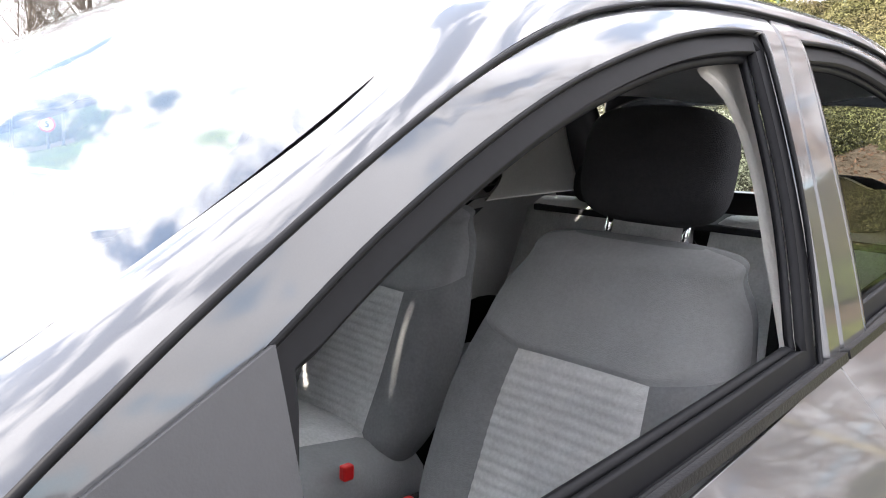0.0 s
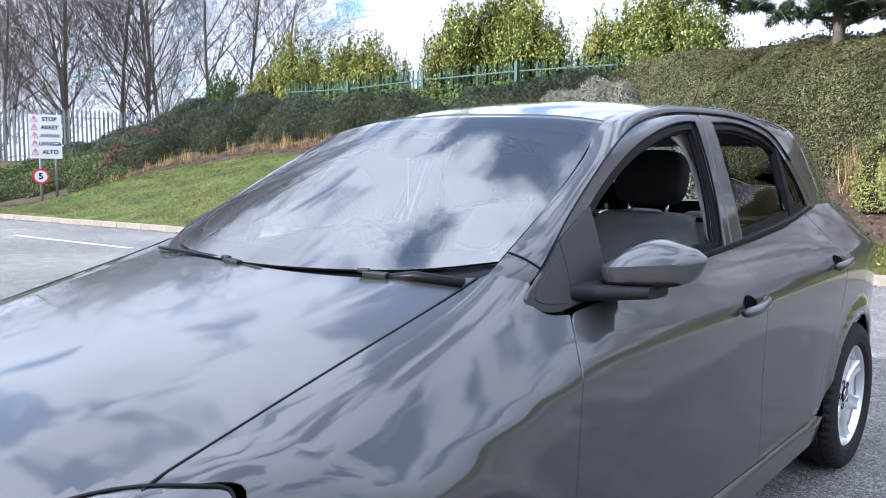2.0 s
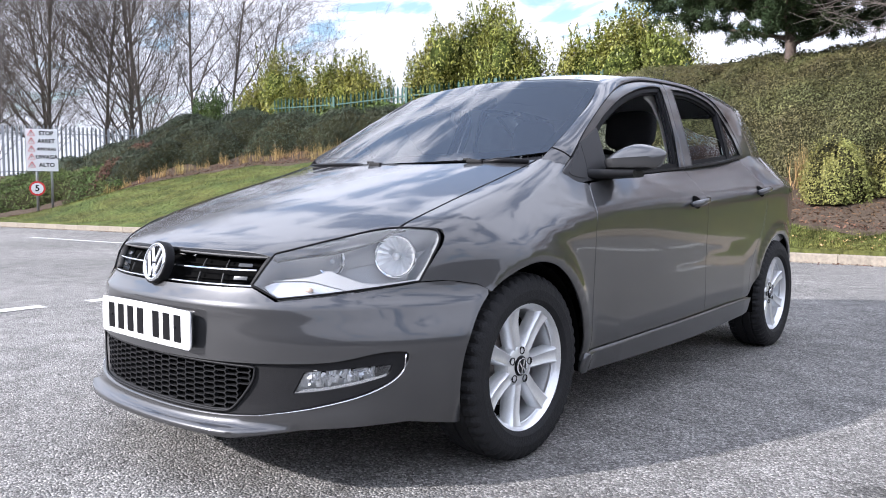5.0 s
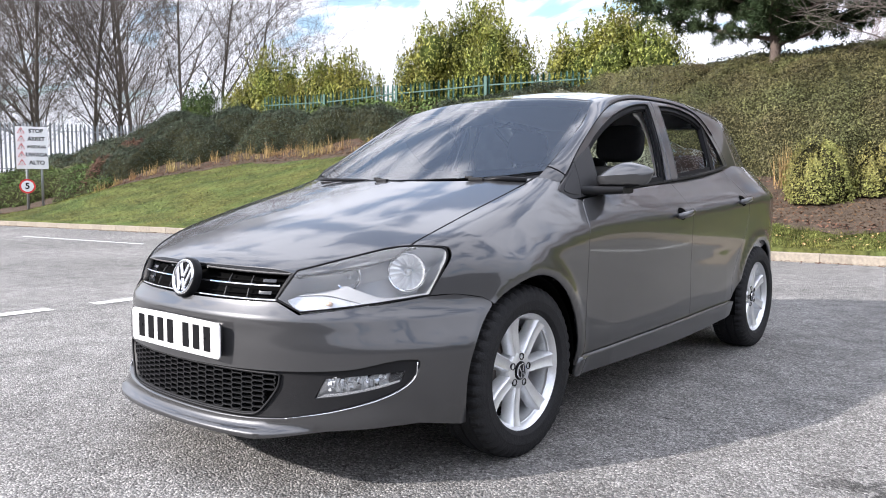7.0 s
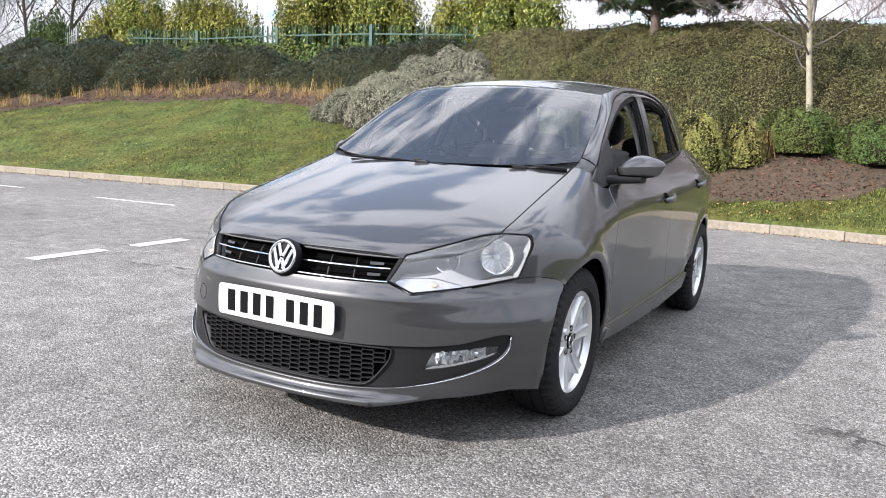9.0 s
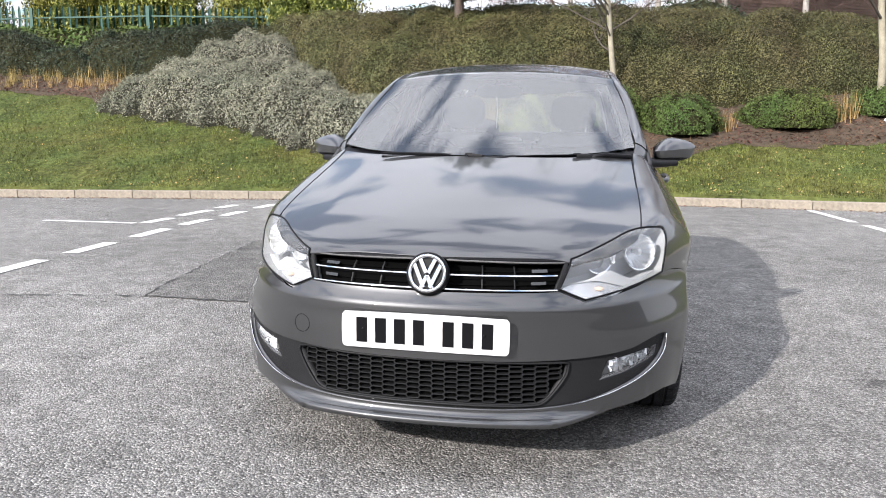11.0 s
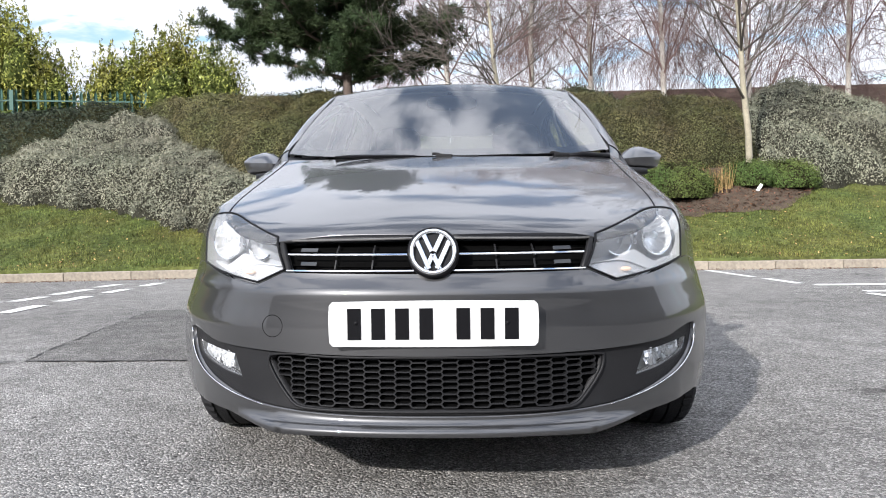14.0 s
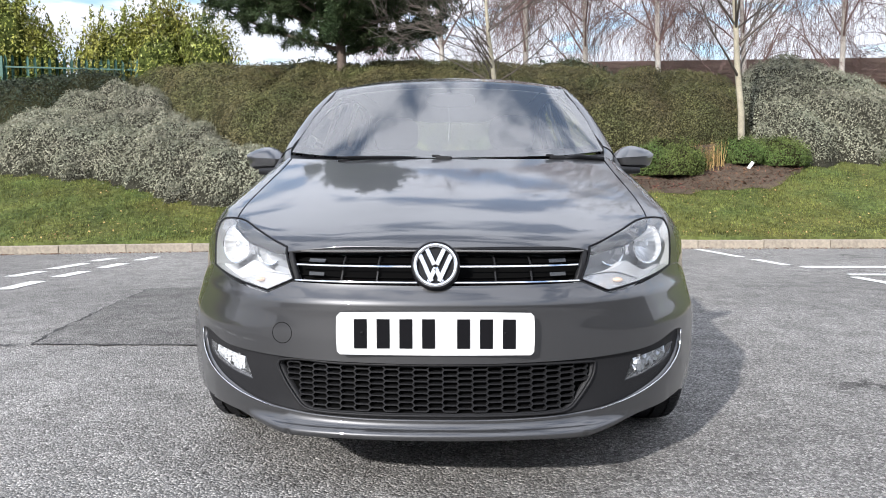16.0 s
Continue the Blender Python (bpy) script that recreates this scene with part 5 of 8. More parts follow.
def wiper(p0, p1, hinge, label):
    """Blade from p0 to p1 along the glass foot, arm from a pivot to the hinge."""
    p0, p1, hinge = (Vector(q) - Vector((0, -0.004, 0.028)) for q in (p0, p1, hinge))
    bm = bmesh.new()
    pts = [p0.lerp(p1, u) + Vector((0, 0, 0.010 * math.sin(math.pi * u))) for u in np.linspace(0, 1, 14)]
    tube(bm, pts, [0.003] + [0.0068] * 12 + [0.004], 6)
    blade = part("wiper", bm, BLACK, car, label, True, 40)
    bm = bmesh.new()
    tube(bm, [q - Vector((0, -0.008, 0.012)) for q in pts], 0.004, 5)
    part("wiper_rubber", bm, SEAL, blade)
    bm = bmesh.new()
    d = (p1 - p0).normalized()
    box(bm, (0, 0, 0), (0.062, 0.018, 0.015), Matrix.Translation(hinge + Vector((0, -0.004, 0.008))) @ d.to_track_quat("X", "Z").to_matrix().to_4x4(), 0.004)
    box(bm, (-0.03, 0, 0.007), (0.032, 0.012, 0.010), Matrix.Translation(hinge + Vector((0, -0.004, 0.008))) @ d.to_track_quat("X", "Z").to_matrix().to_4x4(), 0.003)
    part("wiper_clip", bm, TRIM, blade)
    bm = bmesh.new()
    piv = hinge + d * 0.26 + Vector((0, -0.016, -0.020))
    if piv.x > 0.63:
        piv = hinge + d * 0.20 + Vector((0, 0.006, 0.006))
    mid = hinge.lerp(piv, 0.45) + Vector((0, 0.0, 0.010))
    tube(bm, [hinge, mid, piv], [0.008, 0.0115, 0.0125], 8)
    part("wiper_arm", bm, BLACK, blade, "", True)


wiper((0.160, 1.012, 0.992), (0.652, 1.150, 0.982), (0.440, 1.055, 0.992), "black windscreen wiper lying on the glass foot")
wiper((-0.42, 1.000, 1.000), (0.225, 1.000, 0.972), (-0.005, 0.985, 0.988), "long black windscreen wiper on the driver's side")

# ---- cabin interior ----
def seat_shape(bm, rows, n=18):
    """Loft of rounded sections: centre, half width, half depth, the direction of the depth."""
    rings = []
    for (cx, cy, cz), w, d, ax, bol in rows:
        ax = Vector(ax).normalized()
        ring = []
        for k in range(n):
            a = 2 * math.pi * k / n
            c, s_ = math.cos(a), math.sin(a)
            u = math.copysign(abs(c) ** 0.62, c)
            v = math.copysign(abs(s_) ** 0.62, s_)
            dd = d * (1 + (bol * abs(u) ** 3 if v < 0 else 0))
            ring.append(bm.verts.new(Vector((cx + w * u, cy, cz)) + ax * (dd * v)))
        rings.append(ring)
    for p, q in zip(rings, rings[1:]):
        for k in range(n):
            bm.faces.new((p[k], p[(k + 1) % n], q[(k + 1) % n], q[k]))
    bm.faces.new(rings[0][::-1])
    bm.faces.new(rings[-1])
    bmesh.ops.recalc_face_normals(bm, faces=bm.faces)
    return bm


def front_seat(x, back=0.0):
    bm = bmesh.new()
    up = (0, 0.15, 1)
    seat_shape(bm, [((x, 1.66, 0.50), 0.22, 0.05, up, 0), ((x, 1.70, 0.525), 0.245, 0.075, up, 0.0), ((x, 1.90, 0.525), 0.255, 0.085, up, 0.0), ((x, 2.12, 0.500), 0.255, 0.085, up, 0.0), ((x, 2.24, 0.48), 0.24, 0.07, up, 0)])
    seat = part("front_seat", bm, CLOTH_BAND, car, "grey cloth front seat with dark bolsters", True)
    bm = bmesh.new()
    seat_shape(bm, [((x, 1.69, 0.570), 0.145, 0.032, up, 0), ((x, 1.90, 0.583), 0.150, 0.036, up, 0), ((x, 2.12, 0.560), 0.150, 0.036, up, 0), ((x, 2.20, 0.55), 0.14, 0.03, up, 0)])
    part("seat_centre", bm, CLOTH, seat, "light grey ribbed seat centre", True)
    # backrest: leans back as it rises; sewn from a ribbed centre, a plain head and dark bolsters
    fw = Vector((0, 1, 0.30)).normalized()
    zk = [0.50, 0.54, 0.60, 0.70, 0.82, 0.92, 0.985, 1.03, 1.05, 1.058]
    f_y, f_w, f_d, f_b = (spline(zk, v) for v in ([2.205, 2.22, 2.24, 2.275, 2.315, 2.350, 2.378, 2.398, 2.408, 2.412], [0.19, 0.22, 0.248, 0.260, 0.254, 0.232, 0.212, 0.190, 0.165, 0.12], [0.055, 0.07, 0.085, 0.085, 0.080, 0.070, 0.060, 0.048, 0.034, 0.012], [0.2, 0.4, 0.75, 0.85, 0.75, 0.40, 0.12, 0.0, 0.0, 0.0]))
    rows_, ring_n, lid = np.linspace(0.50, 1.058, 140), 72, 97
    u_seam = math.cos(radians(70)) ** 0.62
    vs = []
    for i, z in enumerate(rows_):
        for k in range(ring_n):
            a = 2 * math.pi * k / ring_n
            u = math.copysign(abs(math.cos(a)) ** 0.62, math.cos(a))
            v = math.copysign(abs(math.sin(a)) ** 0.62, math.sin(a))
            # the seam over the bolsters climbs outwards
            zz = z + 0.055 * max(0.0, abs(u) - u_seam) * math.exp(-((i - lid) / 22) ** 2)
            w, dd, bol, cy = float(f_w(zz)), float(f_d(zz)), float(f_b(zz)), float(f_y(zz))
            if v < 0:
                dd *= 1 + bol * abs(u) ** 3
                gap_ = abs(i - lid) * 0.004
                if i < lid:
                    gap_ = min(gap_, abs(abs(u) - u_seam) * w)
                dd -= 0.006 * math.exp(-(gap_ / 0.006) ** 2)
                if abs(u) < u_seam and i < lid:
                    dd += 0.0014 * math.sin(2 * math.pi * z / 0.0168)
            vs.append(Vector((x + w * u, cy, zz)) + fw * (dd * v))
    sets = ([], [], [])
    for i in range(len(rows_) - 1):
        for k in range(ring_n):
            f = (i * ring_n + k, i * ring_n + (k + 1) % ring_n, (i + 1) * ring_n + (k + 1) % ring_n, (i + 1) * ring_n + k)
            sets[0 if k < 36 else (2 if i >= lid else (1 if 50 <= k < 58 else 0))].append(f)
    sets[0].append(tuple(range((len(rows_) - 1) * ring_n, len(rows_) * ring_n)))
    for fs_, nm, mt, lb in zip(sets, ("backrest", "backrest_centre", "backrest_head"), (BOLSTER, CLOTH, CLOTH_BAND), ("dark grey backrest with side bolsters", "light grey ribbed backrest centre", "mid-grey upper backrest panel")):
        used = sorted({v for f in fs_ for v in f})
        at_ = {v: i for i, v in enumerate(used)}
        obj(nm, [tuple(vs[v]) for v in used], [tuple(at_[v] for v in f) for f in fs_], mt, seat, lb)
    bm = bmesh.new()
    ellipsoid_shell(bm, (0, 0, 0), 0.132, 0.052, 0.098, pose(x, 2.455, 1.178, -10, 0, 0), 3.5)
    part("headrest", bm, CLOTH_DARK, seat, "black padded headrest", True)
    for dx in (-0.072, 0.072):
        bm = bmesh.new()
        tube(bm, [(x + dx, 2.425, 1.03), (x + dx, 2.452, 1.12)], 0.0065, 8)
        part("headrest_post", bm, CHROME, seat, "", True)
    if back:
        for o in (seat, *seat.children):
            o.data.transform(Matrix.Translation((0, back, 0)))
    return seat


front_seat(0.345)
front_seat(-0.335, 0.13)
bm = bmesh.new()
up = (0, 0.1, 1)
seat_shape(bm, [((0, 2.80, 0.50), 0.60, 0.06, up, 0), ((0, 3.0, 0.52), 0.62, 0.08, up, 0), ((0, 3.22, 0.50), 0.60, 0.06, up, 0)], 28)
bench = part("rear_bench", bm, CLOTH_BAND, car, "grey cloth rear bench", True)
for xx, wd in ((0.325, 0.31), (-0.325, 0.31)):
    bm = bmesh.new()
    seat_shape(bm, [((xx, 3.20, 0.52), wd, 0.06, (0, 1, 0.3), 0.2), ((xx, 3.26, 0.72), wd, 0.075, (0, 1, 0.3), 0.3), ((xx, 3.32, 0.90), wd - 0.01, 0.06, (0, 1, 0.3), 0.2), ((xx, 3.335, 0.985), wd - 0.015, 0.05, (0, 1, 0.3), 0.1), ((xx, 3.345, 1.015), wd - 0.05, 0.035, (0, 1, 0.3), 0)], 24)
    part("backrest", bm, CLOTH, bench, "light grey rear backrest", True)
    bm = bmesh.new()
    ellipsoid_shell(bm, (0, 0, 0), 0.125, 0.045, 0.075, pose(xx * 1.05, 3.37, 1.075, -8, 0, 0), 2.9)
    part("headrest", bm, CLOTH_DARK, bench, "black rear headrest", True)
    for dx in (-0.05, 0.05):
        bm = bmesh.new()
        tube(bm, [(xx * 1.05 + dx, 3.34, 0.97), (xx * 1.05 + dx, 3.365, 1.02)], 0.005, 6)
        part("headrest_post", bm, CHROME, bench, "", True)

# Floor, tunnel, door cards, parcel shelf, lining
bm = bmesh.new()
box(bm, (0, 2.1, 0.31), (1.40, 2.6, 0.04), None, 0.01)
box(bm, (0, 1.95, 0.40), (0.19, 1.7, 0.16), None, 0.03)
part("cabin_floor", bm, CLOTH_DARK, car, "dark carpet and centre tunnel")
bm = bmesh.new()
tube(bm, [(0.02, 2.10, 0.50), (0.02, 1.90, 0.60)], [0.02, 0.018], 10)
part("handbrake", bm, BLACK, car, "handbrake lever with a bright button", True)
bm = bmesh.new()
tube(bm, [(0.02, 1.90, 0.60), (0.02, 1.875, 0.612)], [0.018, 0.015], 12)
part("brake_button", bm, CHROME, bpy.data.objects["handbrake"], "", True)
for xx in (0.105, -0.065):
    bm = bmesh.new()
    box(bm, (xx, 2.14, 0.585), (0.018, 0.024, 0.03), pose(0, 0, 0), 0.004)
    part("belt_buckle", bm, REDP, car, "red seat-belt buckle")
card = [(1.30, 0.36), (1.30, 0.86)] + beltline(1.36, 3.10, -0.012, 12) + [(3.05, 0.80), (2.92, 0.58), (2.86, 0.40)]
both("door_card", [rounded(card, 0.05, True, set(range(len(card))))], S_side, DASH, car, "dark inner door trim", step=0.1, thick=0, lift=-0.075)
both("rear_side_trim", [rounded([(3.06, 0.62), (3.10, 1.02), (3.3, 1.06), (3.55, 1.02), (3.62, 0.80), (3.60, 0.62)], 0.05)], S_side, LINING, car, "pale rear side trim", step=0.08, thick=0, lift=-0.03)
shelf = beltline(1.40, 3.10, 0.010, 14)
for s in (1, -1):
    bm = bmesh.new()
    a = [bm.verts.new((s * v[0], v[1], v[2])) for v in on(S_cabin, shelf, 0.0)]
    b = [bm.verts.new((s * v[0], v[1], v[2] - 0.012)) for v in on(S_cabin, shelf, -0.085)]
    for i in range(13):
        bm.faces.new((a[i], a[i + 1], b[i + 1], b[i]))
    bmesh.ops.recalc_face_normals(bm, faces=bm.faces)
    part("door_capping", bm, CAPPING, car, "", False)
# pale trims inside the centre pillars, dark ones inside the windscreen pillars
for s in (1, -1):
    pb = [(2.262, 0.93), (2.276, 1.10), (2.292, 1.22), (2.272, 1.30), (2.22, 1.345), (2.33, 1.362), (2.36, 1.10), (2.35, 0.93)]
    skin("pillar_trim", [rounded(pb, 0.02, True, {0, 5, 7})], S_cabin, CREAM, car, "pale inner trim of the centre pillar", step=0.03, thick=0.012, lift=-0.060, mirror=s < 0)
    pa = [(1.30, 0.98), (1.42, 1.07), (1.70, 1.22), (1.95, 1.30), (1.96, 1.34), (1.80, 1.30), (1.50, 1.15), (1.30, 1.03)]
    skin("pillar_trim", [rounded(pa, 0.02)], S_cabin, CREAM, car, "", step=0.03, thick=0.01, lift=-0.030, mirror=s < 0)
    pc = [(3.12, 1.02), (3.16, 1.10), (3.06, 1.27), (2.98, 1.34), (3.30, 1.36), (3.55, 1.05)]
    skin("pillar_trim", [rounded(pc, 0.03, True, {0, 3, 4, 5})], S_cabin, CREAM, car, "", step=0.04, thick=0.01, lift=-0.045, mirror=s < 0)
    belt_pts = [(s * 0.605, 2.37, 1.20), (s * 0.59, 2.39, 1.0), (s * 0.59, 2.38, 0.75), (s * 0.60, 2.30, 0.45)]
    bm = bmesh.new()
    for p, q in zip(belt_pts, belt_pts[1:]):
        p, q = Vector(p), Vector(q)
        bm.faces.new([bm.verts.new(v) for v in (p - Vector((0, 0.023, 0)), p + Vector((0, 0.023, 0)), q + Vector((0, 0.023, 0)), q - Vector((0, 0.023, 0)))])
    bmesh.ops.solidify(bm, geom=bm.faces[:], thickness=0.002)
    part("seat_belt", bm, CLOTH_DARK, car, "black seat belt")
rl = [(x * 0.97, y) for x, y in roof_lp]
skin("headlining", [rounded(rl, 0.04)], S_roof, LINING, car, "pale headlining", step=0.08, thick=0, lift=-0.035)
both("headlining_side", [rounded([ra(0.55, 1.95, 1.34), ra(0.50, 1.97, 1.375), ra(0.49, 2.7, 1.41), ra(0.46, 3.4, 1.37), ra(0.53, 3.30, 1.30), ra(0.56, 2.9, 1.355), ra(0.565, 2.4, 1.372)], 0.04)], S_rail, LINING, car, "", step=0.06, thick=0, lift=-0.030)
bm = bmesh.new()
box(bm, (0, 3.47, 0.985), (1.15, 0.36, 0.02), None, 0.004)
part("parcel_shelf", bm, CLOTH_DARK, car, "dark parcel shelf")

# Dashboard: a lofted top with a binnacle hood
bm = bmesh.new()
rows = []
for xx in np.linspace(-0.66, 0.66, 25):
    hood = 0.055 * math.exp(-((xx + 0.36) / 0.15) ** 4)
    f = 1.06 + 0.30 * xx * xx
    prof = [(f, 0.925), (f + 0.12, 0.935), (1.42, 0.945 + hood * 0.3), (1.58, 0.940 + hood), (1.64, 0.915 + hood), (1.66, 0.87), (1.63, 0.78), (1.60, 0.66), (1.50, 0.55)]
    rows.append([bm.verts.new((xx, y, z)) for y, z in prof])
for a, b in zip(rows, rows[1:]):
    for k in range(8):
        bm.faces.new((a[k], a[k + 1], b[k + 1], b[k]))
bmesh.ops.recalc_face_normals(bm, faces=bm.faces)
dash = part("dashboard", bm, DASH, car, "black moulded dashboard", True, 60)
for xx in (-0.62, -0.10, 0.10, 0.62):
    bm = bmesh.new()
    lathe(bm, [(0.0, 0.046), (-0.01, 0.044), (-0.012, 0.034), (0.0, 0.03), (0.0, 0.0)], 24)
    bmesh.ops.transform(bm, matrix=pose(xx, 1.665, 0.845, 0, 0, 90) @ pose(0, 0, 0, 0, 0, 180), verts=bm.verts)
    bmesh.ops.recalc_face_normals(bm, faces=bm.faces)
    part("air_vent", bm, BRIGHT, dash, "", True)
# Steering wheel
sw = pose(-0.36, 1.80, 0.865, -62, 0, 0)
bm = bmesh.new()
tube(bm, [sw @ Vector((0.18 * math.cos(a), 0.18 * math.sin(a), 0)) for a in np.linspace(0, 2 * math.pi, 49)], 0.0145, 10, False)
steer = part("steering_wheel", bm, BLACK, car, "black three-spoke steering wheel", True)
bm = bmesh.new()
ellipsoid_shell(bm, (0, 0, -0.01), 0.075, 0.062, 0.03, sw, 3)
part("wheel_hub", bm, DASH, steer, "", True)
for a in (0, 180, 270):
    bm = bmesh.new()
    box(bm, (0.12, 0, -0.006), (0.13, 0.035, 0.016), sw @ pose(0, 0, 0, 0, 0, a), 0.005)
    part("wheel_spoke", bm, DASH, steer)
bm = bmesh.new()
tube(bm, [sw @ Vector((0, 0, -0.02)), (-0.36, 1.60, 0.80)], [0.04, 0.05], 12)
part("steering_column", bm, DASH, steer, "", True)
# Inner mirror with its stem, sun visors
bm = bmesh.new()
ellipsoid_shell(bm, (0, 0, 0), 0.115, 0.022, 0.034, pose(0.01, 1.60, 1.262, 12, 0, 6), 3)
rv = part("inner_mirror", bm, BLACK, car, "black interior mirror", True)
bm = bmesh.new()
tube(bm, [(0, 1.60, 1.27), (0, 1.632, 1.305)], [0.008, 0.012], 8)
part("mirror_stem", bm, BLACK, rv, "", True)
bm = bmesh.new()
tube(bm, [(0.0, 1.585, 1.235), (0.004, 1.583, 1.15), (0.0, 1.585, 1.08)], 0.0016, 5)
cord = part("hanging_cord", bm, PLATE, rv, "pale cord hanging from the mirror")

# The car stands turned and leaning a touch with the road
car.matrix_basis = pose(0, 0.009, 0, 0, 0.28, 0.6)

# ---- ground ----
def asphalt(name, gain, cracks):
    """Worn asphalt: pale and dark stones in a grey binder, with wide stains and fine cracks."""
    m = material(name, (0.2, 0.2, 0.2), 0.9)
    n, l = m.node_tree.nodes, m.node_tree.links
    b = n["Principled BSDF"]
    tc = n.new("ShaderNodeTexCoord")
    vor, big, mid, ramp = n.new("ShaderNodeTexVoronoi"), n.new("ShaderNodeTexNoise"), n.new("ShaderNodeTexNoise"), n.new("ShaderNodeValToRGB")
    vor.inputs["Scale"].default_value = 125
    big.inputs["Scale"].default_value, big.inputs["Detail"].default_value = 0.35, 6
    mid.inputs["Scale"].default_value, mid.inputs["Detail"].default_value = 5.0, 8
    for t in (vor, big, mid):
        l.new(tc.outputs["Object"], t.inputs["Vector"])
    e = ramp.color_ramp.elements
    e[0].position, e[0].color = 0.0, (0.088, 0.084, 0.079, 1)
    e[1].position, e[1].color = 1.0, (0.33, 0.318, 0.297, 1)
    for p, c in ((0.30, 0.142), (0.7, 0.212)):
        k = e.new(p)
        k.color = (c * 1.01, c * 0.98, c * 0.93, 1)
    sep = n.new("ShaderNodeSeparateColor")
    l.new(vor.outputs["Color"], sep.inputs["Color"])
    l.new(sep.outputs["Red"], ramp.inputs["Fac"])
    r1 = n.new("ShaderNodeMapRange")
    r1.inputs["From Min"].default_value, r1.inputs["From Max"].default_value = 0.3, 0.7
    r1.inputs["To Min"].default_value, r1.inputs["To Max"].default_value = 0.78, 1.18
    r2 = n.new("ShaderNodeMapRange")
    r2.inputs["From Min"].default_value, r2.inputs["From Max"].default_value = 0.3, 0.7
    r2.inputs["To Min"].default_value, r2.inputs["To Max"].default_value = 0.78, 1.18
    l.new(big.outputs["Fac"], r1.inputs["Value"])
    l.new(mid.outputs["Fac"], r2.inputs["Value"])
    mul = n.new("ShaderNodeMath")
    mul.operation = "MULTIPLY"
    l.new(r1.outputs["Result"], mul.inputs[0])
    l.new(r2.outputs["Result"], mul.inputs[1])
    # cracks: the edges of wide, wavering cells, broken up
    warp, crk, brk = n.new("ShaderNodeTexNoise"), n.new("ShaderNodeTexVoronoi"), n.new("ShaderNodeTexNoise")
    warp.inputs["Scale"].default_value, warp.inputs["Detail"].default_value = 2.2, 6
    crk.feature, crk.inputs["Scale"].default_value = "DISTANCE_TO_EDGE", 0.42
    brk.inputs["Scale"].default_value = 0.6
    addv = n.new("ShaderNodeMix")
    addv.data_type, addv.blend_type = "RGBA", "ADD"
    addv.inputs["Factor"].default_value = 0.45
    l.new(tc.outputs["Object"], warp.inputs["Vector"])
    l.new(tc.outputs["Object"], brk.inputs["Vector"])
    l.new(tc.outputs["Object"], addv.inputs["A"])
    l.new(warp.outputs["Color"], addv.inputs["B"])
    l.new(addv.outputs["Result"], crk.inputs["Vector"])
    thin, gate, both_ = n.new("ShaderNodeMapRange"), n.new("ShaderNodeMapRange"), n.new("ShaderNodeMath")
    thin.inputs["From Min"].default_value, thin.inputs["From Max"].default_value = 0.002, 0.006
    gate.inputs["From Min"].default_value, gate.inputs["From Max"].default_value = 0.58, 0.64
    gate.inputs["To Min"].default_value, gate.inputs["To Max"].default_value = 1.0, 0.0
    both_.operation = "MAXIMUM"
    l.new(crk.outputs["Distance"], thin.inputs["Value"])
    l.new(brk.outputs["Fac"], gate.inputs["Value"])
    l.new(thin.outputs["Result"], both_.inputs[0])
    l.new(gate.outputs["Result"], both_.inputs[1])
    dark = n.new("ShaderNodeMapRange")
    dark.inputs["To Min"].default_value = 0.42 if cracks else 1.0
    l.new(both_.outputs["Value"], dark.inputs["Value"])
    # dark binder between the stones
    rim_, binder = n.new("ShaderNodeTexVoronoi"), n.new("ShaderNodeMapRange")
    rim_.feature, rim_.inputs["Scale"].default_value = "DISTANCE_TO_EDGE", 125
    binder.inputs["From Min"].default_value, binder.inputs["From Max"].default_value = 0.0, 0.16
    binder.inputs["To Min"].default_value, binder.inputs["To Max"].default_value = 0.50 * gain, 1.12 * gain
    l.new(tc.outputs["Object"], rim_.inputs["Vector"])
    l.new(rim_.outputs["Distance"], binder.inputs["Value"])
    # scattered dark grit and drips
    grit, spot, spots_ = n.new("ShaderNodeTexVoronoi"), n.new("ShaderNodeMapRange"), n.new("ShaderNodeMath")
    grit.inputs["Scale"].default_value = 5.5
    spot.inputs["From Min"].default_value, spot.inputs["From Max"].default_value = 0.045, 0.085
    spot.inputs["To Min"].default_value = 0.45
    spots_.operation = "MULTIPLY"
    l.new(addv.outputs["Result"], grit.inputs["Vector"])
    l.new(grit.outputs["Distance"], spot.inputs["Value"])
    l.new(spot.outputs["Result"], spots_.inputs[0])
    l.new(dark.outputs["Result"], spots_.inputs[1])
    mul2 = n.new("ShaderNodeMath")
    mul2.operation = "MULTIPLY"
    l.new(mul.outputs["Value"], mul2.inputs[0])
    l.new(spots_.outputs["Value"], mul2.inputs[1])
    mul3 = n.new("ShaderNodeMath")
    mul3.operation = "MULTIPLY"
    l.new(mul2.outputs["Value"], mul3.inputs[0])
    l.new(binder.outputs["Result"], mul3.inputs[1])
    out = n.new("ShaderNodeMix")
    out.data_type, out.blend_type = "RGBA", "MULTIPLY"
    out.inputs["Factor"].default_value = 1.0
    l.new(ramp.outputs["Color"], out.inputs["A"])
    l.new(mul3.outputs["Value"], out.inputs["B"])
    l.new(out.outputs["Result"], b.inputs["Base Color"])
    bn = n.new("ShaderNodeBump")
    bn.inputs["Strength"].default_value, bn.inputs["Distance"].default_value = 1.0, 0.006
    l.new(vor.outputs["Distance"], bn.inputs["Height"])
    bn.invert = True
    l.new(bn.outputs["Normal"], b.inputs["Normal"])
    b.inputs["Specular IOR Level"].default_value = 0.12
    return m


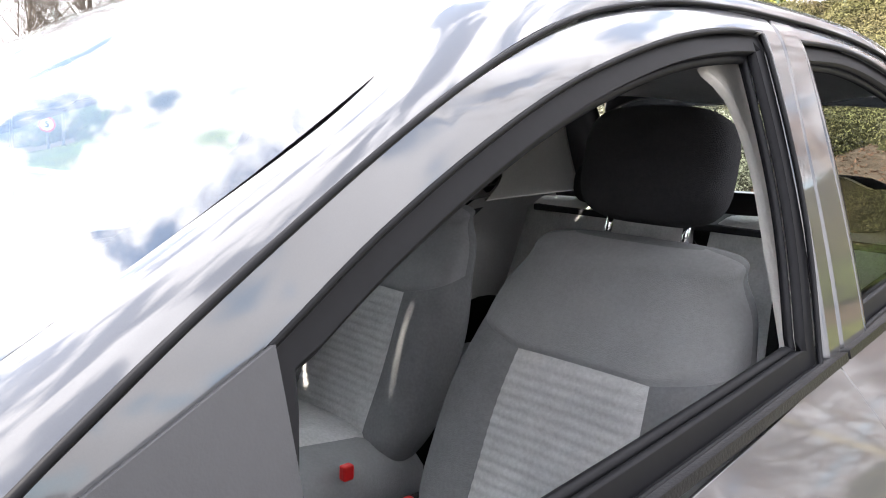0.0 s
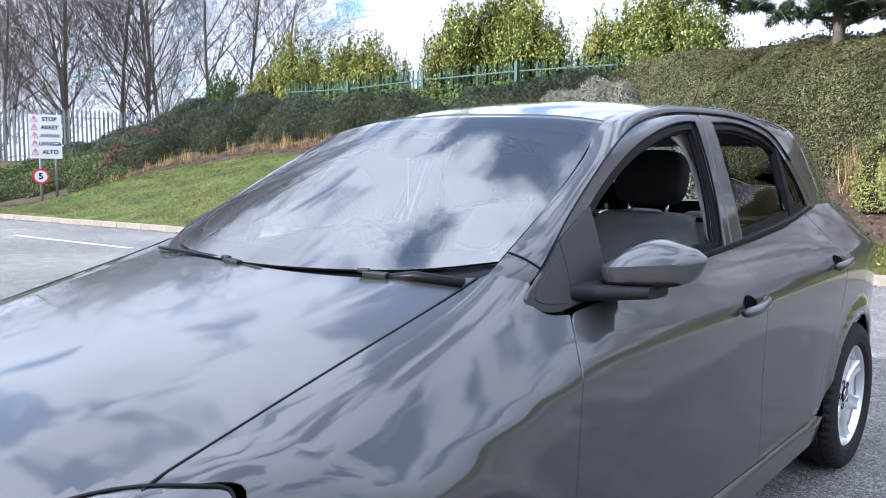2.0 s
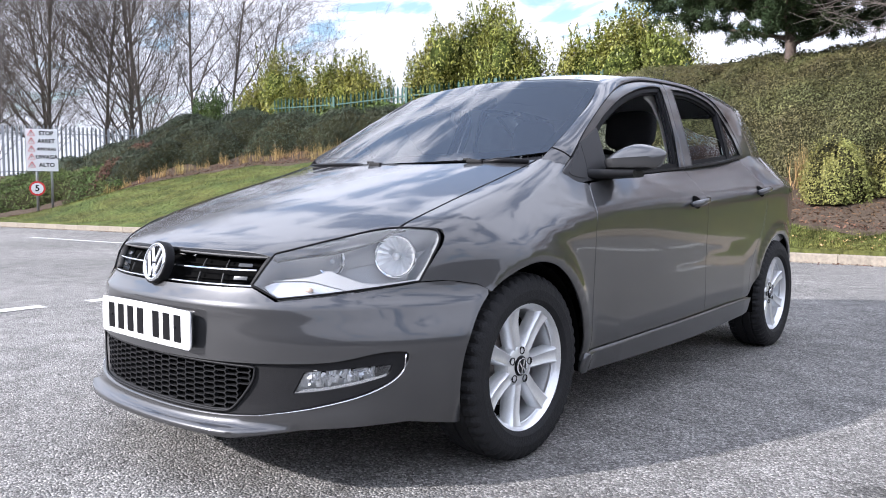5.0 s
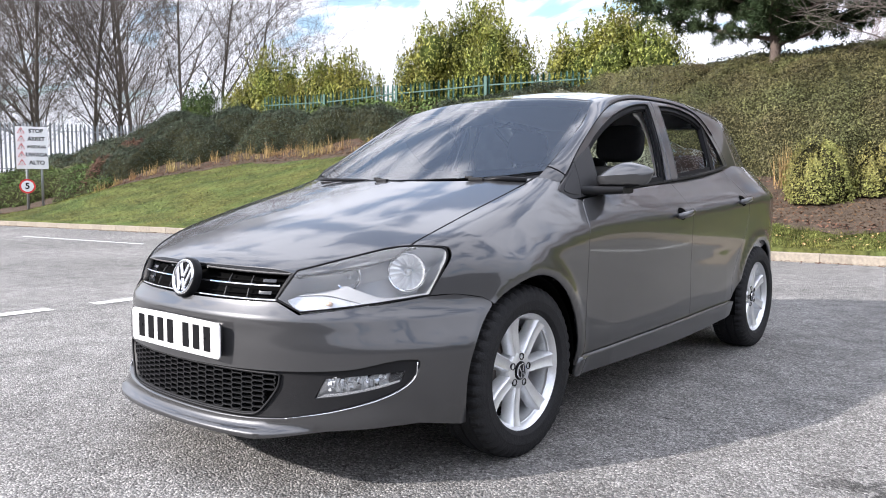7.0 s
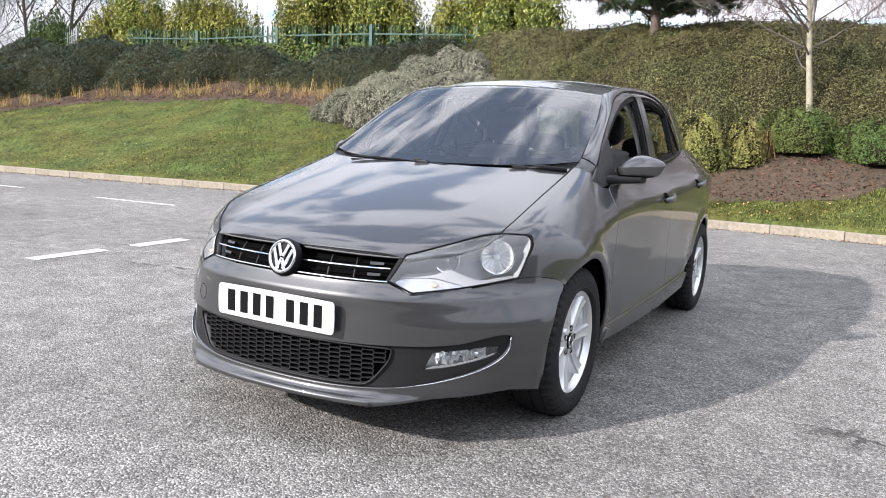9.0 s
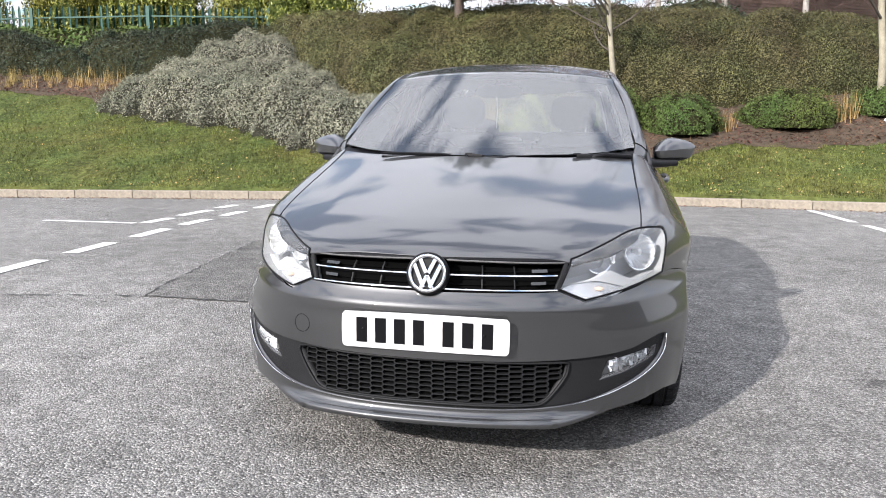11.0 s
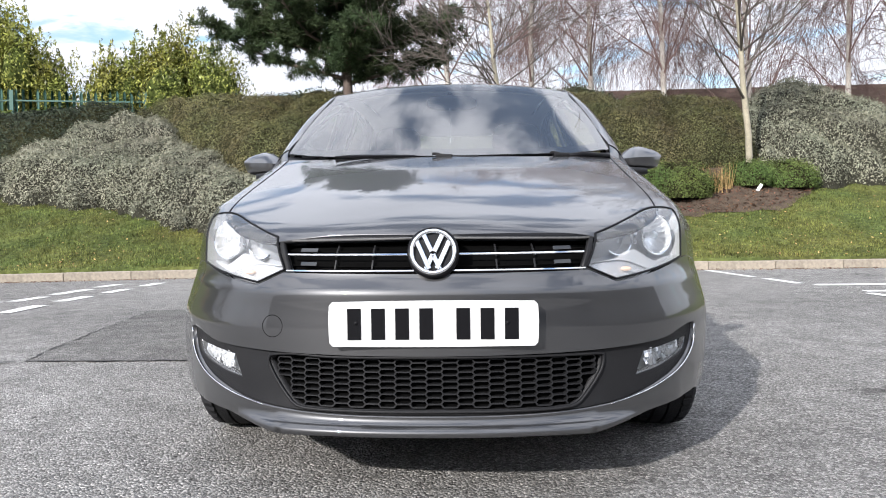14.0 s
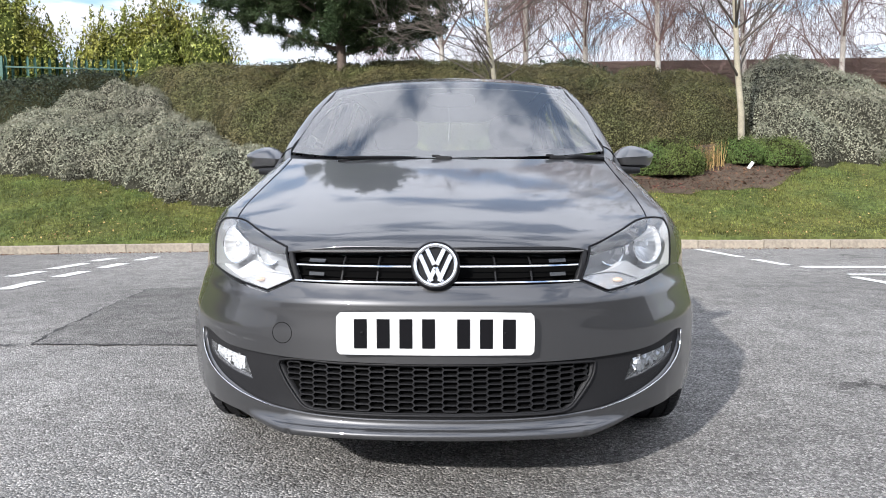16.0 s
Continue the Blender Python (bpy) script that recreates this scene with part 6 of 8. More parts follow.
ASPHALT = asphalt("asphalt", 1.27, True)
bm = bmesh.new()
vs = [bm.verts.new(v) for v in ((-600, -600, 0), (600, -600, 0), (600, 600, 0), (-600, 600, 0))]
bm.faces.new(vs)
road = part("road", bm, ASPHALT)
tagged(road, "worn grey asphalt road with fine cracks", "road", kind="structure")
# Unseen dark walls, added behind and beside the camera to darken the car's reflections
WALL = material("reflection_wall_dark", (0.085, 0.085, 0.082), 0.9, 0, 0.35, 0.6, 0.4, 12)
for name_, at_, size_ in (("wall_south", (0, -24, 2.6), (110, 0.4, 5.2)), ("wall_east", (26, -8, 2.6), (0.4, 31.4, 5.2))):
    bm = bmesh.new()
    box(bm, at_, size_, None, 0.02)
    tagged(part(name_, bm, WALL), "unseen dark wall added to darken the car's reflections", "wall", kind="structure")
# An older, smoother repair
PATCH = asphalt("asphalt_patch", 0.86, False)
bm = bmesh.new()
bm.faces.new([bm.verts.new((x, y, 0.004)) for x, y in ((-2.38, 2.13), (-0.6, 2.10), (-0.9, 4.9), (-2.75, 4.6), (-2.6, 3.4))])
tagged(part("road_patch", bm, PATCH), "darker asphalt repair patch on the road", "road patch", kind="structure")

kerb_y = spline([-60, -26, -20, -15, -12, -8.8, -5, -2, 0, 3, 6, 12, 40], [1.5, 5.55, 6.35, 7.05, 7.42, 7.92, 8.55, 9.0, 9.18, 9.02, 8.9, 8.75, 8.2])
KERB = material("kerb_concrete", (0.27, 0.233, 0.185), 0.9, 0, 0.35, 3, 0.4, 90)
kerb = thing("kerb", "pale buff concrete kerb along the road edge", "kerb", kind="structure")
def kerb_stone_mesh():
    bm = bmesh.new()
    box(bm, (0, 0, 0.02), (0.905, 0.125, 0.20), None, 0.012)
    me = bpy.data.meshes.new("kerb_stone")
    bm.to_mesh(me)
    bm.free()
    me.materials.append(KERB)
    return me


ks = kerb_stone_mesh()
xx = -40.0
while xx < 22:
    y0, y1 = float(kerb_y(xx)), float(kerb_y(xx + 0.9))
    o = new("kerb_stone", ks)
    o.parent = kerb
    o.matrix_basis = pose(xx + 0.45, (y0 + y1) / 2 + 0.06, random.uniform(-0.004, 0.004), 0, 0, math.degrees(math.atan2(y1 - y0, 0.9)))
    xx += 0.91 * math.cos(math.atan2(y1 - y0, 0.9))

# Painted lines
LINE = material("road_paint", (0.66, 0.66, 0.63), 0.8, 0, 0.35, 18, 0.4, 120, fine=220)
def dash(x0, y0, x1, y1, w):
    a, b = Vector((x0, y0, 0)), Vector((x1, y1, 0))
    d = (b - a).normalized()
    s = Vector((-d.y, d.x, 0)) * w / 2
    bm = bmesh.new()
    n = max(2, int((b - a).length / 0.08))
    rnd = random.Random(int(x0 * 97 + y0 * 31))
    left, right = [], []
    for i in range(n + 1):
        p = a.lerp(b, i / n)
        left.append(bm.verts.new(p + s * rnd.uniform(0.9, 1.05) + Vector((0, 0, 0.006))))
        right.append(bm.verts.new(p - s * rnd.uniform(0.9, 1.05) + Vector((0, 0, 0.006))))
    for i in range(n):
        bm.faces.new((left[i], right[i], right[i + 1], left[i + 1]))
    bmesh.ops.recalc_face_normals(bm, faces=bm.faces)
    o = part("road_marking", bm, LINE)
    tagged(o, "worn white painted dash on the asphalt", "road marking", "white road markings", kind="structure")


TAR = material("tar_seam", (0.035, 0.034, 0.033), 0.8, 0, 0.4, 20, 0.5, 150)
for x0, y0, x1, y1 in ((-3.3, 1.95, -2.38, 2.13), (-2.38, 2.13, -0.6, 2.10), (-2.38, 2.13, -2.6, 3.4), (-2.6, 3.4, -2.75, 4.6)):
    bm = bmesh.new()
    rnd = random.Random(int(y0 * 50))
    n_ = int(math.hypot(x1 - x0, y1 - y0) / 0.05)
    lf, rt = [], []
    for i in range(n_ + 1):
        px, py = x0 + (x1 - x0) * i / n_ + rnd.uniform(-0.014, 0.014), y0 + (y1 - y0) * i / n_ + rnd.uniform(-0.014, 0.014)
        wd = rnd.uniform(0.003, 0.013)
        ox, oy = (-(y1 - y0), x1 - x0)
        k_ = wd / math.hypot(ox, oy)
        lf.append(bm.verts.new((px + ox * k_, py + oy * k_, 0.007)))
        rt.append(bm.verts.new((px - ox * k_, py - oy * k_, 0.007)))
    for i in range(n_):
        bm.faces.new((lf[i], rt[i], rt[i + 1], lf[i + 1]))
    bmesh.ops.recalc_face_normals(bm, faces=bm.faces)
    tagged(part("road_seam", bm, TAR), "dark cracked seam round the asphalt repair", "road seam", kind="structure")
for y0, y1 in ((-0.3, 0.25), (0.6, 1.19), (1.54, 2.22), (2.53, 3.15), (3.50, 4.12), (4.52, 5.15), (5.50, 6.05), (6.42, 6.95), (7.35, 7.88)):
    dash(-3.80 - 0.055 * min(y0, 5.5), y0, -3.80 - 0.055 * min(y1, 5.5), y1, 0.15)
for y0, y1 in ((5.55, 6.05), (6.30, 6.98), (7.25, 7.70)):
    dash(-4.62, y0, -4.58, y1, 0.15)
dash(-5.9, 5.50, -4.70, 5.50, 0.09)
for x0, x1 in ((-26, -22), (-20, -16), (-14.05, -10.1), (-8.1, -6.6)):
    dash(x0, 5.15 + 0.075 * (x0 + 10) if x0 < -10 else 5.2, x1, 5.15 + 0.075 * (x1 + 10) if x1 < -10.2 else 5.3, 0.09)
for y0, y1 in ((8.85, 7.55), (7.25, 6.5), (5.35, 4.75), (4.3, 3.7)):
    dash(3.30 + 0.13 * (8.4 - y0), y0, 3.30 + 0.13 * (8.4 - y1), y1, 0.11)
dash(3.62, 6.30, 4.6, 6.28, 0.18)
dash(3.75, 5.55, 4.7, 5.50, 0.15)

# ---- grass bank ----
lawn_d = spline([-60, -26, -22.5, -20.5, -18, -15, -11.5, -8.7, -6.5, -5, -3, -0.6, 1, 2.2, 3.5, 5.2, 6.3, 7.5, 9, 14, 40], [1.5, 1.2, 2.6, 4.6, 6.0, 6.5, 6.1, 4.9, 3.8, 2.9, 1.9, 1.05, 1.3, 2.3, 2.75, 3.0, 3.9, 5.1, 5.6, 6.0, 6.0])


def bank_z(x, y):
    d = np.maximum(np.asarray(y) - kerb_y(x) - 0.12, 0)
    rise = 0.095 + 0.05 * d + 0.24 * (d - 0.6 + np.sqrt((d - 0.6) ** 2 + 0.5)) * 0.5
    e = d - lawn_d(x) - 1.0
    rise = rise + 0.34 * 0.5 * (e + np.sqrt(e * e + 0.8))
    s_ = np.clip((-20.0 - np.asarray(x)) / 4.0, 0, 1)
    rise = rise * (1 - 0.85 * s_ * s_ * (3 - 2 * s_) * np.exp(-(d / 7) ** 2))
    far = np.clip((-24.0 - np.asarray(x)) / 7.0, 0, 1)
    top = 2.95 - 1.3 * far * far * (3 - 2 * far) + 0.02 * (d - 8) - 0.24 * np.clip(np.asarray(x) - 8.5, 0, 4)
    k = 0.7
    h = np.clip(0.5 + 0.5 * (rise - top) / k, 0, 1)
    z = rise * (1 - h) + top * h - k * h * (1 - h)
    return z + 0.03 * np.sin(x * 1.3 + y) * np.clip(d, 0, 1) + 0.04 * np.sin(0.7 * x - 1.1 * y) * np.clip(d, 0, 1)


GRASS = material("lawn", (0.080, 0.093, 0.028), 0.95, 0, 0.8, 1.6, 1.0, 9, fine=14, spec=0.12, dist=0.12, hue=0.03)
SOIL = material("bark_mulch", (0.085, 0.064, 0.047), 0.95, 0, 0.5, 7, 1.0, 45, fine=70, spec=0.1, dist=0.03)
xs = np.concatenate((np.arange(-90, -30, 3.0), np.arange(-30, 20, 0.5), np.arange(20, 91, 3.0)))
ds = np.concatenate(([0.116], np.arange(0.12, 6, 0.3), np.arange(6, 20, 0.7), np.arange(20, 75, 5.0)))
gx, gd = np.meshgrid(xs, ds, indexing="ij")
gy = kerb_y(gx) + gd
vz = bank_z(gx, gy)
vz[:, 0] = 0.03
nx, nd = gx.shape
verts = np.c_[gx.ravel(), gy.ravel(), vz.ravel()]
faces = [(i * nd + j, (i + 1) * nd + j, (i + 1) * nd + j + 1, i * nd + j + 1) for i in range(nx - 1) for j in range(nd - 1)]
bank = obj("grass_bank", verts, faces, GRASS)
tagged(bank, "mown green grass bank rising from the kerb", "grass bank", kind="structure")
xs = np.arange(-45, 20, 0.3)
us = np.linspace(0, 1, 26)
gx, gu = np.meshgrid(xs, us, indexing="ij")
wob = 0.12 * np.sin(gx * 3.1) + 0.08 * np.sin(gx * 7.7)
gd = lawn_d(gx) + wob * (1 - gu) + gu * 9
gy = kerb_y(gx) + gd
gz = bank_z(gx, gy) + 0.012 + 0.05 * np.sqrt(np.clip(gu * 9, 0, 0.3))
verts = np.c_[gx.ravel(), gy.ravel(), gz.ravel()]
nx, nd = gx.shape
faces = [(i * nd + j, (i + 1) * nd + j, (i + 1) * nd + j + 1, i * nd + j + 1) for i in range(nx - 1) for j in range(nd - 1)]
bed = obj("mulch_bed", verts, faces, SOIL)
tagged(bed, "brown bark mulch bed above the lawn", "mulch bed", kind="structure")

# ---- leaves, blades, plants ----
RNG = np.random.default_rng(7)
def leaves(name, pos, nor, size, mat, parent=None, label="", jitter=0.6, slim=0.5, vary=0.45, along=None):
    """One mesh of many small pointed leaves at pos, facing about nor."""
    n = len(pos)
    nor = nor + RNG.normal(0, jitter, (n, 3))
    nor /= np.maximum(np.linalg.norm(nor, axis=1), 1e-6)[:, None]
    t = RNG.normal(0, 1, (n, 3)) if along is None else along + RNG.normal(0, 0.35, (n, 3))
    t -= nor * (t * nor).sum(1)[:, None]
    t /= np.maximum(np.linalg.norm(t, axis=1), 1e-6)[:, None]
    b = np.cross(nor, t)
    s = (size * RNG.uniform(1 - vary, 1 + vary, n))[:, None]
    v = np.empty((n, 4, 3))
    v[:, 0] = pos - t * s * 0.5
    v[:, 1] = pos + b * s * slim * 0.5 + nor * s * 0.08
    v[:, 2] = pos + t * s * 0.5
    v[:, 3] = pos - b * s * slim * 0.5 + nor * s * 0.08
    me = bpy.data.meshes.new(name)
    me.vertices.add(n * 4)
    me.loops.add(n * 4)
    me.polygons.add(n)
    me.vertices.foreach_set("co", v.ravel())
    me.loops.foreach_set("vertex_index", np.arange(n * 4, dtype=np.int32))
    me.polygons.foreach_set("loop_start", np.arange(0, n * 4, 4, dtype=np.int32))
    me.polygons.foreach_set("loop_total", np.full(n, 4, dtype=np.int32))
    me.update(calc_edges=True)
    me.materials.append(mat)
    ob = new(name, me)
    if parent is not None:
        ob.parent = parent
    if label:
        tagged(ob, label)
    return ob


def leafmat(name, colour, island=0.45, rough=0.55, vary=0.35, scale=1.2, spec=0.18, hue=0.025):
    m = material(name, colour, rough, 0, vary, scale, fine=9, spec=spec, island=island, hue=hue)
    m.node_tree.nodes["Principled BSDF"].inputs["Subsurface Weight"].default_value = 0.0
    return m


def lumpy(x, y, f, seed):
    return (np.sin(f * x + 1.3 * seed) * np.sin(0.83 * f * y + 2.1 * seed) + 0.6 * np.sin(1.9 * f * x + 0.9 * f * y + seed) + 0.4 * np.sin(3.7 * f * x - 2.9 * f * y + 0.5 * seed)) / 2.0


def mounds(x, y, pitch, seed):
    """Rounded heads of bushes side by side, about pitch apart: 1 on a head, below nought in the gaps."""
    best = np.full(np.shape(x), 9.0)
    tall = np.zeros(np.shape(x))
    i0, j0 = np.floor(x / pitch), np.floor(y / pitch)
    for di in (-1, 0, 1):
        for dj in (-1, 0, 1):
            i, j = i0 + di, j0 + dj
            h1 = np.modf(np.abs(np.sin(i * 12.9898 + j * 78.233 + seed) * 43758.5453))[0]
            h2 = np.modf(np.abs(np.sin(i * 39.346 + j * 11.135 + seed) * 24634.6345))[0]
            d = np.hypot(x - (i + 0.15 + 0.7 * h1) * pitch, y - (j + 0.15 + 0.7 * h2) * pitch) / pitch
            tall = np.where(d < best, h1 * h2, tall)
            best = np.minimum(best, d)
    return 2.0 * np.sqrt(np.clip(1 - (best / 0.82) ** 2, 0, 1)) - 1.2 + 0.5 * tall + 0.15 * lumpy(x, y, 7 / pitch, seed)


def edge_distance(poly_, q):
    p = np.array(poly_, float)
    best = np.full(len(q), 1e9)
    for a, b in zip(p, np.roll(p, -1, 0)):
        d = b - a
        t = np.clip(((q - a) @ d) / (d @ d), 0, 1)
        best = np.minimum(best, np.linalg.norm(q - a - t[:, None] * d, axis=1))
    return np.where(inside(p, q), best, -best)


def hedge(name, outline, height, soft_w, lump, pitch, leaf, per_m2, mat, inner, label, category, seed, kind="stuff", jitter=0.5, slim=0.5, extra=None):
    """A shrub mass over the bank: a dark core painted as inner shade, and many leaves on its uneven surface."""
    lo, hi = np.min(outline, 0) - 0.3, np.max(outline, 0) + 0.3

    def top(q):
        e = edge_distance(outline, q) + 0.30 * lumpy(q[:, 0], q[:, 1], 2.6 / pitch, seed + 3)
        k = np.clip(e / soft_w, 0, 1)
        prof = np.sqrt(np.clip(1 - (1 - k) ** 2, 0, 1))
        h = height(q[:, 0], q[:, 1]) if callable(height) else height
        return bank_z(q[:, 0], q[:, 1]) + prof * (h + lump * mounds(q[:, 0], q[:, 1], pitch, seed) + 0.16 * min(lump, 0.3) * lumpy(q[:, 0], q[:, 1], 13 / pitch, seed + 5)) - 0.1 * (k <= 0), k

    step = 0.16
    gx_, gy_ = np.meshgrid(np.arange(lo[0], hi[0], step), np.arange(lo[1], hi[1], step), indexing="ij")
    q = np.c_[gx_.ravel(), gy_.ravel()]
    z, k = top(q)
    a, b = gx_.shape
    ok = (k > 0).reshape(a, b)
    fs = [(i * b + j, (i + 1) * b + j, (i + 1) * b + j + 1, i * b + j + 1) for i in range(a - 1) for j in range(b - 1) if ok[i:i + 2, j:j + 2].any()]
    used = sorted({v for f in fs for v in f})
    remap = {v: i for i, v in enumerate(used)}
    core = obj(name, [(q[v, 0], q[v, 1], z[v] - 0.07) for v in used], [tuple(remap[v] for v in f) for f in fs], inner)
    tagged(core, label, category, kind=kind)
    n = int((hi[0] - lo[0]) * (hi[1] - lo[1]) * per_m2 * 1.5)
    s = np.c_[RNG.uniform(lo[0], hi[0], n), RNG.uniform(lo[1], hi[1], n)]
    z, k = top(s)
    s, z = s[k > 0], z[k > 0]
    n = len(s)
    e = 0.03
    nor = np.c_[-(top(s + (e, 0))[0] - z) / e, -(top(s + (0, e))[0] - z) / e, np.ones(n)]
    wgt = np.linalg.norm(nor, axis=1)
    nor /= wgt[:, None]
    pos = np.c_[s, z] - nor * RNG.uniform(-0.05, 0.09, n)[:, None]
    pos[:, 2] += RNG.normal(0, 0.02, n)
    head = mounds(s[:, 0], s[:, 1], pitch, seed)
    keep = (RNG.uniform(0, 3, n) < wgt) & (RNG.uniform(0, 1, n) < np.clip(0.75 + 0.6 * head, 0.32, 1))
    pos, nor, wgt = pos[keep], nor[keep], wgt[keep]
    steep = np.repeat(np.arange(len(pos)), np.clip(np.round(wgt / 2.2) - 1, 0, 9).astype(int))
    slip = RNG.normal(0, 0.09, (len(steep), 3))
    slip -= nor[steep] * (slip * nor[steep]).sum(1)[:, None]
    pos, nor = np.vstack((pos, pos[steep] + slip)), np.vstack((nor, nor[steep]))
    leaves("foliage", pos, nor, leaf, mat, core, "", jitter, slim)
    return core

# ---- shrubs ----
# Dark core colours that stand in for the shade between the leaves
SHRUB_SHADE = material("shrub_inner_shade", (0.032, 0.031, 0.015), 0.95, 0, 0.4, 6, 0.8, 30, spec=0.05, dist=0.05)
GREY_SHRUB_SHADE = material("grey_shrub_inner_shade", (0.034, 0.033, 0.024), 0.95, 0, 0.4, 6, 0.8, 30, spec=0.05, dist=0.05)
# Darker green for the laurel cores, painting the shade inside the foliage
LAUREL_SHADE = material("laurel_inner_shade", (0.055, 0.070, 0.018), 0.9, 0, 0.5, 5, 0.8, 12, spec=0.05, dist=0.1)
IVY = leafmat("cotoneaster_leaf", (0.100, 0.094, 0.040), 0.6, vary=0.6, scale=0.8, hue=0.035)
GREYLEAF = leafmat("grey_leaf", (0.225, 0.225, 0.165), 0.45, 0.75, vary=0.6, scale=0.5)
DARKLEAF = leafmat("dark_leaf", (0.044, 0.056, 0.034), 0.6, vary=0.5, scale=0.7)
LAURELLEAF = leafmat("laurel_leaf", (0.20, 0.205, 0.045), 0.6, 0.4, vary=0.5, scale=0.8)
LAURELDARK = leafmat("dark_laurel_leaf", (0.055, 0.085, 0.022), 0.5, 0.4)
JUNIPER = leafmat("juniper_leaf", (0.075, 0.105, 0.028), 0.5, 0.7)
GOLDLEAF = leafmat("golden_leaf", (0.205, 0.20, 0.062), 0.5, 0.6)
BROWNLEAF = leafmat("brown_leaf", (0.115, 0.065, 0.045), 0.5, 0.8)
STRAW = leafmat("dry_grass", (0.31, 0.22, 0.095), 0.6, 0.9, spec=0.1)
BLADE = leafmat("grass_blade", (0.112, 0.124, 0.036), 0.7, 0.8, vary=0.75, scale=2.6, spec=0.1)
CHIP = leafmat("bark_chip", (0.115, 0.062, 0.042), 0.6, 0.95, spec=0.1)

hedge("hedge", [(-3.4, 12.0), (-2.6, 12.1), (-1.0, 12.2), (1.2, 13.0), (3.0, 13.4), (4.7, 13.6), (5.8, 14.0), (6.3, 15.5), (6.4, 17.6), (2, 17.6), (-8.3, 17.2), (-8.3, 16.1), (-7.2, 15.4), (-5.8, 13.7), (-4.8, 12.4)], lambda x, y: 0.62 - 0.02 * (x - 2), 1.2, 0.24, 0.85, 0.036, 7000, IVY, SHRUB_SHADE, "dense olive-brown hedge covering the bank", "hedge", 1)
hedge("grey_shrub", [(-10.3, 12.9), (-9.2, 12.4), (-7.4, 12.0), (-6.2, 11.7), (-4.8, 11.0), (-3.6, 10.9), (-3.1, 11.5), (-3.5, 12.2), (-4.6, 12.6), (-5.7, 13.9), (-7.1, 15.6), (-8.3, 16.2), (-9.2, 15.2), (-9.8, 13.9)], 0.62, 0.9, 0.24, 0.72, 0.044, 5600, GREYLEAF, GREY_SHRUB_SHADE, "silvery grey-green low shrubs on the bank", "shrub", 5, slim=0.35)
hedge("grey_shrub", [(5.9, 13.5), (6.8, 13.2), (8.3, 13.9), (10, 14.7), (14, 15.4), (20, 16), (20, 17.4), (13, 16.6), (10.4, 16.5), (9.2, 17.5), (7.9, 18.3), (6.5, 17.4), (5.9, 14.8)], lambda x, y: 0.55 + 0.5 * np.exp(-((x - 7.6) / 1.6) ** 2 - ((y - 16.8) / 1.8) ** 2), 0.9, 0.26, 0.8, 0.050, 3600, GREYLEAF, GREY_SHRUB_SHADE, "silvery grey-green mounded shrubs on the bank", "shrub", 9, slim=0.35)
hedge("dark_shrub", [(-25.5, 12.6), (-24.0, 11.8), (-22.9, 10.3), (-21.4, 11.5), (-19.4, 13.0), (-17.4, 14.1), (-15.4, 14.9), (-12.4, 15.1), (-10.3, 14.2), (-9.6, 14.5), (-9.0, 15.2), (-8.3, 16.3), (-8.0, 17.0), (-14, 16.4), (-22, 15.3), (-25.5, 14.2)], 0.40, 0.55, 0.56, 1.75, 0.075, 2600, DARKLEAF, SHRUB_SHADE, "dark green spreading shrubs along the bank", "shrub", 13, jitter=0.8, slim=0.24)
hedge("dark_shrub", [(-6.0, 18.0), (0.5, 18.2), (4.0, 18.6), (4.0, 20.0), (-6.0, 19.8)], 1.2, 0.8, 0.25, 1.5, 0.085, 420, DARKLEAF, SHRUB_SHADE, "dark evergreen hedge behind the bank's crest", "shrub", 17)
hedge("green_hedge", [(-24, 15.5), (-20, 15.9), (-14, 16.7), (-10, 17.3), (-10, 18.2), (-16, 17.4), (-22, 16.6), (-24, 16.3)], 0.72, 0.6, 0.2, 1.0, 0.13, 700, JUNIPER, SHRUB_SHADE, "bright-leaved evergreen hedge along the fence", "hedge", 33, slim=0.45)
hedge("green_shrub", [(-31, 6.6), (-28, 6.9), (-26.4, 7.6), (-25.2, 8.7), (-24.5, 9.7), (-22.8, 9.9), (-21.9, 10.6), (-24.0, 11.8), (-27, 11.0), (-31, 10.0)], 0.38, 0.8, 0.25, 1.2, 0.09, 1000, JUNIPER, SHRUB_SHADE, "green spreading shrubs behind the signpost", "shrub", 21, slim=0.35)
hedge("green_shrub", [(-31, 10.4), (-28, 11.2), (-25.2, 11.9), (-23.6, 12.4), (-22.6, 13.4), (-22.8, 14.8), (-24.5, 16.2), (-28, 17.2), (-32, 15.4)], 0.25, 0.7, 0.3, 1.2, 0.080, 1500, DARKLEAF, SHRUB_SHADE, "dark green mounded shrubs in front of the fence", "shrub", 41, slim=0.35)
hedge("brown_shrub", [(-24.5, 10.9), (-23.2, 10.3), (-22.5, 11.2), (-22.8, 12.5), (-24.5, 12.6)], 0.62, 0.7, 0.28, 0.9, 0.075, 900, BROWNLEAF, SHRUB_SHADE, "reddish-brown shrub on the bank", "shrub", 25)


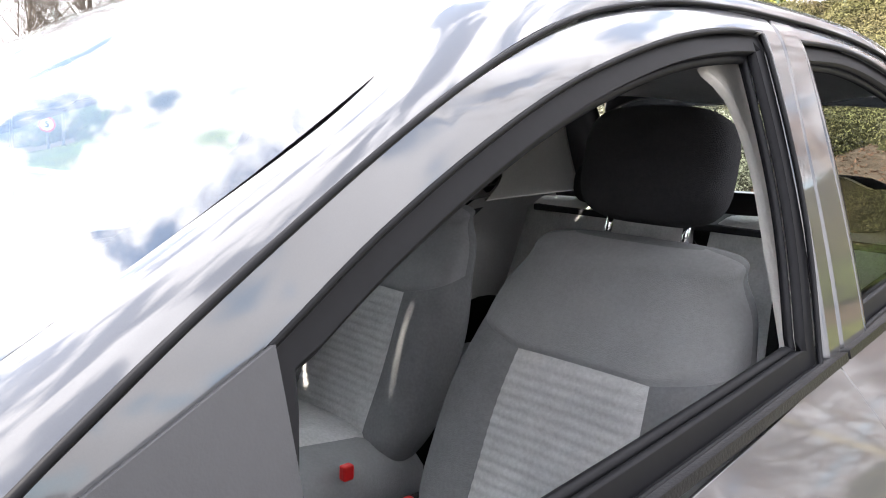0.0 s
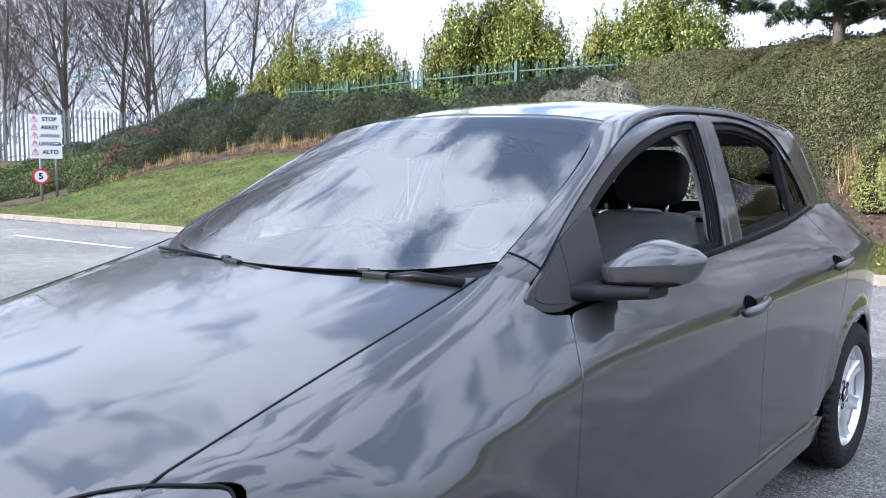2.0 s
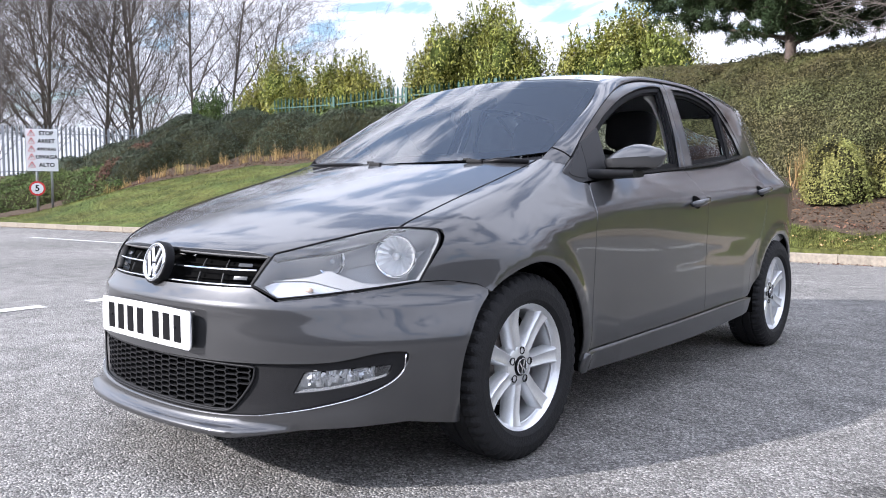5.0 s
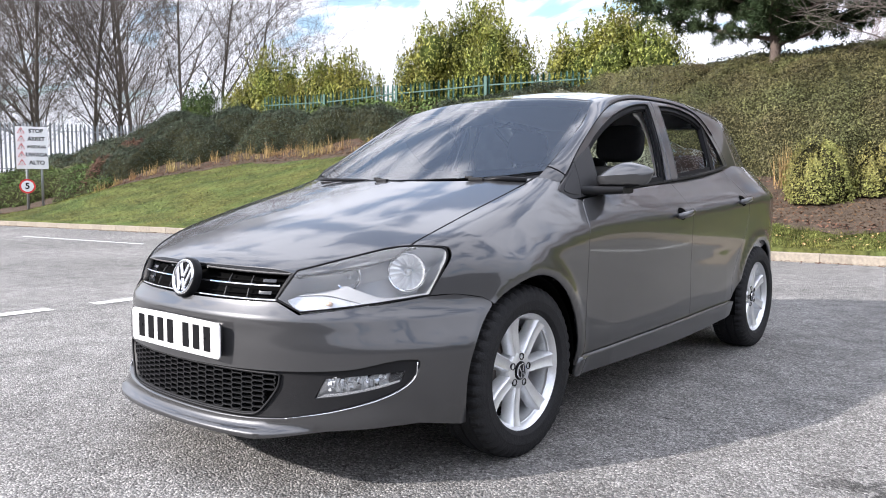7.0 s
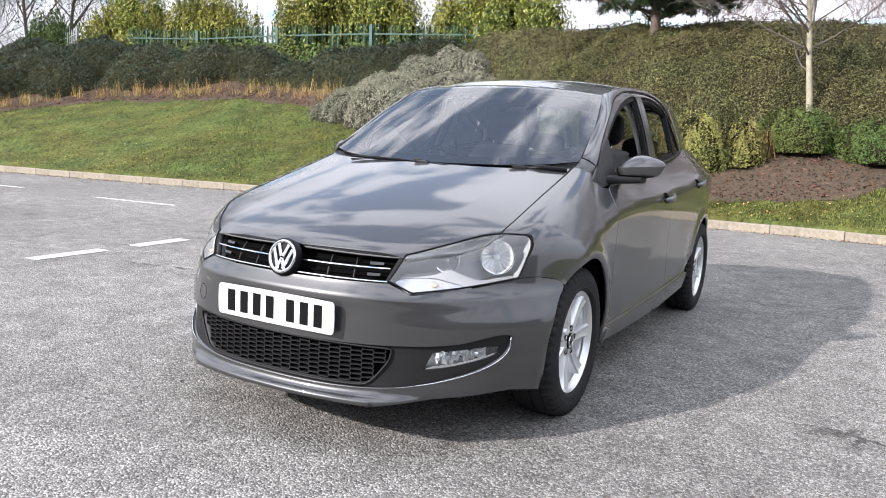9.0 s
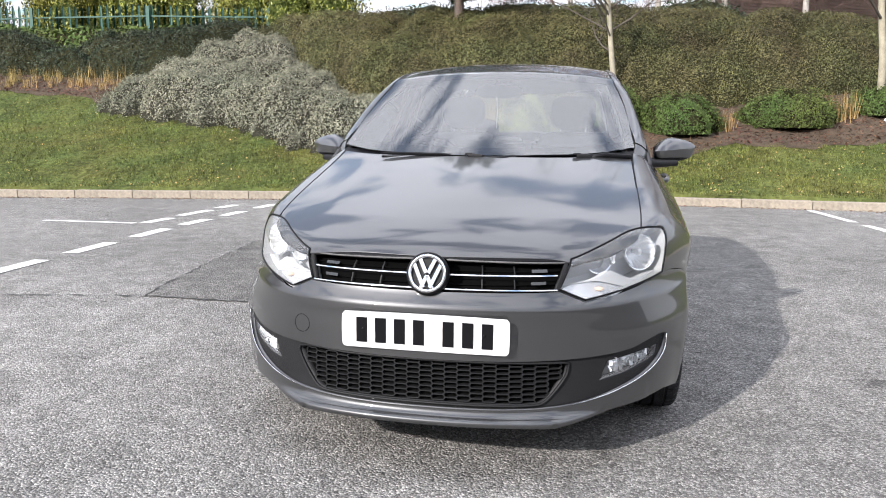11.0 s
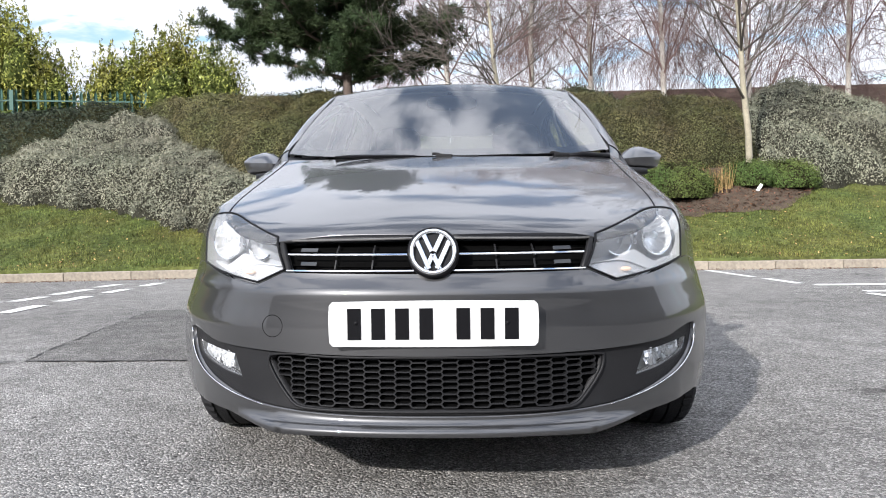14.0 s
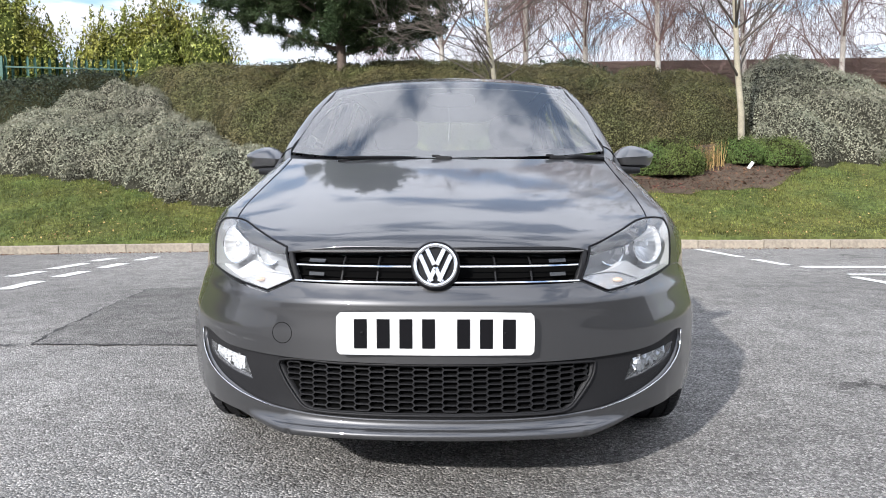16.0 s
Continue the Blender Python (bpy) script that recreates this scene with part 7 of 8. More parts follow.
def bush(x, y, rx, ry, h, leaf, per, mat, label, name="bush", seed=1, inner=None):
    """A rounded bush of its own: an uneven dark core painted as inner shade, and its leaves."""
    z0 = float(bank_z(x, y)) - 0.05
    nu, nv = 22, 11
    def shape(a, b):
        k = 1 + 0.16 * np.sin(3 * a + seed) * np.cos(2 * b + seed) + 0.10 * np.sin(7 * a - 2 * seed + 4 * b) + 0.06 * np.sin(13 * a + 9 * b + seed) - 0.12 * np.clip(0.25 - b, 0, 1) * 4
        r = np.cos(b)
        return np.stack((x + rx * k * r * np.cos(a), y + ry * k * r * np.sin(a), z0 + h * k * np.sin(b) ** 0.85), -1)
    A, B = np.meshgrid(np.linspace(0, 2 * math.pi, nu, endpoint=False), np.linspace(0.0, math.pi / 2 - 0.01, nv), indexing="ij")
    P = shape(A, B)
    cen = np.array((x, y, z0))
    P2 = cen + (P - cen) * 0.93
    fs = [((i % nu) * nv + j, ((i + 1) % nu) * nv + j, ((i + 1) % nu) * nv + j + 1, (i % nu) * nv + j + 1) for i in range(nu) for j in range(nv - 1)]
    ob = obj(name, P2.reshape(-1, 3), fs, inner or SHRUB_SHADE)
    tagged(ob, label, "bush")
    n = per
    a, b = RNG.uniform(0, 2 * math.pi, n), np.arcsin(RNG.uniform(0, 1, n))
    pos = shape(a, b)
    nor = (pos - cen) / np.array((rx, ry, h)) ** 2
    nor /= np.linalg.norm(nor, axis=1)[:, None]
    pos = pos + nor * RNG.normal(0, 0.035, n)[:, None]
    leaves("foliage", pos, nor, leaf, mat, ob, "", 0.6, 0.5)
    return ob


bush(-0.95, 11.55, 0.50, 0.45, 0.82, 0.036, 13000, GOLDLEAF, "rounded golden-green bush in the mulch bed", seed=1)
bush(-0.20, 11.75, 0.30, 0.35, 0.66, 0.036, 7200, GOLDLEAF, "small golden-green bush in the mulch bed", seed=4)
bush(0.55, 12.25, 0.62, 0.5, 0.66, 0.036, 13000, JUNIPER, "low green bush in the mulch bed", seed=2)
bush(1.75, 12.25, 0.75, 0.5, 0.62, 0.036, 15000, JUNIPER, "low spreading green bush in the mulch bed", seed=6)
bush(3.75, 12.75, 0.85, 0.55, 0.58, 0.036, 16000, JUNIPER, "low spreading green bush in the mulch bed", seed=3)
bush(5.30, 13.15, 0.42, 0.42, 0.45, 0.036, 8400, JUNIPER, "small green bush at the foot of a tree", seed=5)
bush(6.05, 13.25, 0.60, 0.45, 0.50, 0.036, 11000, JUNIPER, "low green bush at the foot of a tree", seed=8)


def tuft(x, y, h, n, spread, label="tuft of dry straw-coloured grass", mat=None):
    z = float(bank_z(x, y))
    a = RNG.uniform(0, 2 * math.pi, n)
    lean = RNG.uniform(0.05, 0.45, n)
    d = np.c_[np.cos(a) * lean, np.sin(a) * lean, np.ones(n)]
    L = (h * RNG.uniform(0.5, 1.1, n))[:, None]
    base = np.c_[x + RNG.normal(0, spread, n), y + RNG.normal(0, spread, n), np.full(n, z)]
    side = np.c_[-np.sin(a), np.cos(a), np.zeros(n)] * 0.006
    v = np.stack((base - side, base + side, base + d * L), 1).reshape(-1, 3)
    ob = obj("dry_grass", v, [(3 * i, 3 * i + 1, 3 * i + 2) for i in range(n)], mat or STRAW, smooth=False)
    tagged(ob, label, "grass tuft", "dry grass tufts")


for i in range(150):
    u = RNG.uniform(0, 1)
    x = -22 + 11.5 * u
    d = float(lawn_d(x)) + RNG.uniform(0.35, 1.3)
    tuft(x, float(kerb_y(x)) + d, RNG.uniform(0.18, 0.5), int(RNG.integers(8, 26)), 0.06)
for x, y, h in ((4.55, 12.75, 0.5), (4.75, 12.9, 0.55), (4.35, 12.95, 0.5), (0.02, 11.9, 0.55), (0.12, 12.0, 0.5), (-1.55, 11.9, 0.8), (2.6, 12.4, 0.45)):
    tuft(x, y, h, 80, 0.07)

# Grass blades on the lawn, bark chips on the bed: too many to count
n = 170000
x = np.concatenate((RNG.uniform(-22, 11, n // 2), RNG.uniform(-12, 9, n - n // 2)))
d = 0.14 + RNG.uniform(0, 1, n) ** 0.8 * (lawn_d(x) - 0.05)
y = kerb_y(x) + d
a = RNG.uniform(0, 2 * math.pi, n)
lean = RNG.uniform(0.1, 0.9, n)
base = np.c_[x, y, bank_z(x, y) - 0.004]
h = (0.032 * RNG.uniform(0.5, 1.5, n) * (1 + 0.35 * lumpy(x, y, 2.3, 4) + 0.45 * lumpy(x, y, 9.0, 7)))[:, None]
side = np.c_[-np.sin(a), np.cos(a), np.zeros(n)] * 0.006
tipd = np.c_[np.cos(a) * lean, np.sin(a) * lean, np.ones(n)]
v = np.stack((base - side, base + side, base + tipd * h), 1).reshape(-1, 3)
me = bpy.data.meshes.new("grass")
me.vertices.add(n * 3)
me.loops.add(n * 3)
me.polygons.add(n)
me.vertices.foreach_set("co", v.ravel())
me.loops.foreach_set("vertex_index", np.arange(n * 3, dtype=np.int32))
me.polygons.foreach_set("loop_start", np.arange(0, n * 3, 3, dtype=np.int32))
me.polygons.foreach_set("loop_total", np.full(n, 3, dtype=np.int32))
me.update(calc_edges=True)
me.materials.append(BLADE)
tagged(new("grass", me), "short green grass on the bank", "grass", kind="stuff")
n = 36000
x = np.concatenate((RNG.uniform(-24, -3, n * 2 // 3), RNG.uniform(-3, 9, n - n * 2 // 3)))
y = kerb_y(x) + lawn_d(x) + RNG.uniform(0.02, 1, n) * 3.0
pos = np.c_[x, y, bank_z(x, y) + 0.045]
chips = leaves("bark_chips", pos, np.tile((0, -0.2, 1.0), (n, 1)), 0.06, CHIP, None, "", 0.5, 0.35)
tagged(chips, "brown bark chips lying on the bed", "bark chips", kind="stuff")

n = 2600
x = RNG.uniform(-22, 9, n)
y = kerb_y(x) - 0.02 - np.abs(RNG.normal(0, 0.10, n))
litter = leaves("gutter_litter", np.c_[x, y, np.full(n, 0.012)], np.tile((0, 0, 1.0), (n, 1)), 0.032, CHIP, None, "", 0.35, 0.5)
tagged(litter, "dry brown leaves and grit along the kerb", "leaf litter", kind="stuff")
n = 1500
x = RNG.uniform(-14, 9, n)
y = kerb_y(x) + 0.2 + RNG.uniform(0, 1, n) * (lawn_d(x) - 0.2)
fallen = leaves("fallen_leaves", np.c_[x, y, bank_z(x, y) + 0.03], np.tile((0, -0.2, 1.0), (n, 1)), 0.035, STRAW, None, "", 0.5, 0.5)
tagged(fallen, "pale dry leaves scattered on the grass", "fallen leaves", kind="stuff")

# ---- trees ----
BARK = material("pine_bark", (0.125, 0.095, 0.078), 0.9, 0, 0.4, 6, 0.9, 25, dist=0.03)
PALE = material("pale_bark", (0.30, 0.27, 0.20), 0.85, 0, 0.35, 7, 0.6, 40, dist=0.01)
TWIG = material("bare_twig", (0.105, 0.088, 0.074), 0.9, 0, 0.3, 3)
BIRCH = material("birch_bark", (0.36, 0.33, 0.30), 0.8, 0, 0.4, 5, 0.5, 30)
BIRCHTWIG = material("birch_twig", (0.15, 0.095, 0.085), 0.9, 0, 0.3, 3)
NEEDLE = leafmat("pine_needle", (0.042, 0.062, 0.026), 0.5, 0.7)


class Branches:
    """Collects tapered limbs as one mesh."""
    def __init__(self):
        self.v, self.f = [], []

    def limb(self, pts, radii, sides):
        start = len(self.v)
        up = None
        for i, p in enumerate(pts):
            d = (pts[min(i + 1, len(pts) - 1)] - pts[max(i - 1, 0)])
            d = d.normalized() if d.length > 1e-6 else Vector((0, 0, 1))
            up = d.orthogonal().normalized() if up is None else (up - d * up.dot(d))
            up = up.normalized() if up.length > 1e-5 else d.orthogonal().normalized()
            w = d.cross(up)
            for k in range(sides):
                a = 2 * math.pi * k / sides
                self.v.append(p + radii[i] * (math.cos(a) * up + math.sin(a) * w))
        for i in range(len(pts) - 1):
            for k in range(sides):
                a, b = start + i * sides + k, start + i * sides + (k + 1) % sides
                self.f.append((a, b, b + sides, a + sides))

    def build(self, name, mat, parent, label=""):
        return obj(name, self.v, self.f, mat, parent, label)


def grow(br, rnd, p, d, length, radius, level, opt):
    """One limb and the limbs that spring from it."""
    n = (6, 4, 4, 3, 2)[level]
    pts, rad = [p.copy()], [radius]
    q, dd = p.copy(), d.normalized()
    for i in range(n):
        bend = Vector((rnd.gauss(0, 1), rnd.gauss(0, 1), rnd.gauss(0, 1))) * opt["wobble"] * (1 if level else 0.4)
        dd = (dd + bend + Vector((0, 0, opt["lift"] if level < opt["droop_from"] else -opt["droop"]))).normalized()
        q = q + dd * (length / n)
        pts.append(q.copy())
        rad.append(radius * (1 - 0.75 * (i + 1) / n) if level else radius * (1 - 0.55 * (i + 1) / n))
    br[0 if level <= opt["thick"] else 1].limb(pts, rad, max(3, 7 - 2 * level))
    if level >= opt["levels"]:
        return
    kids = opt["kids"][level]
    for k in range(kids):
        u = rnd.uniform(opt["from"][level], 1.0) if k else 1.0
        i = min(int(u * n), n - 1)
        at = pts[i].lerp(pts[i + 1], u * n - i)
        axis = (pts[i + 1] - pts[i]).normalized()
        side = axis.orthogonal().normalized()
        side.rotate(Matrix.Rotation(rnd.uniform(0, 2 * math.pi), 3, axis))
        out = (axis * math.cos(opt["angle"][level]) + side * math.sin(opt["angle"][level]) * rnd.uniform(0.7, 1.2))
        grow(br, rnd, at, out, length * opt["shrink"][level] * rnd.uniform(0.7, 1.15), max(radius * opt["thin"][level] * (1 - 0.5 * u), opt["least"]), level + 1, opt)


def bare_tree(name, x, y, height, radius, opt, seed, mats, label, lean=(0, 0), z=None):
    rnd = random.Random(seed)
    z = float(bank_z(x, y)) - 0.05 if z is None else z
    br = (Branches(), Branches())
    grow(br, rnd, Vector((x, y, z)), Vector((lean[0], lean[1], 1)), height, radius, 0, opt)
    ob = br[0].build(name, mats[0], None)
    tagged(ob, label, "tree")
    br[1].build("twig_mass", mats[1], ob, "fine bare twigs")
    return ob


YOUNG = dict(wobble=0.10, lift=0.15, droop_from=9, droop=0.0, thick=0, levels=4, kids=[28, 6, 5, 3], angle=[1.12, 0.6, 0.6, 0.5], shrink=[0.60, 0.50, 0.50, 0.5], thin=[0.42, 0.55, 0.6, 0.6], least=0.0075)
YOUNG["from"] = [0.27, 0.25, 0.2, 0.2]
SPRAWL = dict(wobble=0.10, lift=0.04, droop_from=9, droop=0.0, thick=0, levels=3, kids=[30, 8, 6], angle=[1.15, 0.6, 0.6], shrink=[0.72, 0.42, 0.45], thin=[0.34, 0.5, 0.6], least=0.006)
SPRAWL["from"] = [0.25, 0.25, 0.2]
bare_tree("young_tree", 5.45, 13.55, 5.2, 0.072, YOUNG, 5, (PALE, TWIG), "young bare tree with a pale straight trunk")
bare_tree("small_bare_tree", 0.64, 12.9, 3.6, 0.060, SPRAWL, 11, (PALE, TWIG), "small leafless tree with thin spreading branches", (-0.05, 0.0))
WOOD = dict(wobble=0.08, lift=0.06, droop_from=9, droop=0.0, thick=1, levels=4, kids=[16, 8, 6, 4], angle=[0.75, 0.65, 0.65, 0.65], shrink=[0.60, 0.52, 0.55, 0.6], thin=[0.50, 0.5, 0.5, 0.6], least=0.0075)
WOOD["from"] = [0.05, 0.15, 0.15, 0.1]
wood = [bare_tree("bare_tree", 0, 0, 10.5, 0.11, WOOD, 31 + i, (TWIG, TWIG), "tall leafless tree behind the fence", (0.05 * (-1) ** i, 0), 0.0) for i in range(3)]
spots = ((-46, 14.5, 1.0), (-42.5, 16.5, 1.05), (-40, 18.5, 0.98), (-37.5, 19.5, 1.05), (-35.0, 21.0, 0.9), (-49, 19, 1.08), (-38, 25, 1.0), (-44, 22, 1.08), (-33.5, 24.5, 0.82), (-52, 14, 1.0), (-44, 13.6, 0.5), (-41, 16.2, 0.45), (-38.5, 17.6, 0.5), (-36.0, 18.9, 0.42), (-47.5, 15.5, 0.5), (-40.5, 20.5, 1.0), (-46, 18, 1.0))
for i, (x, y, k) in enumerate(spots):
    at = pose(x, y, float(bank_z(x, y)) - 0.05, 0, 0, 67 * i) @ Matrix.Scale(k, 4)
    if i < 3:
        wood[i].matrix_basis = at
    else:
        copy_thing(wood[i % 3], at)
WEEP = dict(wobble=0.07, lift=0.05, droop_from=2, droop=0.32, thick=0, levels=4, kids=[17, 7, 7, 4], angle=[0.75, 0.7, 0.5, 0.5], shrink=[0.40, 0.55, 0.8, 0.8], thin=[0.40, 0.5, 0.5, 0.6], least=0.009)
WEEP["from"] = [0.2, 0.2, 0.2, 0.1]
for i, (x, y, h) in enumerate(((-1.2, 34, 11), (2.4, 33, 12), (5.4, 34, 12.5), (8.6, 33.5, 12), (13.0, 35, 12), (16.8, 34, 12.5), (20.5, 35, 12))):
    bare_tree("birch_tree", x, y, h, 0.15, WEEP, 61 + i, (BIRCH, BIRCHTWIG), "leafless weeping birch with a pale trunk")


def pine(x, y, height):
    rnd = random.Random(3)
    z = float(bank_z(x, y)) - 0.05
    br = (Branches(), Branches())
    trunk = [Vector((x + 0.05 * math.sin(i), y, z + height * i / 10)) for i in range(11)]
    br[0].limb(trunk, [0.125 - 0.0100 * i for i in range(11)], 12)
    tips = []
    for k in range(54):
        u = 0.20 + 0.78 * k / 53
        i = min(int(u * 10), 9)
        at = trunk[i].lerp(trunk[i + 1], u * 10 - i)
        a = k * 2.4 + rnd.uniform(-0.4, 0.4)
        L = (2.8 if u < 0.3 else 2.8 * (1.08 - u) + 0.5) * rnd.uniform(0.7, 1.1)
        if k == 1:
            a, L = 2.95, 3.4
        if k == 0:
            a, L = 0.1, 2.5
        d = Vector((math.cos(a), math.sin(a), 0.18 + 0.3 * u))
        pts, q = [at.copy()], at.copy()
        for s_ in range(6):
            d = (d + Vector((rnd.gauss(0, 0.10), rnd.gauss(0, 0.10), rnd.gauss(0.03, 0.07)))).normalized()
            q = q + d * L / 6
            pts.append(q.copy())
        br[0].limb(pts, [0.05 * (1 - u * 0.5) * (1 - 0.13 * s_) + 0.004 for s_ in range(7)], 6)
        for s_ in range(1, 7):
            for _ in range(10 if s_ > 2 else 6):
                side = Vector((rnd.gauss(0, 1), rnd.gauss(0, 1), rnd.gauss(0.25, 0.5))).normalized()
                tip = pts[s_] + side * rnd.uniform(0.15, 0.55)
                br[1].limb([pts[s_], tip], [0.012, 0.006], 3)
                tips.append((tip, (tip - pts[s_]).normalized()))
                tips.append((pts[s_].lerp(tip, 0.6), (tip - pts[s_]).normalized()))
    ob = br[0].build("pine_tree", BARK, None)
    tagged(ob, "tall dark pine with a reddish trunk on the bank", "tree")
    br[1].build("twig_mass", BARK, ob)
    m = 90
    P = np.repeat(np.array([t[0] for t in tips]), m, 0)
    D = np.repeat(np.array([t[1] for t in tips]), m, 0)
    R = RNG.normal(0, 1, P.shape)
    way = D * 0.55 + R / np.linalg.norm(R, axis=1)[:, None]
    way /= np.linalg.norm(way, axis=1)[:, None]
    pos = P + way * 0.07 + RNG.normal(0, 0.035, P.shape)
    nor = np.cross(way, RNG.normal(0, 1, P.shape))
    leaves("needles", pos, nor, 0.15, NEEDLE, ob, "dark green needle clusters", 0.01, 0.10, 0.3, along=way * 3)


pine(-2.92, 15.4, 6.1)


def laurel(x, y, width, height, heads, mat, seed, label):
    """A full evergreen bush: rounded leafy heads round a dark core painted as inner shade, with shoots that stand out
    at the top.
    """
    rnd = np.random.default_rng(seed)
    z = float(bank_z(x, y)) - 0.05
    br = Branches()
    br.limb([Vector((x, y, z)), Vector((x, y, z + height * 0.6))], [0.09, 0.04], 6)
    pos, nor, alo, hv, hf = [], [], [], [], []
    for k in range(heads):
        u = (k + 0.5) / heads
        bx = x + (u - 0.5) * width * 0.86 + rnd.normal(0, 0.12)
        by = y + rnd.uniform(-0.5, 0.5)
        level = k % 3
        h = height * (1 - 0.42 * abs(2 * u - 1) ** 2.2) * (1.0, 0.86, 0.60)[level] * rnd.uniform(0.76, 1.06)
        r = rnd.uniform(0.62, 0.88) * (0.8, 1.0, 1.1)[level]
        ry, rz = r * 0.9, r * rnd.uniform(1.3, 1.8)
        c = np.array((bx, by - 0.25 * level, z + max(h - rz, rz * 0.6)))
        br.limb([Vector((x + (bx - x) * 0.4, y, z)), Vector(c)], [0.04, 0.02], 4)
        nu, nv, k0 = 12, 8, len(hv)
        for i in range(nu):
            for j in range(nv):
                a, b = 2 * math.pi * i / nu, -math.pi / 2 + math.pi * j / (nv - 1)
                hv.append(c + np.array((r * math.cos(a) * math.cos(b), ry * math.sin(a) * math.cos(b), rz * math.sin(b))) * 0.72)
        for i in range(nu):
            for j in range(nv - 1):
                a, b = k0 + i * nv + j, k0 + ((i + 1) % nu) * nv + j
                hf.append((a, b, b + 1, a + 1))
        m = int(2300 * r * rz)
        w = rnd.normal(0, 1, (m, 3))
        w /= np.linalg.norm(w, axis=1)[:, None]
        lump = 1 + 0.16 * np.sin(6 * w[:, 0] + 5 * w[:, 2] + k) * np.sin(7 * w[:, 1] - 4 * w[:, 2])
        pos.append(c + w * np.array((r, ry, rz)) * (lump * rnd.uniform(0.86, 1.10, m))[:, None])
        nor.append(w * 0.8 + np.array((0, 0, 0.5)))
        alo.append(w * 0.6 + np.array((0, 0, 0.9)))
        for _ in range(17 if level == 0 else 6):
            tip = c + np.array((rnd.normal(0, 0.5) * r, rnd.normal(0, 0.4) * ry, rz * rnd.uniform(0.4, 0.8)))
            L, q = rnd.uniform(0.4, 1.2), 44
            t = rnd.uniform(0, 1, q)
            a = rnd.uniform(0, 2 * math.pi, q)
            o = np.c_[np.cos(a), np.sin(a), np.zeros(q)]
            pos.append(tip + np.c_[np.zeros(q), np.zeros(q), t * L] + o * (0.17 * (1.12 - t))[:, None])
            nor.append(o * 0.6 + np.array((0, 0, 0.6)))
            alo.append(o * 0.6 + np.array((0, 0, 1.2)))
    ob = br.build("laurel_bush", TWIG, None)
    tagged(ob, label, "laurel", "laurels behind the fence")
    obj("heart", hv, hf, LAUREL_SHADE, ob)
    leaves("foliage", np.vstack(pos), np.vstack(nor), 0.105, mat, ob, "", 0.5, 0.42, 0.35, along=np.vstack(alo) * 1.5)


laurel(-9.1, 19.8, 4.6, 3.05, 18, LAURELLEAF, 1, "bright green upright laurel behind the fence")
laurel(-14.3, 19.3, 5.8, 4.2, 23, LAURELLEAF, 3, "tall bright green laurel behind the fence")
laurel(-20.0, 18.6, 4.0, 3.0, 16, LAURELLEAF, 5, "bright green laurel behind the fence")
laurel(-24.0, 18.4, 4.2, 3.2, 17, LAURELLEAF, 6, "yellowish-green laurel behind the fence")
laurel(-28.6, 18.4, 5.2, 3.1, 20, LAURELDARK, 7, "dark green laurel behind the fence")
laurel(16.5, 21.5, 1.8, 1.9, 5, LAURELLEAF, 8, "bright green laurel by the far fence")

# ---- palisade fences ----
FENCE_G = material("green_steel", (0.018, 0.075, 0.055), 0.5, 0.1, 0.2, 4)
FENCE_S = material("galvanised_steel", (0.30, 0.315, 0.33), 0.5, 0.3, 0.2, 4)
def pale_mesh(h, mat):
    """One pale: a folded strip with a pointed head."""
    bm = bmesh.new()
    pr = [(-0.040, 0.010), (-0.014, -0.006), (0.014, -0.006), (0.040, 0.010)]
    bot = [bm.verts.new((a, b, 0)) for a, b in pr]
    top = [bm.verts.new((a, b, h - 0.09)) for a, b in pr]
    tip = [bm.verts.new((a * 0.25, b, h)) for a, b in pr]
    for p, q in ((bot, top), (top, tip)):
        for k in range(3):
            bm.faces.new((p[k], p[k + 1], q[k + 1], q[k]))
    bmesh.ops.solidify(bm, geom=bm.faces[:], thickness=0.003)
    me = bpy.data.meshes.new("pale")
    bm.to_mesh(me)
    bm.free()
    me.materials.append(mat)
    return me


def fence(pts, h, mat, label, gap=0.155):
    ob = thing("palisade_fence", label, "fence")
    pm = pale_mesh(h, mat)
    for (x0, y0), (x1, y1) in zip(pts, pts[1:]):
        L = math.hypot(x1 - x0, y1 - y0)
        ang = math.degrees(math.atan2(y1 - y0, x1 - x0))
        n = int(L / gap)
        for i in range(n):
            x, y = x0 + (x1 - x0) * i / n, y0 + (y1 - y0) * i / n
            o = new("pale", pm)
            o.parent = ob
            o.matrix_basis = pose(x, y, float(bank_z(x, y)) - 0.02, 0, 0, ang)
        k = max(1, int(L / 2.75))
        for i in range(k):
            a, b = i / k, (i + 1) / k
            pa = [(x0 + (x1 - x0) * u, y0 + (y1 - y0) * u) for u in (a, b)]
            za = [float(bank_z(*p)) for p in pa]
            for hh in (0.25, h - 0.35):
                bm = bmesh.new()
                tube(bm, [(*pa[0], za[0] + hh), (*pa[1], za[1] + hh)], 0.028, 4)
                part("rail", bm, mat, ob)
            bm = bmesh.new()
            box(bm, (0, 0.05, h * 0.48), (0.10, 0.055, h * 0.97), pose(pa[0][0], pa[0][1], za[0] - 0.02, 0, 0, ang))
            part("post", bm, mat, ob)
    return ob


fence([(-6.6, 18.9), (-9.0, 18.6), (-16, 17.75), (-22.5, 16.9)], 1.55, FENCE_G, "green steel palisade fence along the bank's crest", 0.19)
fence([(-26.5, 17.8), (-31.5, 18.6), (-32.6, 15.2), (-34.2, 11.3), (-36, 7.5)], 2.3, FENCE_S, "grey galvanised palisade fence with pointed pales", 0.17)
fence([(14.5, 20.5), (22, 20.8)], 1.5, FENCE_G, "green steel palisade fence by a far hedge", 0.19)

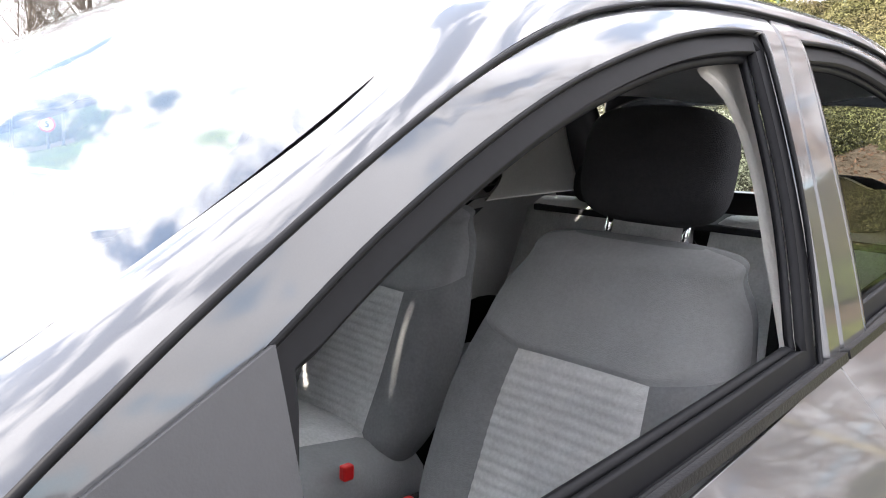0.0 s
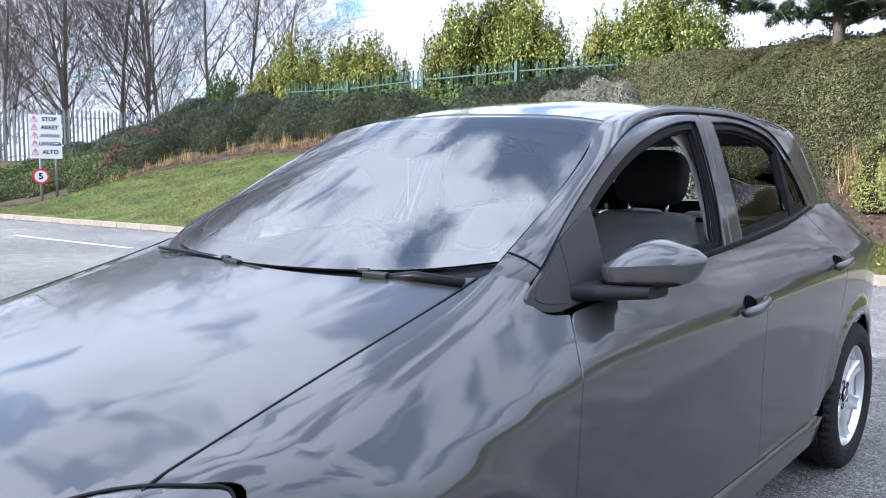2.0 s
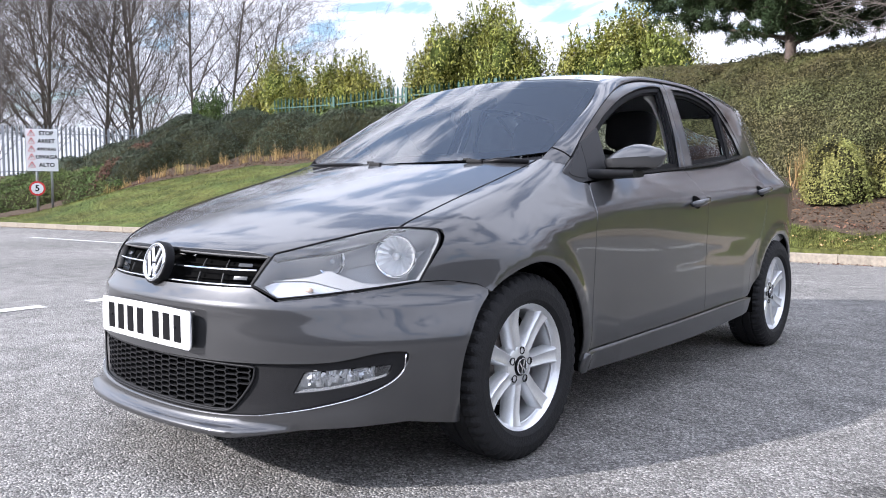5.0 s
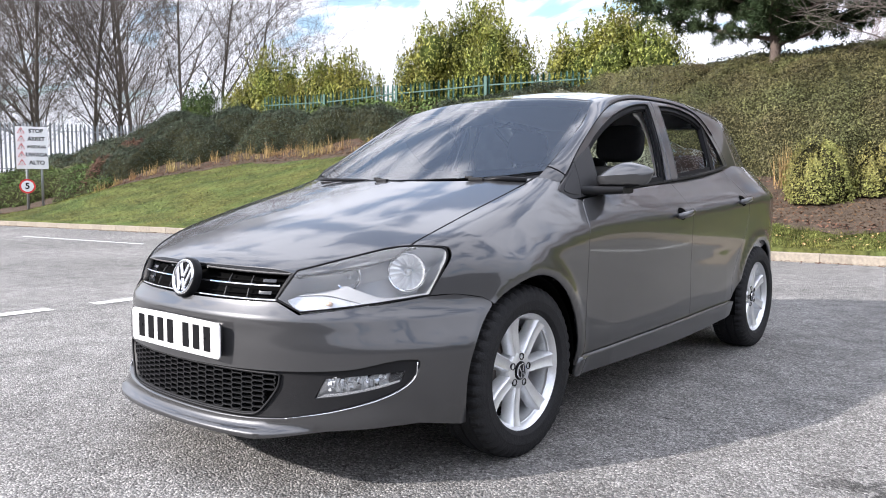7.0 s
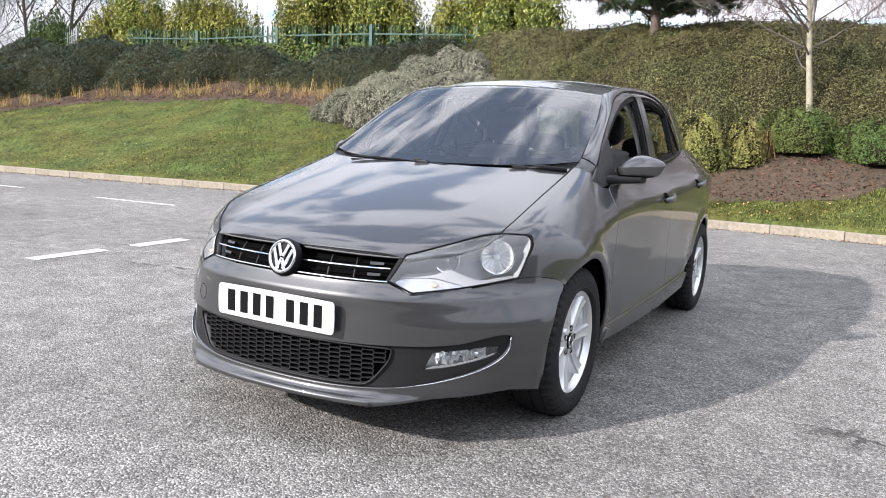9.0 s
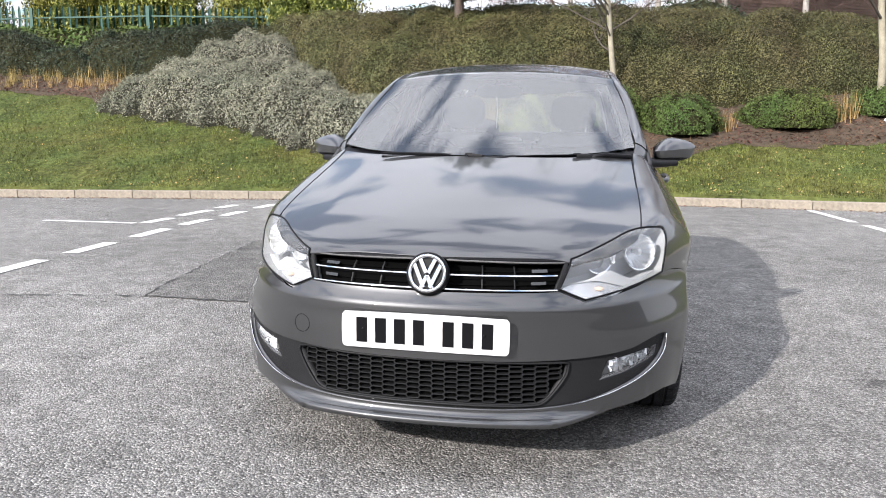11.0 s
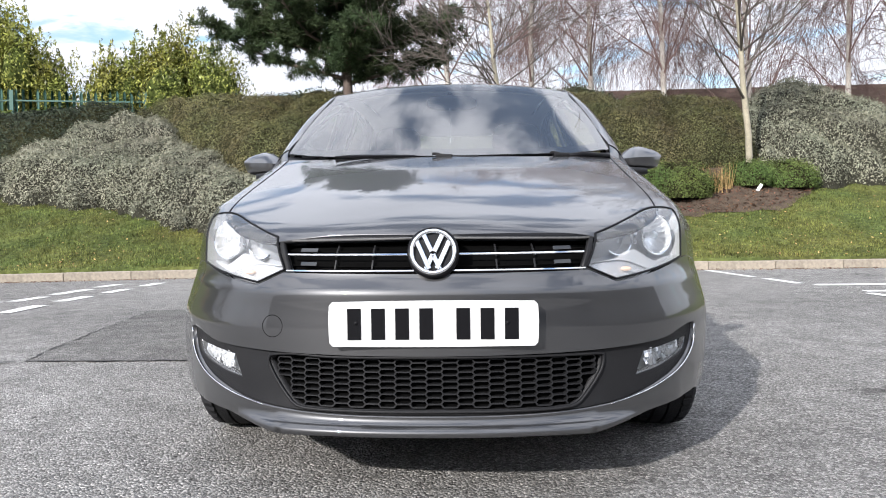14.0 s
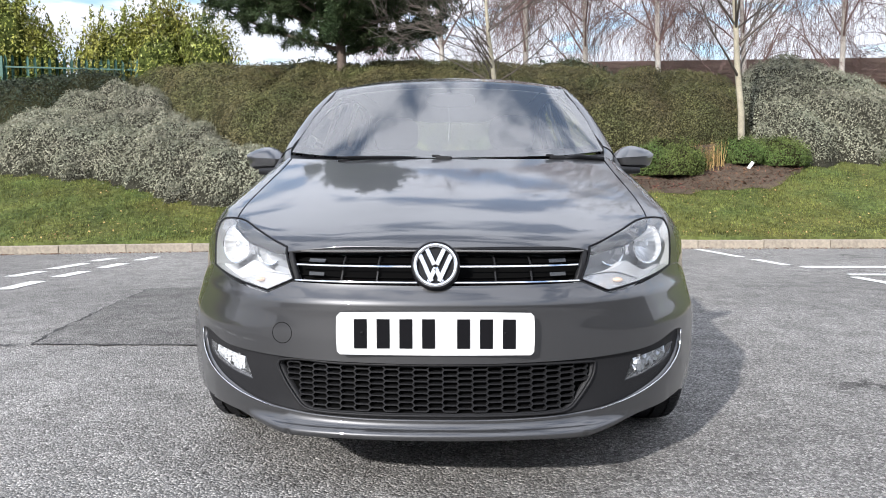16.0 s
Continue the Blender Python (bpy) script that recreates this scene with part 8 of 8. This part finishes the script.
# Low house roof far off
ROOF = material("roof_tiles", (0.15, 0.105, 0.085), 0.9, 0, 0.3, 4, 0.5, 30)
WALLB = material("far_brick", (0.30, 0.19, 0.14), 0.9, 0, 0.3, 3)
house = thing("house", "low brick house with a brown tiled roof far off", "house")
bm = bmesh.new()
box(bm, (22, 47, 4.75), (30, 6, 4.6))
part("wall", bm, WALLB, house)
bm = bmesh.new()
v = [bm.verts.new(c) for c in ((6.5, 43.6, 7.0), (37.5, 43.6, 7.0), (37.5, 47, 8.9), (6.5, 47, 8.9), (6.5, 50.4, 7.0), (37.5, 50.4, 7.0))]
bm.faces.new((v[0], v[1], v[2], v[3]))
bm.faces.new((v[3], v[2], v[5], v[4]))
bm.faces.new((v[0], v[3], v[4]))
bm.faces.new((v[1], v[5], v[2]))
bmesh.ops.solidify(bm, geom=bm.faces[:], thickness=0.12)
part("roof", bm, ROOF, house, "brown tiled roof")
for i in range(18):
    bm = bmesh.new()
    u = (i + 0.5) / 18
    box(bm, (22, 43.6 + 3.4 * u, 7.04 + 1.9 * u), (31, 0.05, 0.05))
    part("tile_course", bm, ROOF, house)
for x in (10.5, 16, 22, 28, 33):
    bm = bmesh.new()
    box(bm, (x, 43.98, 5.9), (1.6, 0.08, 1.1))
    part("window", bm, PLATE, house)

# ---- sign ----
POST = material("post_steel", (0.33, 0.35, 0.36), 0.5, 0.5, 0.15, 6)
SIGNW = material("sign_white", (0.82, 0.83, 0.84), 0.5, 0, 0.05, 4)
SIGNR = material("sign_red", (0.62, 0.03, 0.03), 0.5, 0, 0.08, 4)
sg = pose(-23.95, 8.95, 0, 0, 0, 65)
sign = thing("warning_sign", "white road sign with five warning words on two grey posts", "sign")
def text(body, size, m, mat, parent, squeeze=1.0):
    cu = bpy.data.curves.new("lettering", "FONT")
    cu.body, cu.size, cu.align_x, cu.align_y, cu.extrude, cu.offset = body, size, "CENTER", "CENTER", 0.002, 0.006 * size / 0.2
    tmp = bpy.data.objects.new("tmp", cu)
    me = bpy.data.meshes.new_from_object(tmp)
    bpy.data.objects.remove(tmp)
    me.transform(m @ Matrix.Diagonal((squeeze, 1, 1, 1)))
    me.materials.clear()
    me.materials.append(mat)
    o = new("lettering", me)
    o.parent = parent
    return o


zb = float(bank_z(-23.95, 8.95))
bm = bmesh.new()
box(bm, (0, 0, 2.30), (0.92, 0.02, 1.36), sg, 0.004)
panel = part("sign_panel", bm, SIGNW, sign, "white sign panel")
for dx in (-0.17, 0.26):
    bm = bmesh.new()
    tube(bm, [sg @ Vector((dx, 0.05, zb - 0.1)), sg @ Vector((dx, 0.05, 2.95))], 0.04, 12)
    part("post", bm, POST, sign, "", True)
for i, (w, sq) in enumerate((("STOP", 1.0), ("ARRET", 0.95), ("ANSCHLAG", 0.62), ("UWAGA", 0.95), ("ALTO", 1.0))):
    z = 2.30 + 0.54 - 0.255 * i
    text(w, 0.175 if i != 2 else 0.13, sg @ pose(0.13, -0.014, z, 90, 0, 0), INK, panel, sq if i != 2 else 0.80)
    bm = bmesh.new()
    a = [Vector((-0.30 + 0.115 * math.cos(t), -0.014, z - 0.015 + 0.115 * math.sin(t))) for t in (radians(90), radians(210), radians(330))]
    tube(bm, [sg @ q for q in (*a, a[0])], 0.014, 4)
    part("red_triangle", bm, SIGNR, panel)
    bm = bmesh.new()
    box(bm, (-0.30, -0.013, z - 0.005), (0.016, 0.006, 0.07), sg)
    part("mark", bm, INK, panel)
disc = pose(-23.95, 8.95, 0, 0, 0, 65)
bm = bmesh.new()
bmesh.ops.create_cone(bm, cap_ends=True, segments=40, radius1=0.235, radius2=0.235, depth=0.012, matrix=disc @ pose(-0.17, -0.02, 1.06, 90, 0, 0))
speed = part("speed_disc", bm, SIGNR, sign, "round red and white speed sign")
bm = bmesh.new()
bmesh.ops.create_cone(bm, cap_ends=True, segments=40, radius1=0.180, radius2=0.180, depth=0.012, matrix=disc @ pose(-0.17, -0.025, 1.06, 90, 0, 0))
part("white_disc", bm, SIGNW, speed)
text("5", 0.27, disc @ pose(-0.17, -0.034, 1.06, 90, 0, 0), INK, speed)
bm = bmesh.new()
box(bm, (0, 0, 0), (0.06, 0.04, 0.16), pose(5.35, 12.75, float(bank_z(5.35, 12.75)) + 0.1, 0, 35, 0), 0.01)
tagged(part("marker_peg", bm, SIGNW), "small white marker peg in the mulch", "marker")
